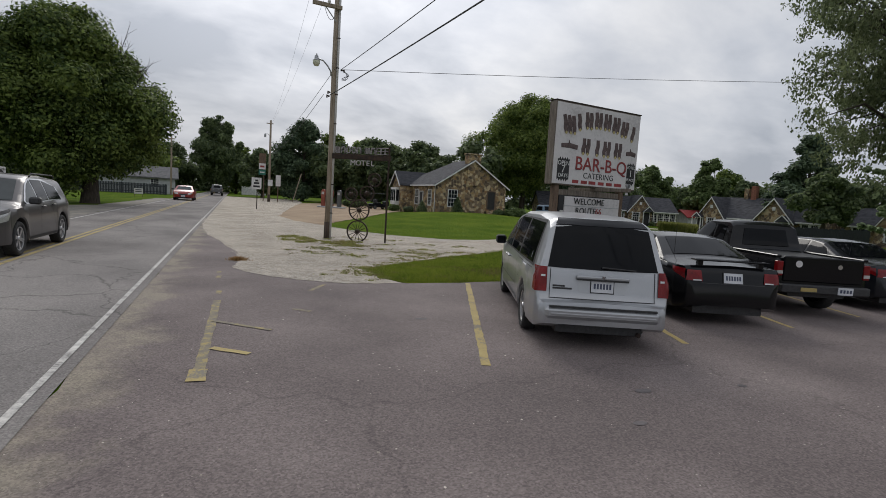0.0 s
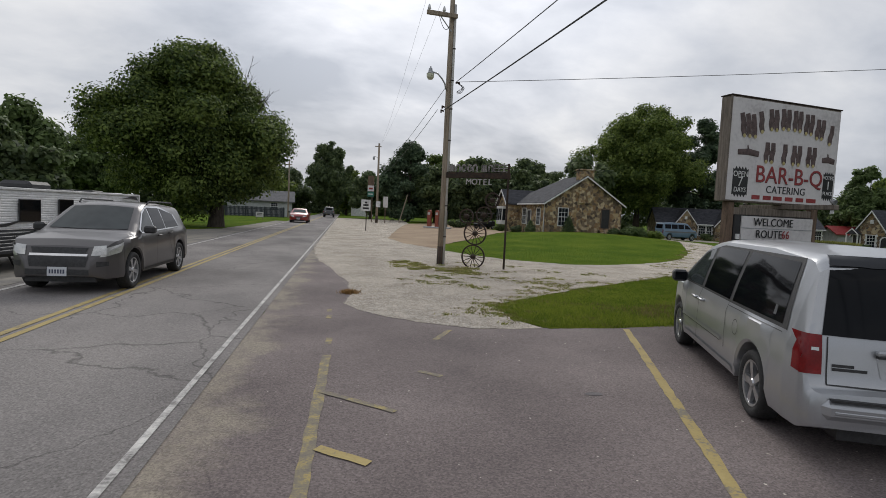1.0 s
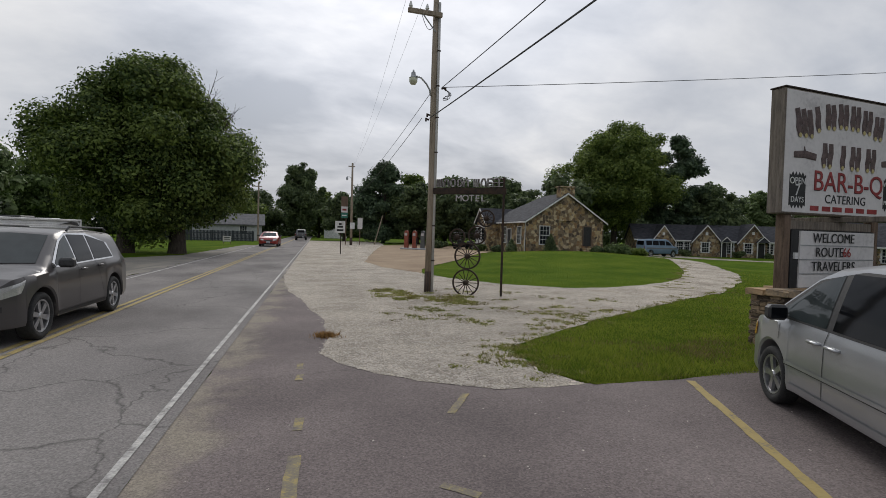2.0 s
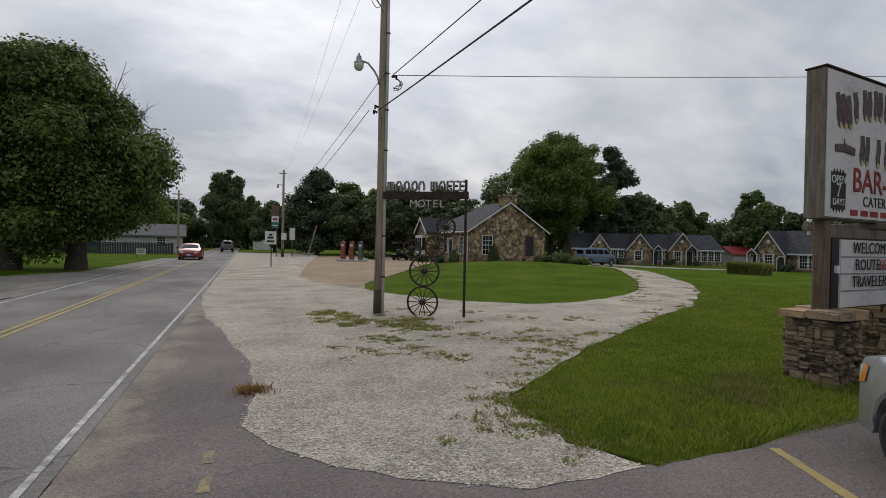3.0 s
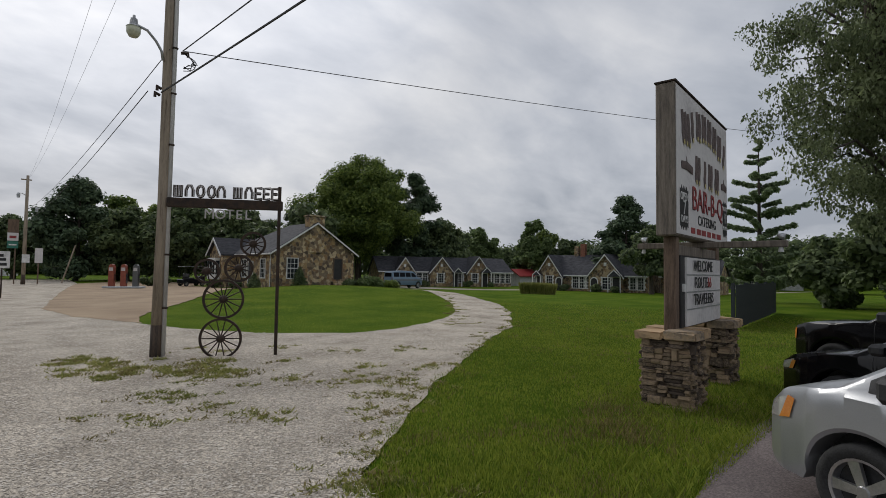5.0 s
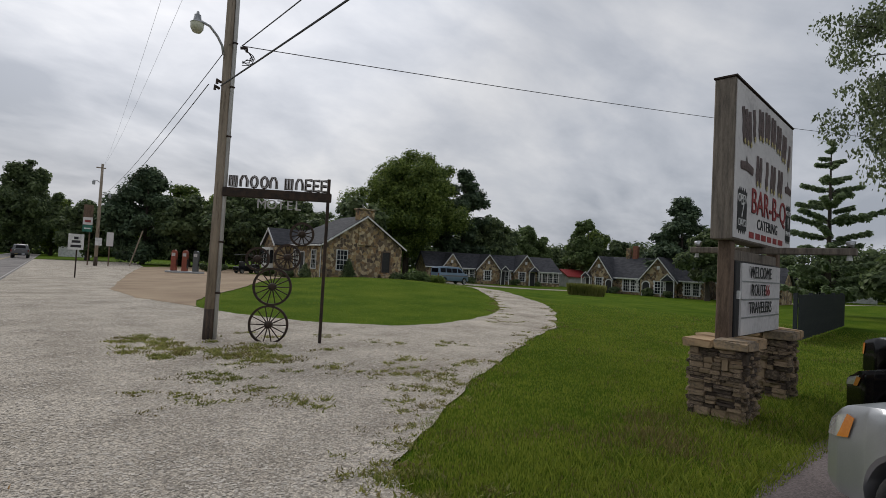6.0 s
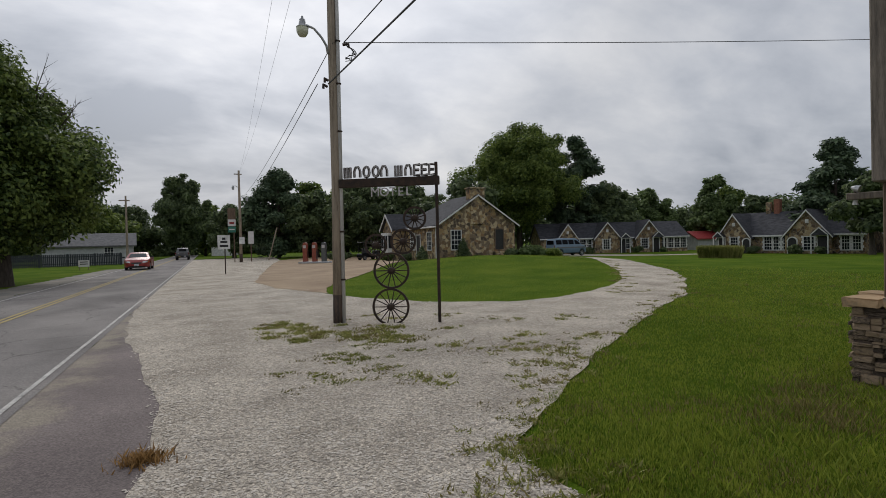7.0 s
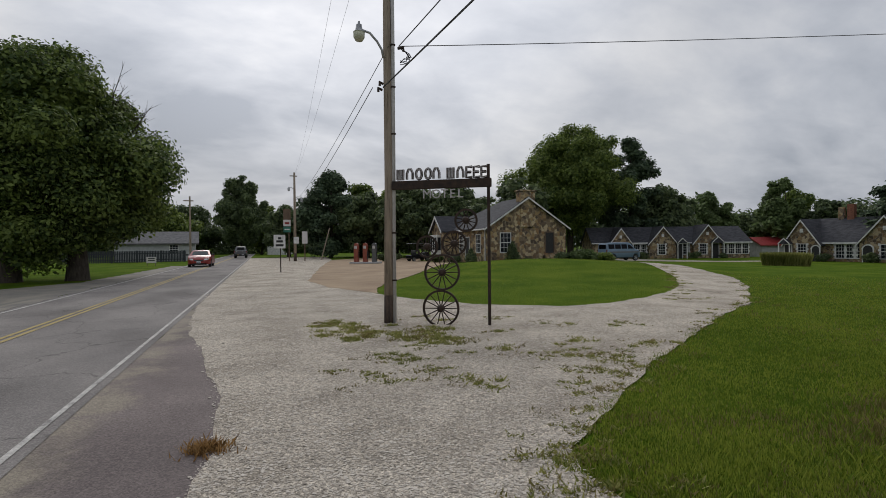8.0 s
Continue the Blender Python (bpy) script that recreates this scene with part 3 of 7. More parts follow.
for i, (x, y, h, w, m) in enumerate(((9, 128, 12, 12, "leaf"), (21, 88, 12, 11, "leaf"), (27, 88, 11.5, 11, "leaf"), (33, 80, 12, 11, "leaf_dark"), (25, 75, 10.5, 12, "leaf_dark"), (20, 80, 9.5, 10, "leaf_dark"), (29, 70, 9, 10, "leaf_dark"), (11, 96, 9, 9, "leaf_dark"), (40, 84, 12, 12, "leaf_dark"), (62, 67, 11, 10, "leaf_dark"), (67, 72, 12, 11, "leaf_dark"), (78, 72, 11, 9, "leaf_light"), (75, 58, 11.5, 6.5, "leaf_light"), (84, 62, 10.5, 10, "leaf"), (76, 52, 8.6, 7, "leaf_dark"), (92, 52, 9, 14, "leaf_dark"), (96, 36, 8, 14, "leaf_dark"), (88, 26, 7, 9, "leaf_dark"), (98, 20, 8, 14, "leaf"), (70, 15, 5.5, 7, "leaf_dark"), (-8, 105, 10, 12, "leaf"), (-18, 96, 9.5, 12, "leaf_light"), (-28, 84, 12, 12, "leaf_light"), (-38, 78, 13, 13, "leaf"), (-26, 58, 10.5, 11, "leaf_light"), (-36, 50, 12, 13, "leaf"), (-46, 40, 12, 13, "leaf_dark"), (-22, 48, 7.5, 9, "leaf_dark"), (-6, 140, 12, 16, "leaf_dark"), (16, 142, 12, 16, "leaf_dark"))):
    broad_tree(x, y, h, w, "leafy green tree in the distant tree line", 100 + i, leaves=17000, size=0.27, base=0.03, clumps=60, material=M[m], limbs=5)
pine_tree(65.0, 37.0, 11.8, 7.5, "dark evergreen standing behind the stone cabin", 31, leaves=22000, size=0.22, bare=0.12)
broad_tree(57.2, 30.6, 8.0, 6.5, "dark tree beside the stone cabin", 32, leaves=22000, size=0.2, base=0.22, material=M["leaf_dark"], trunk_r=0.25)
fir_tree(41.4, 16.8, 11.3, 7.4, "layered spruce with long upturned branches", 33, leaves=34000, size=0.12)
# the right-hand grove behind the fence
def weeping(x, y, height, width, label, seed, leaves):
    rng = random.Random(seed)
    t = thing("tree", pose(x, y, gz(x, y)), label, "tree")
    bm = bmesh.new()
    tube([(0, 0, -0.3), (-0.3, 0.2, 3), (-0.8, 0.5, 6), (-1.6, 1.0, 9), (-2.2, 1.2, height * 0.9)], [0.42, 0.33, 0.24, 0.14, 0.03], 9, bm)
    cl = []
    for i in range(95):
        a = rng.uniform(0, 6.28)
        z0 = rng.uniform(3.5, height * 0.8)
        r = width / 2 * rng.uniform(0.35, 1.0) * (1 - 0.3 * abs(z0 / height - 0.5))
        s = Vector((-0.15 * z0, 0.1 * z0, z0))
        e = Vector((math.cos(a) * r - 0.15 * z0, math.sin(a) * r, min(z0 + rng.uniform(0.5, 3.2), height)))
        m = s.lerp(e, 0.55) + Vector((0, 0, 0.7))
        tube([s, m, s.lerp(e, 0.93)], [0.07, 0.04, 0.008], 5, bm, cap=False)
        for k in range(7):
            f = 0.4 + 0.6 * k / 6
            p = s.lerp(e, f) + Vector((rng.uniform(-0.5, 0.5), rng.uniform(-0.5, 0.5), rng.uniform(-1.3, 0.3)))
            cl.append((p.x, p.y, p.z, rng.uniform(0.2, 0.5)))
        cl.append((e.x, e.y, e.z - 0.2, 0.5))
    part("trunk", bm, M["bark"], t, smooth=True)
    leaf_cloud("crown", cl, leaves, 0.062, M["willow"], t, seed, flat=0.1, droop=1.2)
    return t


weeping(21.0, 8.1, 13.0, 8.0, "tall feathery grey-green tree with drooping sprays", 41, 76000)
for i, (x, y, h, w) in enumerate(((30, 8.6, 7.0, 6.0), (36, 12.2, 4.2, 4.5), (30, 3.5, 9, 8), (37, 7.5, 8, 7), (24.5, 3.0, 8, 7), (33, -2, 10, 9), (44, 8, 8, 8))):
    broad_tree(x, y, h, w, "dense dark-green tree behind the fence", 60 + i, leaves=20000, size=0.16, base=0.0, clumps=30, material=M["leaf_dark"])

# distant woods that close the view
rng = random.Random(77)
arc = [(-62, 30), (-52, 70), (-34, 108), (-10, 140), (22, 152), (52, 112), (72, 92), (96, 76), (112, 44), (112, 10), (96, -8)]
cl = []
for a, b in zip(arc, arc[1:]):
    n = int(math.dist(a, b) / 1.3)
    for i in range(n):
        f = (i + rng.random()) / n
        x, y = a[0] + (b[0] - a[0]) * f, a[1] + (b[1] - a[1]) * f
        top = 7.5 + 4.0 * noise.noise((x * 0.08, y * 0.08, 3))
        for k in range(3):
            r = rng.uniform(1.4, 2.6)
            cl.append((x + rng.uniform(-3, 3), y + rng.uniform(-3, 3), max(0.5, rng.uniform(0, 1) * top), r))
woods = thing("far_woods", pose(0, 0, 0), "continuous dark-green woodland edge in the distance", "woods", kind="stuff")
leaf_cloud("foliage", cl, 150000, 0.42, M["leaf_dark"], woods, 5)


# ---- stone buildings ----
def stonemat(name, scale, cols, mortar=(0.32, 0.29, 0.24), edge=0.06, bump=0.6):
    """Rubble stone: every cell a stone of its own colour, with paler joints set back."""
    m = bpy.data.materials.new(name)
    m.use_nodes = True
    N, L = m.node_tree.nodes, m.node_tree.links
    p = N["Principled BSDF"]
    p.inputs["Roughness"].default_value = 0.9
    tc = N.new("ShaderNodeTexCoord")
    wob = N.new("ShaderNodeTexNoise"); wob.inputs["Scale"].default_value = 3.0
    L.new(tc.outputs["Object"], wob.inputs["Vector"])
    ad = N.new("ShaderNodeVectorMath"); ad.operation = "MULTIPLY_ADD"; ad.inputs[1].default_value = (0.22, 0.22, 0.22)
    L.new(wob.outputs["Color"], ad.inputs[0]); L.new(tc.outputs["Object"], ad.inputs[2])
    v1 = N.new("ShaderNodeTexVoronoi"); v1.inputs["Scale"].default_value = scale
    v2 = N.new("ShaderNodeTexVoronoi"); v2.feature = "DISTANCE_TO_EDGE"; v2.inputs["Scale"].default_value = scale
    L.new(ad.outputs[0], v1.inputs["Vector"]); L.new(ad.outputs[0], v2.inputs["Vector"])
    sp = N.new("ShaderNodeSeparateColor"); L.new(v1.outputs["Color"], sp.inputs[0])
    rp = N.new("ShaderNodeValToRGB"); rp.color_ramp.interpolation = "CONSTANT"
    e = rp.color_ramp.elements
    e[0].position, e[0].color = 0, (*cols[0], 1)
    e[1].position, e[1].color = 1 / len(cols), (*cols[1], 1)
    for i, c in enumerate(cols[2:], 2):
        k = e.new(i / len(cols)); k.color = (*c, 1)
    L.new(sp.outputs[0], rp.inputs[0])
    gr = N.new("ShaderNodeTexNoise"); gr.inputs["Scale"].default_value = 14; gr.inputs["Detail"].default_value = 6
    L.new(tc.outputs["Object"], gr.inputs["Vector"])
    mr = N.new("ShaderNodeMapRange")
    for k, x in (("From Min", 0.3), ("From Max", 0.7), ("To Min", 0.72), ("To Max", 1.25)):
        mr.inputs[k].default_value = x
    L.new(gr.outputs[0], mr.inputs["Value"])
    sc = N.new("ShaderNodeVectorMath"); sc.operation = "SCALE"
    L.new(rp.outputs[0], sc.inputs[0]); L.new(mr.outputs[0], sc.inputs["Scale"])
    jm = N.new("ShaderNodeMapRange"); jm.inputs["From Min"].default_value = 0.0; jm.inputs["From Max"].default_value = edge
    L.new(v2.outputs["Distance"], jm.inputs["Value"])
    mx = N.new("ShaderNodeMix"); mx.data_type = "RGBA"
    L.new(jm.outputs[0], mx.inputs[0]); mx.inputs[6].default_value = (*mortar, 1); L.new(sc.outputs[0], mx.inputs[7])
    L.new(mx.outputs[2], p.inputs["Base Color"])
    bp = N.new("ShaderNodeBump"); bp.inputs["Strength"].default_value = bump; bp.inputs["Distance"].default_value = 0.05
    L.new(jm.outputs[0], bp.inputs["Height"]); L.new(bp.outputs[0], p.inputs["Normal"])
    return m


TAN = [(0.29, 0.20, 0.10), (0.16, 0.105, 0.058), (0.38, 0.29, 0.16), (0.085, 0.062, 0.045), (0.24, 0.145, 0.07), (0.44, 0.35, 0.22), (0.19, 0.14, 0.09), (0.12, 0.085, 0.055)]
M["rubble"] = stonemat("giraffe_stone", 3.7, [(c[0] * 1.15, c[1] * 1.15, c[2] * 1.15) for c in TAN], mortar=(0.30, 0.255, 0.185), edge=0.05)
M["rubble_small"] = stonemat("cabin_stone", 3.2, [(c[0] * 0.95, c[1] * 0.95, c[2] * 0.95) for c in TAN], mortar=(0.30, 0.26, 0.2))
M["brick"] = mat("red_brick", (0.16, 0.06, 0.04), (0.30, 0.13, 0.08), rough=0.9, scale=8, fine=30)
M["interior"] = mat("dim_interior", (0.010, 0.010, 0.011), (0.025, 0.025, 0.025), rough=0.6, bump=0)
M["siding"] = mat("pale_siding", (0.32, 0.33, 0.34), (0.48, 0.49, 0.5), rough=0.8, scale=2, fine=20, bump=0.1)
M["greyroof"] = mat("grey_shingles", (0.07, 0.07, 0.075), (0.15, 0.15, 0.155), rough=0.95, scale=3, fine=20, bump=0.5)


def window(parent, x, z0, z1, hw, y, quoins=False, arched=False):
    """A sash window set in a white frame, facing -y."""
    f = bmesh.new()
    t = 0.07
    for a in ((x - hw - t, x - hw, z0 - t, z1 + t), (x + hw, x + hw + t, z0 - t, z1 + t), (x - hw, x + hw, z1, z1 + t), (x - hw - 0.04, x + hw + 0.04, z0 - t * 1.4, z0)):
        box(a[0], a[1], y - 0.06, y + 0.05, a[2], a[3], bm=f)
    box(x - hw, x + hw, y - 0.04, y + 0.02, (z0 + z1) / 2 - 0.03, (z0 + z1) / 2 + 0.03, bm=f)
    for k in (-0.33, 0.33):
        box(x + hw * k - 0.014, x + hw * k + 0.014, y - 0.03, y + 0.01, z0, z1, bm=f)
    for k in (0.25, 0.75):
        zz = z0 + (z1 - z0) * k
        box(x - hw, x + hw, y - 0.026, y + 0.008, zz - 0.014, zz + 0.014, bm=f)
    win = part("window", f, M["white"], parent, "white-framed sash window")
    part("pane", box(x - hw, x + hw, y - 0.015, y + 0.005, z0, z1), M["glass"], win)
    if quoins:
        n = 6
        for i in range(n):
            zz = z0 - 0.1 + (z1 - z0 + 0.25) * i / n
            e = 0.16 if i % 2 else 0.08
            for s in (-1, 1):
                xa, xb = x + s * (hw + t), x + s * (hw + t + e)
                part("quoin", box(min(xa, xb), max(xa, xb), y - 0.05, y + 0.03, zz, zz + (z1 - z0 + 0.25) / n - 0.02), M["white"], win)
    return win


def door(parent, x, z0, z1, hw, y, arched=False, trim="white"):
    f = bmesh.new()
    t = 0.08
    top = z1
    for a in ((x - hw - t, x - hw, z0, top), (x + hw, x + hw + t, z0, top)):
        box(a[0], a[1], y - 0.06, y + 0.05, a[2], a[3], bm=f)
    if arched:
        for i in range(9):
            a0 = math.pi * i / 9
            a1 = math.pi * (i + 1) / 9
            prism([(x + math.cos(a0) * hw, z1 + math.sin(a0) * hw), (x + math.cos(a0) * (hw + 0.12), z1 + math.sin(a0) * (hw + 0.12)), (x + math.cos(a1) * (hw + 0.12), z1 + math.sin(a1) * (hw + 0.12)), (x + math.cos(a1) * hw, z1 + math.sin(a1) * hw)], y - 0.06, y + 0.05, bm=f)
    else:
        box(x - hw - t, x + hw + t, y - 0.06, y + 0.05, top, top + t, bm=f)
    d = part("door", f, M[trim], parent, "dark door in a painted frame")
    if arched:
        pl = [(x - hw, z0), (x + hw, z0)] + [(x + math.cos(math.pi * i / 10) * hw, z1 + math.sin(math.pi * i / 10) * hw) for i in range(11)]
        part("door_leaf", prism(pl, y - 0.012, y + 0.02), M["interior"], d)
    else:
        part("door_leaf", box(x - hw, x + hw, y - 0.012, y + 0.02, z0, z1), M["interior"], d)
    return d


def gable_wall(parent, x0, x1, y0, y1, eave, peak, material, name="gable_wall", rake=True, over=0.25):
    """A cross gable that faces -y: wall with its pointed top, white rake boards, and two roof slopes running back to y1."""
    xm = (x0 + x1) / 2
    part(name, prism([(x0, -0.5), (x1, -0.5), (x1, eave), (xm, peak), (x0, eave)], y0, y0 + 0.35), material, parent)
    bm = bmesh.new()
    t = 0.12
    sl = (peak - eave) / (xm - x0)
    for s in (-1, 1):
        xe = xm + s * ((x1 - x0) / 2 + over)
        ze = peak - sl * ((x1 - x0) / 2 + over)
        prism([(xm, peak), (xe, ze), (xe, ze + t), (xm, peak + t)], y0 - over, y1, bm=bm)
    part("roof", bm, M["roof"], parent)
    if rake:
        bm = bmesh.new()
        for s in (-1, 1):
            xe = xm + s * ((x1 - x0) / 2 + over)
            ze = peak - sl * ((x1 - x0) / 2 + over)
            prism([(xm, peak - 0.13), (xe, ze - 0.13), (xe, ze + 0.06), (xm, peak + 0.06)], y0 - over - 0.04, y0 - over, bm=bm)
        part("rake_board", bm, M["white"], parent, "white painted rake boards")


def office():
    t = thing("stone_office", pose(21.6, 47.0, 0.22, 0, 0, -3.3), "tan rubble-stone office house with a dark shingle roof and stone chimney", "house")
    W, D, E, P = 7.8, 11.0, 2.92, 5.45
    # gable end that faces the drive
    part("gable_wall", prism([(0, -0.6), (W, -0.6), (W, E), (W / 2, P), (0, E)], 0, 0.4), M["rubble"], t)
    part("front_wall", box(0, 0.4, 0.4, D, -0.6, E), M["rubble"], t)
    part("back_wall", box(W - 0.4, W, 0.4, D, -0.6, E), M["rubble"], t)
    part("end_wall", box(0.4, W - 0.4, D - 0.4, D, -0.6, E), M["rubble"], t)
    # roof: ridge, then a hip that falls to the far end
    bm = bmesh.new()
    o, th, hip = 0.3, 0.14, 5.0
    sl = (P - E) / (W / 2)
    ze = E - sl * o
    for dz in (0,):
        vs = [(-o, -0.28, ze), (W / 2, -0.28, P), (W + o, -0.28, ze), (-o, D + o, ze), (W + o, D + o, ze), (W / 2, hip, P)]
        lo = [bm.verts.new(v) for v in vs]
        hi = [bm.verts.new((v[0], v[1], v[2] + th)) for v in vs]
        quads = [(0, 3, 5, 1), (1, 5, 4, 2), (5, 3, 4)]
        for q in quads:
            bm.faces.new([lo[i] for i in q])
            bm.faces.new([hi[i] for i in reversed(q)])
        for a, b in ((0, 1), (1, 2), (2, 4), (4, 3), (3, 0)):
            bm.faces.new((lo[a], lo[b], hi[b], hi[a]))
    part("roof", bm, M["roof"], t)
    bm = bmesh.new()
    for s in (-1, 1):
        xe = W / 2 + s * (W / 2 + o)
        prism([(W / 2, P - 0.05), (xe, ze - 0.05), (xe, ze + 0.1), (W / 2, P + 0.1)], -0.34, -0.28, bm=bm)
    part("rake_board", bm, M["white"], t, "white painted rake boards")
    part("gutter", box(-o - 0.1, -o + 0.01, -0.28, 7.6, ze - 0.06, ze + 0.08, 0.02), M["white"], t, "white gutter")
    part("downpipe", tube([(-0.06, 0.25, ze), (-0.06, 0.25, 0)], 0.045), M["white"], t)
    ch = part("chimney", box(3.2, 4.65, -0.12, 0.75, E, 6.05, 0.04), M["rubble"], t)
    part("chimney_cap", box(3.1, 4.75, -0.22, 0.85, 6.05, 6.18, 0.03), M["rubble_small"], ch)
    window(t, 1.75, 0.78, 2.4, 0.46, -0.02)
    door(t, 6.1, 0.65, 2.45, 0.40, -0.02, trim="brownwood")
    st = bmesh.new()
    for i in range(3):
        box(5.4, 6.9, -1.1 + 0.3 * i, 0, -0.4, 0.15 + 0.17 * i, 0.02, bm=st)
    part("steps", st, M["rubble_small"], t, "stone steps below the side door")
    # openings of the front wall, turned to face the court
    side = Matrix.Rotation(radians(-90), 4, "Z")
    for kind, y, z0, z1, hw in (("w", 1.7, 0.8, 2.3, 0.42), ("d", 4.2, 0.0, 2.1, 0.45), ("w", 5.6, 0.8, 2.3, 0.5)):
        ob = window(t, -y, z0, z1, hw, -0.02) if kind == "w" else door(t, -y, z0, z1, hw, -0.02)
        ob.matrix_parent_inverse = side
    # the front wing with its white bay
    wing = [(7.2, -0.6), (10.6, -0.6), (10.6, 2.8), (8.9, 4.2), (7.2, 2.8)]
    part("wing_wall", prism(wing, -1.3, 0.0, axis="x"), M["rubble"], t)
    bm = bmesh.new()
    for ya, yb in ((8.9, 7.0), (8.9, 10.8)):
        prism([(8.9, 4.2), (yb, 2.65), (yb, 2.78), (8.9, 4.34)], -1.6, 2.2, axis="x", bm=bm)
    part("wing_roof", bm, M["roof"], t)
    bm = bmesh.new()
    for yb in (7.0, 10.8):
        prism([(8.9, 4.1), (yb, 2.55), (yb, 2.76), (8.9, 4.32)], -1.66, -1.6, axis="x", bm=bm)
    part("wing_rake", bm, M["white"], t, "white painted rake boards")
    b = part("bay", box(-1.75, -1.3, 7.9, 9.9, 0.5, 2.45, 0.03), M["white"], t, "white-painted bay window")
    for y in (8.25, 8.9, 9.55):
        part("pane", box(-1.77, -1.74, y - 0.24, y + 0.24, 0.95, 2.2), M["glass"], b)
    part("pane", box(-1.68, -1.36, 7.88, 7.91, 0.95, 2.2), M["glass"], b)


office()


def cottage(m, label, L, D, eave, ridge, gables, wins, doors, porches=(), chimneys=()):
    t = thing("stone_cabin", m, label, "cabin", "stone motel cabins")
    part("front_wall", box(0, L, 0.3, 0.65, -0.8, eave), M["rubble_small"], t)
    for x in (0, L - 0.35):
        part("end_wall", prism([(0.65, -0.8), (D, -0.8), (D, eave), (0.3 + (D - 0.3) / 2, ridge), (0.65, eave)], x, x + 0.35, axis="x"), M["rubble_small"], t)
    part("back_wall", box(0.35, L - 0.35, D - 0.35, D, -0.8, eave), M["rubble_small"], t)
    bm = bmesh.new()
    mid_y = 0.3 + (D - 0.3) / 2
    prism([(mid_y, ridge), (-0.05, eave - 0.12), (-0.05, eave), (mid_y, ridge + 0.13), (D + 0.35, eave), (D + 0.35, eave - 0.12)], -0.2, L + 0.2, axis="x", bm=bm)
    part("main_roof", bm, M["roof"], t)
    part("fascia", box(-0.2, L + 0.2, -0.1, -0.05, eave - 0.14, eave + 0.02), M["white"], t, "white fascia board")
    for x0, x1, pk in gables:
        gable_wall(t, x0, x1, -0.35, mid_y, eave, pk, M["rubble_small"])
        part("gable_vent", box((x0 + x1) / 2 - 0.16, (x0 + x1) / 2 + 0.16, -0.42, -0.36, pk - 1.35, pk - 0.95), M["white"], t, "small white gable vent")
    for x, z0, z1, hw, y in wins:
        window(t, x, z0, z1, hw, y, quoins=True)
    for x, hw, y, a in doors:
        door(t, x, 0.0, 1.55 if a else 2.05, hw, y, a)
    for x, hw in porches:
        bm = bmesh.new()
        prism([(x - hw, 2.15), (x + hw, 2.15), (x, 2.15 + hw * 0.95)], -1.25, -0.4, bm=bm)
        part("porch_roof", bm, M["roof"], t)
        bm = bmesh.new()
        for s in (-1, 1):
            prism([(x, 2.15 + hw * 0.95), (x + s * hw * 1.08, 2.10), (x + s * hw * 1.08, 2.22), (x, 2.15 + hw * 0.95 + 0.14)], -1.3, -1.25, bm=bm)
            box(x + s * hw - 0.05, x + s * hw + 0.05, -1.22, -1.12, -0.2, 2.15, bm=bm)
        part("porch_trim", bm, M["white"], t, "white porch trim and posts")
    for x, h, w, mt in chimneys:
        part("chimney", box(x - w / 2, x + w / 2, mid_y - w / 2, mid_y + w / 2, ridge - 0.6, h, 0.02), mt, t)


A0, A1 = Vector((58.0, 45.6)), Vector((59.34, 32.9))
ang = math.degrees(math.atan2(A1.y - A0.y, A1.x - A0.x))
cottage(pose(A0.x, A0.y, -0.75, 0, 0, ang), "tan stone motel cabin with twin gables, dark roof and brick chimney", 13.6, 7.0, 2.25, 4.75,
        [(0.0, 3.4, 4.7), (6.9, 11.0, 4.75)],
        [(1.75, 0.8, 2.1, 0.38, -0.37), (5.0, 0.7, 2.05, 0.36, 0.28), (5.9, 0.7, 2.05, 0.36, 0.28), (6.6, 0.7, 2.05, 0.3, 0.28), (9.1, 0.7, 2.0, 0.45, -0.37), (12.0, 0.7, 2.0, 0.3, 0.28), (12.9, 0.7, 2.0, 0.3, 0.28)],
        [(3.05, 0.36, -0.37, True), (7.6, 0.40, -0.37, True), (10.3, 0.42, -0.37, False), (0.35, 0.34, -0.37, False)], [(10.3, 0.72), (0.35, 0.55)], [(3.7, 6.0, 0.5, M["rubble"]), (4.6, 6.3, 0.62, M["brick"])])
B0, B1 = Vector((47.2, 64.7)), Vector((65.9, 55.6))
ang = math.degrees(math.atan2(B1.y - B0.y, B1.x - B0.x))
cottage(pose(B0.x, B0.y, -0.55, 0, 0, ang), "long tan stone motel cabin row with pointed gables and dark roof", 20.8, 7.0, 2.25, 4.35,
        [(2.2, 5.0, 4.2), (7.4, 10.9, 4.35), (13.2, 16.8, 4.55)],
        [(5.9, 0.7, 2.0, 0.42, 0.28), (6.8, 0.7, 2.0, 0.3, 0.28), (9.0, 0.7, 2.0, 0.42, -0.37), (12.3, 0.7, 2.0, 0.45, 0.28), (14.4, 0.7, 2.0, 0.42, -0.37), (17.4, 0.7, 2.0, 0.36, 0.28), (18.4, 0.7, 2.0, 0.36, 0.28), (19.3, 0.7, 2.0, 0.36, 0.28), (20.2, 0.7, 2.0, 0.36, 0.28)],
        [(11.4, 0.40, -0.05, False), (16.0, 0.42, -0.37, False)], [(16.0, 0.75), (11.4, 0.6)])
cottage(pose(61.2, 31.2, -0.6, 0, 0, -86), "small stone motel cabin with a dark roof", 6.0, 5.0, 2.1, 3.9, [(3.2, 5.8, 4.1)], [(1.6, 0.7, 1.9, 0.5, 0.28), (4.5, 0.7, 1.9, 0.36, -0.37)], [])


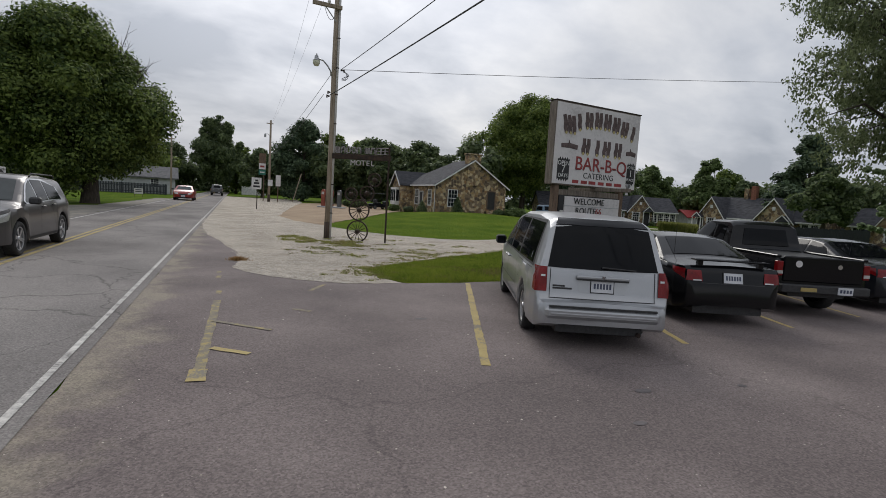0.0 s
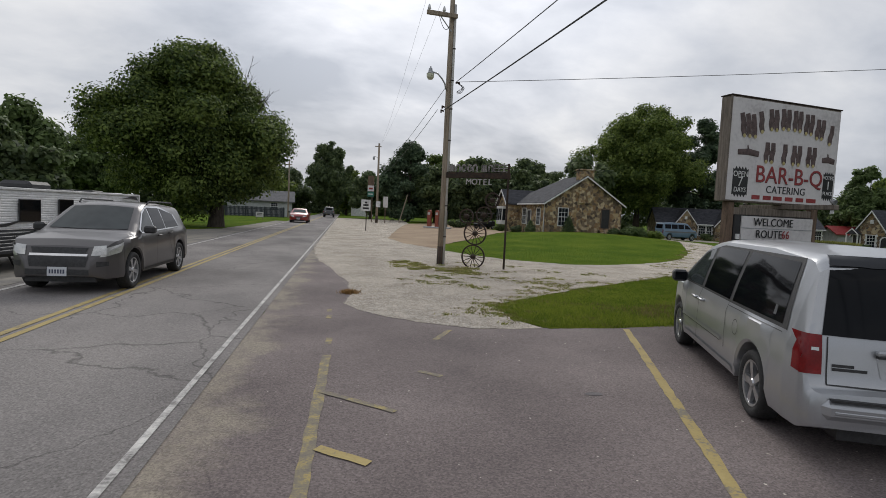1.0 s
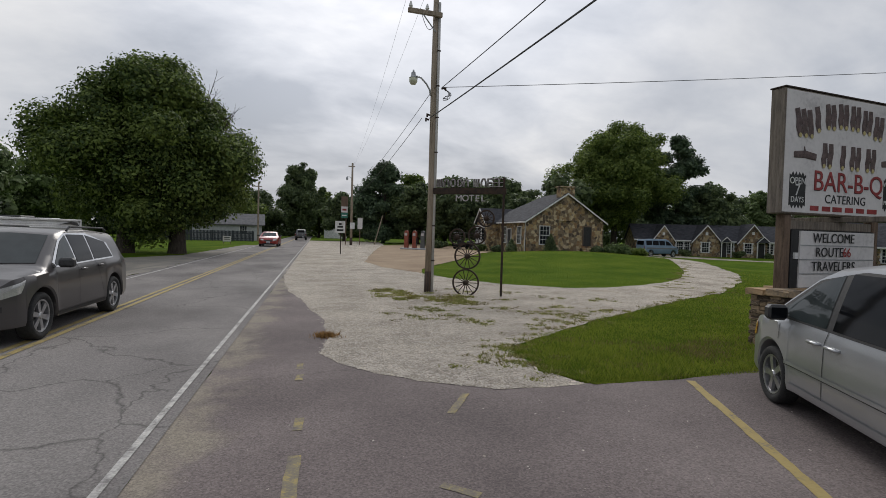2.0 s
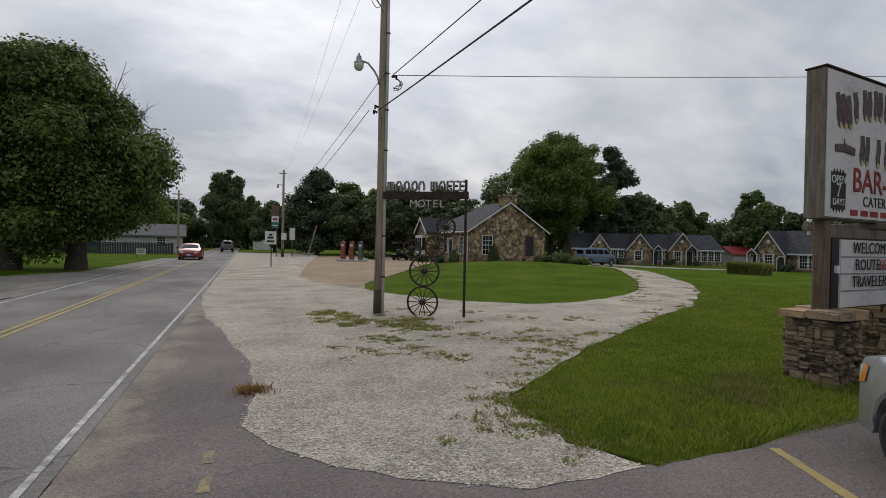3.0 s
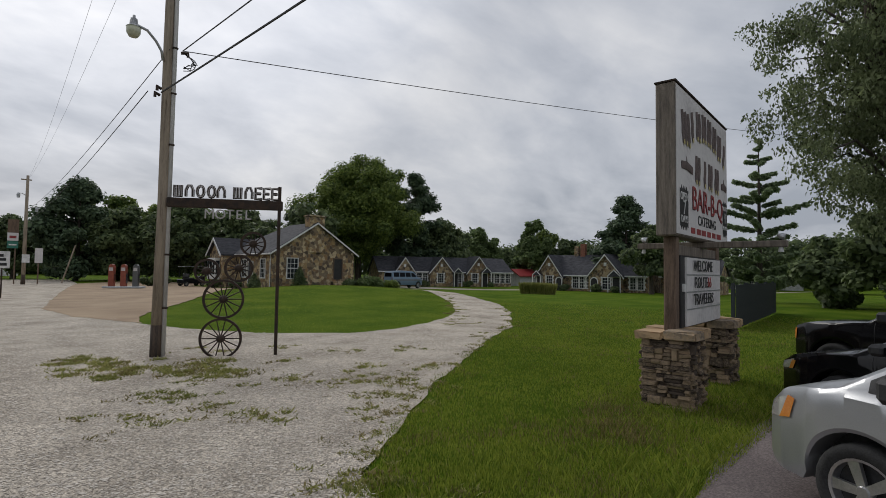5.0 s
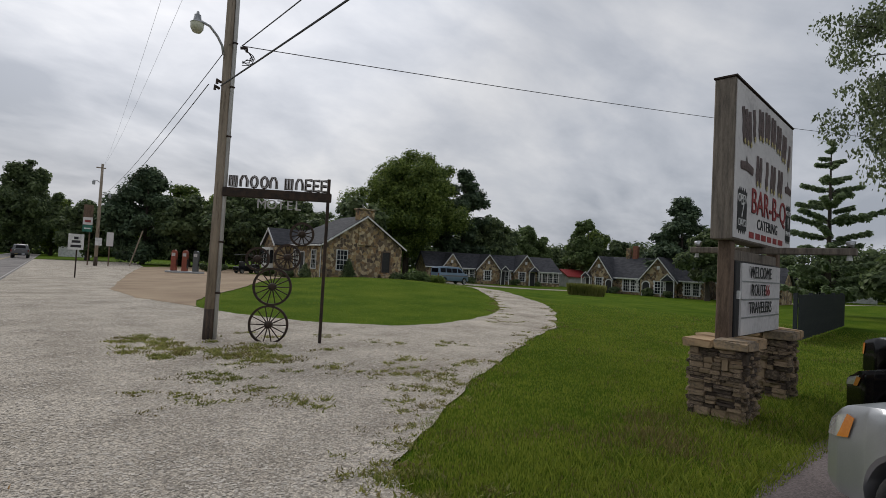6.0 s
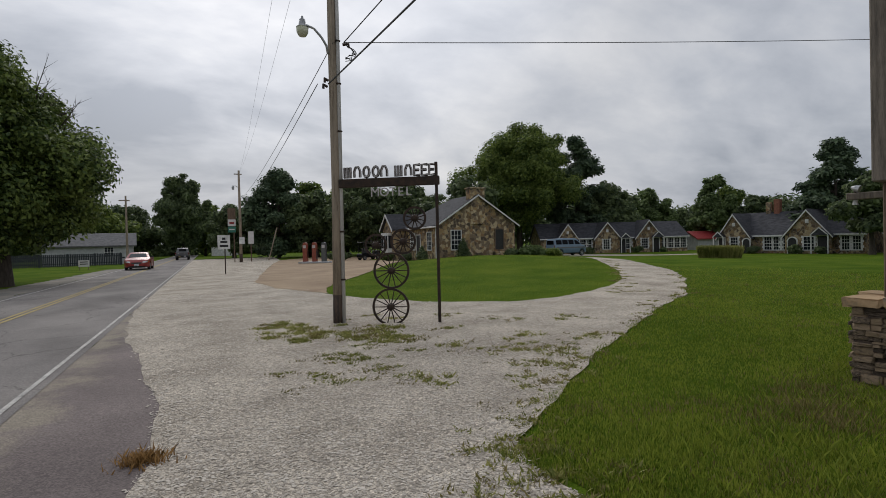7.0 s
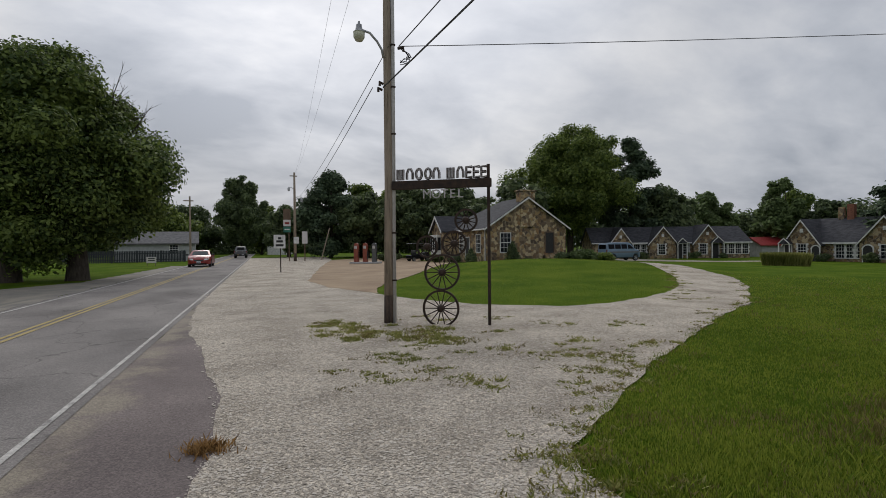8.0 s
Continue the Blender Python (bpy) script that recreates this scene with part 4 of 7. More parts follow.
def plain_house(m, label, L, D, eave, ridge, wall, roofm, wins=()):
    t = thing("house", m, label, "house")
    bm = prism([(0, 0), (D, 0), (D, eave), (D / 2, ridge - 0.1), (0, eave)], 0, L, axis="x")
    part("wall", bm, wall, t)
    part("roof", prism([(D / 2, ridge), (-0.4, eave - 0.2), (-0.4, eave - 0.05), (D / 2, ridge + 0.15), (D + 0.4, eave - 0.05), (D + 0.4, eave - 0.2)], -0.4, L + 0.4, axis="x"), roofm, t)
    for x in wins:
        window(t, x, 0.9, 2.0, 0.45, -0.02)


plain_house(pose(-11.2, 82, 0, 0, 0, 2), "low pale-grey house with a grey roof behind a board fence", 9.0, 8, 2.3, 3.7, M["siding"], M["greyroof"], (6.5,))
plain_house(pose(14.0, 121, 0, 0, 0, 78), "small white clapboard house beside the road far off", 7, 4.4, 2.7, 4.5, M["white"], M["greyroof"], (3, 5))
plain_house(pose(70, 57, -0.6, 0, 0, -20), "low outbuilding with a red metal roof", 5, 4, 1.9, 2.8, M["siding"], M["red"], ())
plain_house(pose(92, 31, -0.6, 0, 0, -60), "distant low white house among trees", 9, 5, 2.2, 3.4, M["white"], M["greyroof"], (2, 5))


def fence(pts, h, label, material, gap=0.14, rail_out=True):
    t = thing("fence", pose(pts[0][0], pts[0][1], 0), label, "fence")
    o = Vector(pts[0])
    panel = bmesh.new()
    n = 0
    for a, b in zip(pts, pts[1:]):
        a, b = Vector(a), Vector(b)
        ln = (b - a).length
        rot = math.atan2(b.y - a.y, b.x - a.x)
        k = int(ln / gap)
        sl = box(-0.065, 0.065, -0.011, 0.011, 0.05, h)
        me = bpy.data.meshes.new("board")
        sl.to_mesh(me); sl.free(); me.materials.append(material)
        for i in range(k):
            p = a.lerp(b, (i + 0.5) / k)
            ob = new("board", me)
            ob.parent = t
            ob.matrix_basis = Matrix.Translation((p.x - o.x, p.y - o.y, gz(p.x, p.y) + random.uniform(-0.02, 0.02))) @ Matrix.Rotation(rot, 4, "Z")
        for i in range(int(ln / 2.4) + 1):
            p = a.lerp(b, min(1, i * 2.4 / ln))
            ob = part("post", box(-0.05, 0.05, 0.03, 0.13, -0.1, h + 0.06), material, t)
            ob.matrix_basis = Matrix.Translation((p.x - o.x, p.y - o.y, 0)) @ Matrix.Rotation(rot, 4, "Z")
        for z in (0.35, h - 0.3):
            ob = part("rail", box(0, ln, 0.012, 0.06, z - 0.05, z + 0.05), material, t)
            ob.matrix_basis = Matrix.Translation((a.x - o.x, a.y - o.y, 0)) @ Matrix.Rotation(rot, 4, "Z")


M["fence"] = mat("dark_stained_boards", (0.018, 0.022, 0.028), (0.05, 0.056, 0.064), rough=0.8, scale=4, fine=30, stretch=(4, 4, 0.5))
fence([(18.6, 12.4), (28.4, 13.3)], 1.38, "dark blue-grey weathered board fence on the lawn", M["fence"])
fence([(-15, 74), (-3.0, 76)], 1.35, "dark board fence before the low house", M["fence"], 0.16)


# ---- utility poles and wires ----
def wire(pts, r, label, sag=0.0, name="power_line"):
    a, b = Vector(pts[0]), Vector(pts[1])
    q = [a.lerp(b, i / 24) - Vector((0, 0, sag * 4 * (i / 24) * (1 - i / 24))) for i in range(25)]
    return tagged(part(name, tube(q, r, 5), M["black"]), label, "cable")


M["lampglass"] = mat("dull_prismatic_glass", (0.42, 0.43, 0.30), (0.55, 0.55, 0.42), rough=0.3, bump=0.1)
M["polewood"] = mat("grey_pole_wood", (0.12, 0.085, 0.058), (0.35, 0.285, 0.215), rough=0.85, scale=3, fine=25, bump=0.7, stretch=(5, 5, 0.35), c=(0.25, 0.205, 0.155))
M["tarred"] = mat("tarred_pole_foot", (0.018, 0.014, 0.011), (0.085, 0.055, 0.036), rough=0.8, scale=3, fine=25, bump=0.5, stretch=(4, 4, 0.5))
PX, PY = 4.10, 18.38
up = thing("utility_pole", pose(PX, PY, 0, -1.2, 0.6, 0), "weathered wooden utility pole with a street lamp and steel conduit", "utility pole")
part("pole", tube([(0, 0, 0.6), (0.02, 0, 3), (0.0, 0, 6), (0.0, 0, 8.6)], [0.098, 0.094, 0.086, 0.076], 14), M["polewood"], up, smooth=True)
part("pole_foot", tube([(0, 0, -0.3), (0, 0, 0.6)], [0.108, 0.100], 14), M["tarred"], up, "dark tarred foot", smooth=True)
cn = part("conduit", tube([(0.105, -0.07, -0.1), (0.103, -0.07, 6.4), (0.09, -0.07, 8.3)], 0.04, 10), M["conduit"], up, "grey steel conduit", smooth=True)
for z in (0.9, 1.9, 2.9, 4.0, 5.0, 5.9, 6.9):
    part("clamp", box(0.05, 0.152, -0.12, -0.03, z, z + 0.035, 0.01), M["iron"], cn)
ca = part("crossarm", box(-0.85, 0.15, -0.19, -0.10, 7.85, 7.98, 0.01), M["polewood"], up)
part("brace", tube([(-0.42, -0.15, 7.86), (-0.02, -0.12, 7.42)], 0.018, 6), M["steel"], ca)
for x in (-0.78, -0.3):
    part("insulator", tube([(x, -0.15, 7.98), (x, -0.15, 8.03), (x, -0.15, 8.08), (x, -0.15, 8.16)], [0.02, 0.06, 0.045, 0.02], 8), M["white"], ca)
arm = part("lamp_arm", tube([(-0.1, -0.05, 5.62), (-0.14, -0.08, 5.78), (-0.25, -0.12, 5.92), (-0.42, -0.16, 6.06), (-0.60, -0.2, 6.08)], 0.026, 8), M["steel"], up, smooth=True)
lh = part("lamp_head", tube([(-0.66, -0.21, 6.24), (-0.66, -0.21, 6.18), (-0.66, -0.21, 6.17), (-0.66, -0.21, 6.05), (-0.66, -0.21, 6.01)], [0.022, 0.03, 0.06, 0.075, 0.125], 14), M["steel"], arm, "grey metal lamp head", smooth=True)
part("refractor", tube([(-0.66, -0.21, 6.01), (-0.66, -0.21, 5.91), (-0.66, -0.21, 5.84)], [0.12, 0.115, 0.075], 14), M["lampglass"], arm, "yellowed glass refractor", smooth=True)
for z, x in ((5.85, 0.2), (5.05, -0.13), (4.92, -0.15)):
    part("bracket", tube([(x, -0.1, z), (x * 1.6, -0.14, z + 0.02), (x * 1.6, -0.14, z - 0.06)], 0.03, 6), M["iron"], up)
rng = random.Random(3)
for i in range(5):
    p = Vector((0.22, -0.12, 5.85))
    q = [p + Vector((0.03 + 0.28 * math.sin(math.pi * k / 6) * rng.uniform(0.5, 1.0), 0, -0.34 * (k / 6) * rng.uniform(0.7, 1.1))) for k in range(7)]
    part("cable_loop", tube(q, 0.009, 5), M["black"], up)
q = [Vector((-0.5, -0.15, 8.0)) + Vector((0.0 + 0.42 * (k / 8), 0, -0.55 * math.sin(math.pi * k / 8 * 0.75))) for k in range(9)]
part("cable_loop", tube(q, 0.009, 5), M["black"], up)
P2 = Vector((8.5, 68.2, 0))
back = Vector((PX - 0.6, PY - 46, 0))
for z, dx in ((5.85, 0.25), (4.95, -0.1)):
    wire([(PX + dx, PY - 0.1, z), (back.x + dx, back.y, z + 0.4)], 0.011 if z > 5 else 0.015, "black overhead cable strung from the utility pole", 0.35)
    wire([(PX + dx - 0.2, PY, z), (P2.x, P2.y, z + 1.0)], 0.009, "black overhead cable strung from the utility pole", 0.5)
for x in (-0.78, -0.3):
    wire([(PX + x - 0.1, PY - 0.3, 8.15), (P2.x, P2.y, 9.6)], 0.0035, "thin overhead wire strung between poles", 0.6)
wire([(PX + 0.25, PY - 0.1, 5.85), (30, 12.2, 8.2)], 0.009, "thin black service cable running over the lawn", 0.12)

p2 = thing("utility_pole", pose(P2.x, P2.y, 0), "wooden utility pole with street lamps beside the road", "utility pole")
part("pole", tube([(0, 0, -0.3), (0, 0, 5), (0, 0, 10.0)], [0.17, 0.15, 0.11], 10), M["polewood"], p2, smooth=True)
part("pole_foot", tube([(0, 0, -0.3), (0, 0, 0.9)], [0.185, 0.178], 10), M["tarred"], p2, smooth=True)
for x, z in ((-0.62, 8.2), (0.75, 7.0)):
    a = part("lamp_arm", tube([(0, 0, z - 0.1), (x * 0.6, 0, z + 0.12), (x, 0, z + 0.1)], 0.03, 6), M["steel"], p2)
    part("lamp_head", tube([(x, 0, z + 0.15), (x, 0, z), (x, 0, z - 0.3)], [0.06, 0.14, 0.12], 8), M["steel"], a)
part("crosspiece", box(-0.5, 0.3, -0.06, 0.06, 9.55, 9.65), M["polewood"], p2)
for i, (z0, z1, mt, hw) in enumerate(((2.0, 2.75, "white", 0.28),)):
    part("notice", box(-hw + 0.1, hw + 0.1, -0.24, -0.20, z0, z1), M[mt], p2, "small white notice")
M["green"] = mat("green_sign_paint", (0.02, 0.12, 0.09), (0.03, 0.18, 0.13), rough=0.5, bump=0)
rs = thing("roadside_sign", pose(7.85, 69.5, 0) @ Matrix.Diagonal((0.62, 0.8, 0.92, 1)), "tall sign with dark, white and green panels on a post", "sign")
part("post", tube([(0.25, 0.05, -0.2), (0.25, 0.05, 5.6)], 0.09, 8), M["brownwood"], rs)
for z0, z1, mt in ((5.15, 6.5, "brownwood"), (4.35, 5.15, "signwhite"), (3.6, 4.3, "green")):
    part("panel", box(-0.75, 0.55, -0.06, -0.02, z0, z1), M[mt], rs)
part("lettering_bar", box(-0.5, 0.3, -0.075, -0.06, 4.6, 4.85), M["red"], rs)
part("lettering_bar", box(-0.55, 0.35, -0.075, -0.06, 3.88, 4.02), M["white"], rs)
n2 = thing("notice_board", pose(9.75, 69.5, 0), "small white notice board on a post", "sign")
part("post", tube([(0, 0, -0.2), (0, 0, 3.0)], 0.06, 6), M["brownwood"], n2)
part("panel", box(-0.3, 0.3, -0.09, -0.05, 2.0, 3.4), M["signwhite"], n2)
p3 = thing("utility_pole", pose(-2.6, 78, 0), "wooden utility pole beside the dark fence", "utility pole")
part("pole", tube([(0, 0, -0.3), (0, 0, 7.9)], [0.14, 0.09], 8), M["polewood"], p3)
part("crossarm", box(-0.7, 0.4, -0.06, 0.06, 7.3, 7.42), M["polewood"], p3)
gp = thing("guy_pole", pose(12.0, 72, 0), "leaning wooden brace pole", "pole")
part("pole", tube([(0, 0, -0.2), (1.1, 0, 3.9)], 0.07, 6), M["polewood"], gp)

sp = thing("road_sign", pose(4.35, 42.6, 0), "white rectangular road sign with dark letters on a thin post", "road sign")
part("post", tube([(0, 0.02, -0.3), (0, 0.02, 2.35)], 0.035, 6), M["iron"], sp)
part("panel", box(-0.42, 0.30, -0.045, -0.02, 1.55, 2.42, 0.01), M["white"], sp)
part("panel_back", box(-0.40, 0.28, -0.019, 0.0, 1.57, 2.40), M["steel"], sp)
for z, hw in ((2.2, 0.1), (2.0, 0.2), (1.75, 0.24)):
    part("lettering_bar", box(-0.06 - hw, -0.06 + hw, -0.05, -0.045, z - 0.07, z + 0.07), M["black"], sp)


yard = thing("yard_sign", pose(-5.1, 62.5, gz(-5.1, 62.5)), "small white notice on two short legs in the grass", "sign")
part("panel", box(-0.40, 0.40, -0.02, 0.02, 0.28, 0.85, 0.008), M["signwhite"], yard)
for x in (-0.34, 0.34):
    part("leg", box(x - 0.025, x + 0.025, -0.025, 0.025, -0.1, 0.28), M["brownwood"], yard)
for z in (0.70, 0.52):
    part("lettering_bar", box(-0.28, 0.28, -0.03, -0.02, z - 0.04, z + 0.04), M["black"], yard)


# ---- wagon wheels and the motel sign ----
def wagon_wheel(x, y, z, R, label, spokes=14, tilt=0.0, half=False, turn=0):
    t = thing("wagon_wheel", pose(x, y, z, tilt, 0, turn), label, "wagon wheel", "iron wagon wheels by the sign")
    bm = bmesh.new()
    n = 40
    for i in range(n):
        a0, a1 = 2 * math.pi * i / n, 2 * math.pi * (i + 1) / n
        if half and math.sin((a0 + a1) / 2) < -0.8:
            continue
        prism([(math.cos(a0) * (R - 0.042), math.sin(a0) * (R - 0.042)), (math.cos(a0) * R, math.sin(a0) * R), (math.cos(a1) * R, math.sin(a1) * R), (math.cos(a1) * (R - 0.042), math.sin(a1) * (R - 0.042))], -0.022, 0.022, bm=bm)
    part("rim", bm, M["iron"], t)
    part("hub", tube([(0, -0.11, 0), (0, -0.09, 0), (0, -0.05, 0), (0, 0.05, 0), (0, 0.10, 0)], [0.035, 0.055, 0.075, 0.075, 0.045], 12), M["iron"], t, smooth=True)
    sb = tube([(0, 0, 0.05), (0, 0, R - 0.03)], [0.013, 0.010], 6)
    me = bpy.data.meshes.new("spoke")
    sb.to_mesh(me); sb.free(); me.materials.append(M["iron"])
    for i in range(spokes):
        ob = new("spoke", me)
        ob.parent = t
        ob.matrix_basis = Matrix.Rotation(2 * math.pi * (i + 0.5) / spokes, 4, "Y")
    return t


def in_sign(d):
    """A place on the line from the pole to the sign's post."""
    return PX + d * math.cos(radians(35)) - 0.03, PY - d * math.sin(radians(35)) - 0.04


for d, z, r, n, label in ((1.14, 0.345, 0.385, 14, "rusty iron wagon wheel sunk into the gravel"), (1.17, 1.09, 0.375, 14, "rusty iron wagon wheel stacked on another"), (1.43, 1.68, 0.265, 12, "rusty iron wagon wheel stacked on another"), (1.68, 2.15, 0.24, 12, "small rusty iron wagon wheel on top of the stack"), (0.86, 1.62, 0.235, 12, "small rusty iron wagon wheel leaning on the stack")):
    wx_, wy_ = in_sign(d)
    wagon_wheel(wx_, wy_, z, r, label, n, turn=-35)

ms = thing("motel_sign", pose(PX, PY, 0, 0, 0, -35), "dark steel motel sign with outlined neon-tube letters between pole and post", "sign")
part("beam", box(0.10, 2.20, -0.05, 0.05, 2.82, 3.00, 0.012), M["iron"], ms)
part("post", tube([(2.14, -0.02, -0.3), (2.14, -0.02, 3.28)], 0.032, 10), M["iron"], ms)
M["tubeglass"] = mat("pale_tube_letters", (0.30, 0.28, 0.28), (0.50, 0.47, 0.46), rough=0.5, bump=0, scale=8)


def outline_shape(kind, x, z, w, h):
    """An abstract outlined sign figure: bars, a loop or an arch, as a dark plate with a pale tube round it."""
    y = -0.03
    s = 0.016
    if kind == "bars":
        lines = [[(x - w / 2, z + h), (x - w / 2, z), (x + w / 2, z), (x + w / 2, z + h)], [(x, z), (x, z + h)]]
    elif kind == "arch":
        lines = [[(x - w / 2, z), (x - w / 2, z + h * 0.6), (x - w * 0.2, z + h), (x + w * 0.2, z + h), (x + w / 2, z + h * 0.6), (x + w / 2, z)]]
    elif kind == "loop":
        lines = [[(x + math.cos(2 * math.pi * i / 12) * w / 2, z + h / 2 + math.sin(2 * math.pi * i / 12) * h / 2) for i in range(13)]]
    else:
        lines = [[(x + w / 2, z + h), (x - w / 2, z + h), (x - w / 2, z), (x + w / 2, z)], [(x - w / 2, z + h / 2), (x + w / 3, z + h / 2)]]
    bm = bmesh.new()
    for l in lines:
        for o in (-s, s):
            tube([(p[0] + o, y, p[1]) for p in l], 0.008, 5, bm, cap=True)
    ob = part("sign_figure", bm, M["tubeglass"], ms)
    bm = bmesh.new()
    for l in lines:
        tube([(p[0], y + 0.03, p[1]) for p in l], 0.03, 6, bm)
    part("figure_back", bm, M["iron"], ob)


for i, (k, f) in enumerate((("bars", 0.08), ("arch", 0.18), ("loop", 0.275), ("loop", 0.37), ("arch", 0.455), ("bars", 0.60), ("arch", 0.70), ("comb", 0.79), ("comb", 0.865), ("comb", 0.94))):
    outline_shape(k, 0.12 + f * 2.06, 3.03, 0.122, 0.21)
for ch, f in zip("MOTEL", (0.36, 0.455, 0.54, 0.62, 0.70)):
    bm = text_mesh(ch, 0.26, 0.03)
    bm.transform(Matrix.Translation((0.12 + f * 2.06, -0.02, 2.70)) @ Matrix.Rotation(radians(90), 4, "X"))
    part("letter", bm, M["tubeglass"], ms)

# ---- the roadside eatery sign on stone piers ----
SG = pose(7.42, 10.18, 0, 0, 0, 4)
bs = thing("billboard_sign", SG, "white painted eatery signboard with log lettering on timber posts", "sign")
BW, B0z, B1z = 2.90, 2.16, 4.12
part("board_frame", box(0, BW, 0, 0.24, B0z, B1z, 0.015), M["wood"], bs, "grey weathered timber case")
part("face", box(0.03, BW - 0.03, -0.008, 0.002, B0z + 0.03, B1z - 0.03), M["signwhite"], bs, "white painted face")
part("edge_trim", box(-0.012, BW + 0.012, -0.014, 0.25, B1z, B1z + 0.02), M["iron"], bs)
part("post", box(0.17, 0.33, 0.05, 0.20, 0.86, B0z, 0.012), M["brownwood"], bs)
part("post", box(2.40, 2.56, 0.05, 0.20, 0.86, B0z, 0.012), M["brownwood"], bs)
part("beam", box(0.33, 2.40, 0.07, 0.19, 1.92, 2.06, 0.01), M["wood"], bs)
cb = part("crossbeam", box(1.5, 1.62, -1.0, 1.0, 2.065, 2.155, 0.01), M["wood"], bs)
for y in (-0.92, 0.92):
    fl = part("floodlight", tube([(1.56, y, 2.155), (1.56, y, 2.20)], 0.015, 6), M["iron"], cb)
    part("lamp_housing", tube([(1.56, y - 0.05, 2.20), (1.56, y, 2.215), (1.56, y + 0.04, 2.23)], [0.05, 0.042, 0.02], 10), M["steel"], fl)
    part("bulb", tube([(1.56, y, 2.065), (1.56, y, 2.00)], [0.025, 0.035], 8), M["white"], fl)
mq = part("marquee_case", box(0.335, 2.395, 0.03, 0.18, 0.97, 1.92, 0.01), M["black"], bs, "black marquee case")
part("marquee_panel", box(0.50, 2.38, 0.006, 0.03, 0.99, 1.90), M["signwhite"], mq, "white changeable-letter panel")
for z in (1.21, 1.44, 1.67):
    part("letter_track", box(0.50, 2.38, 0.0, 0.006, z - 0.008, z + 0.008), M["steel"], mq)
part("switch", box(0.38, 0.46, 0.0, 0.03, 1.45, 1.55), M["white"], mq)


def lettering(words, x, z, size, material, y=-0.012, spacing=1.05, wide=1.0, name="lettering", rot=0.0, parent=None):
    bm = text_mesh(words, size, 0.006, spacing=spacing, wide=wide)
    # thicken the strokes a little by a second, shifted copy
    bm.transform(Matrix.Translation((x, y, z)) @ Matrix.Rotation(rot, 4, "Y") @ Matrix.Rotation(radians(90), 4, "X"))
    return part(name, bm, material, parent or bs)


M["logbrown"] = mat("log_brown_paint", (0.05, 0.032, 0.03), (0.13, 0.09, 0.085), rough=0.6, scale=14, fine=60, bump=0)
M["logend"] = mat("log_end_yellow", (0.35, 0.30, 0.12), (0.5, 0.42, 0.2), rough=0.6, bump=0)


def fx(f):
    return f * BW


def fz(f):
    return B1z - f * (B1z - B0z)


def log_figure(x, z, h, lean, n=2, gap=0.135):
    """A letter-sized bundle of painted logs: plain shapes, no letters."""
    bm = bmesh.new()
    for i in range(n):
        o = (i - (n - 1) / 2) * gap
        q = [(x + o + math.sin(lean) * k * h + 0.012 * math.sin(9 * k + i), -0.016, z + math.cos(lean) * k * h) for k in (-0.5, -0.2, 0.1, 0.5)]
        tube(q, [0.056, 0.064, 0.062, 0.054], 8, bm)
    if n > 1:
        tube([(x - gap / 2 * (n - 1), -0.014, z + 0.02), (x + gap / 2 * (n - 1), -0.014, z - 0.03)], 0.042, 8, bm)
    for v in bm.verts:
        v.co.y = -0.013 + (v.co.y + 0.016) * 0.12
    ob = part("log_figure", bm, M["logbrown"], bs, "dark brown painted log shape")
    for i in range(n):
        bm = bmesh.new()
        o = (i - (n - 1) / 2) * gap
        xx, zz = x + o - math.sin(lean) * 0.5 * h, z - math.cos(lean) * 0.5 * h
        bmesh.ops.create_circle(bm, cap_ends=True, radius=0.038, segments=10, matrix=Matrix.Translation((xx, -0.0205, zz)) @ Matrix.Rotation(radians(90), 4, "X"))
        part("log_end", bm, M["logend"], ob)


for i, n in enumerate((3, 1, 2, 2, 2, 2, 2, 1)):
    f = 0.155 + 0.755 * i / 7
    arc = 0.275 - 0.115 * math.sin(math.pi * (i + 0.3) / 7.6)
    log_figure(fx(f), fz(arc), 0.38 if i else 0.42, radians((i - 3.5) * 3), n)
for f, n in ((0.355, 2), (0.49, 1), (0.60, 2), (0.74, 2)):
    log_figure(fx(f), fz(0.50), 0.37, radians(4), n, 0.145)
for f0, f1 in ((0.08, 0.26), (0.845, 0.965)):
    bm = tube([(fx(f0), -0.016, fz(0.525)), (fx((f0 + f1) / 2), -0.016, fz(0.515)), (fx(f1), -0.016, fz(0.53))], [0.05, 0.06, 0.055], 8)
    tube([(fx((f0 + f1) / 2), -0.016, fz(0.515)), (fx((f0 + f1) / 2 - 0.01), -0.016, fz(0.515) + 0.12)], [0.03, 0.012], 6, bm)
    for v in bm.verts:
        v.co.y = -0.013 + (v.co.y + 0.016) * 0.12
    part("log_figure", bm, M["logbrown"], bs, "dark brown painted log shape")
for o, mt, yy in ((0.014, "black", -0.0095), (0.0, "red", -0.0165)):
    lettering("BAR-B-Q", fx(0.555) + o, fz(0.725) - o * 0.6, 0.46, M[mt], yy, 1.0, 1.02)
lettering("CATERING", fx(0.53), fz(0.865), 0.20, M["black"], wide=1.05)
for f0, f1 in ((0.23, 0.30), (0.33, 0.40), (0.42, 0.50), (0.53, 0.60), (0.63, 0.70), (0.73, 0.82)):
    part("lettering_bar", box(fx(f0), fx(f1), -0.013, -0.008, fz(0.965), fz(0.925)), M["red"], bs)
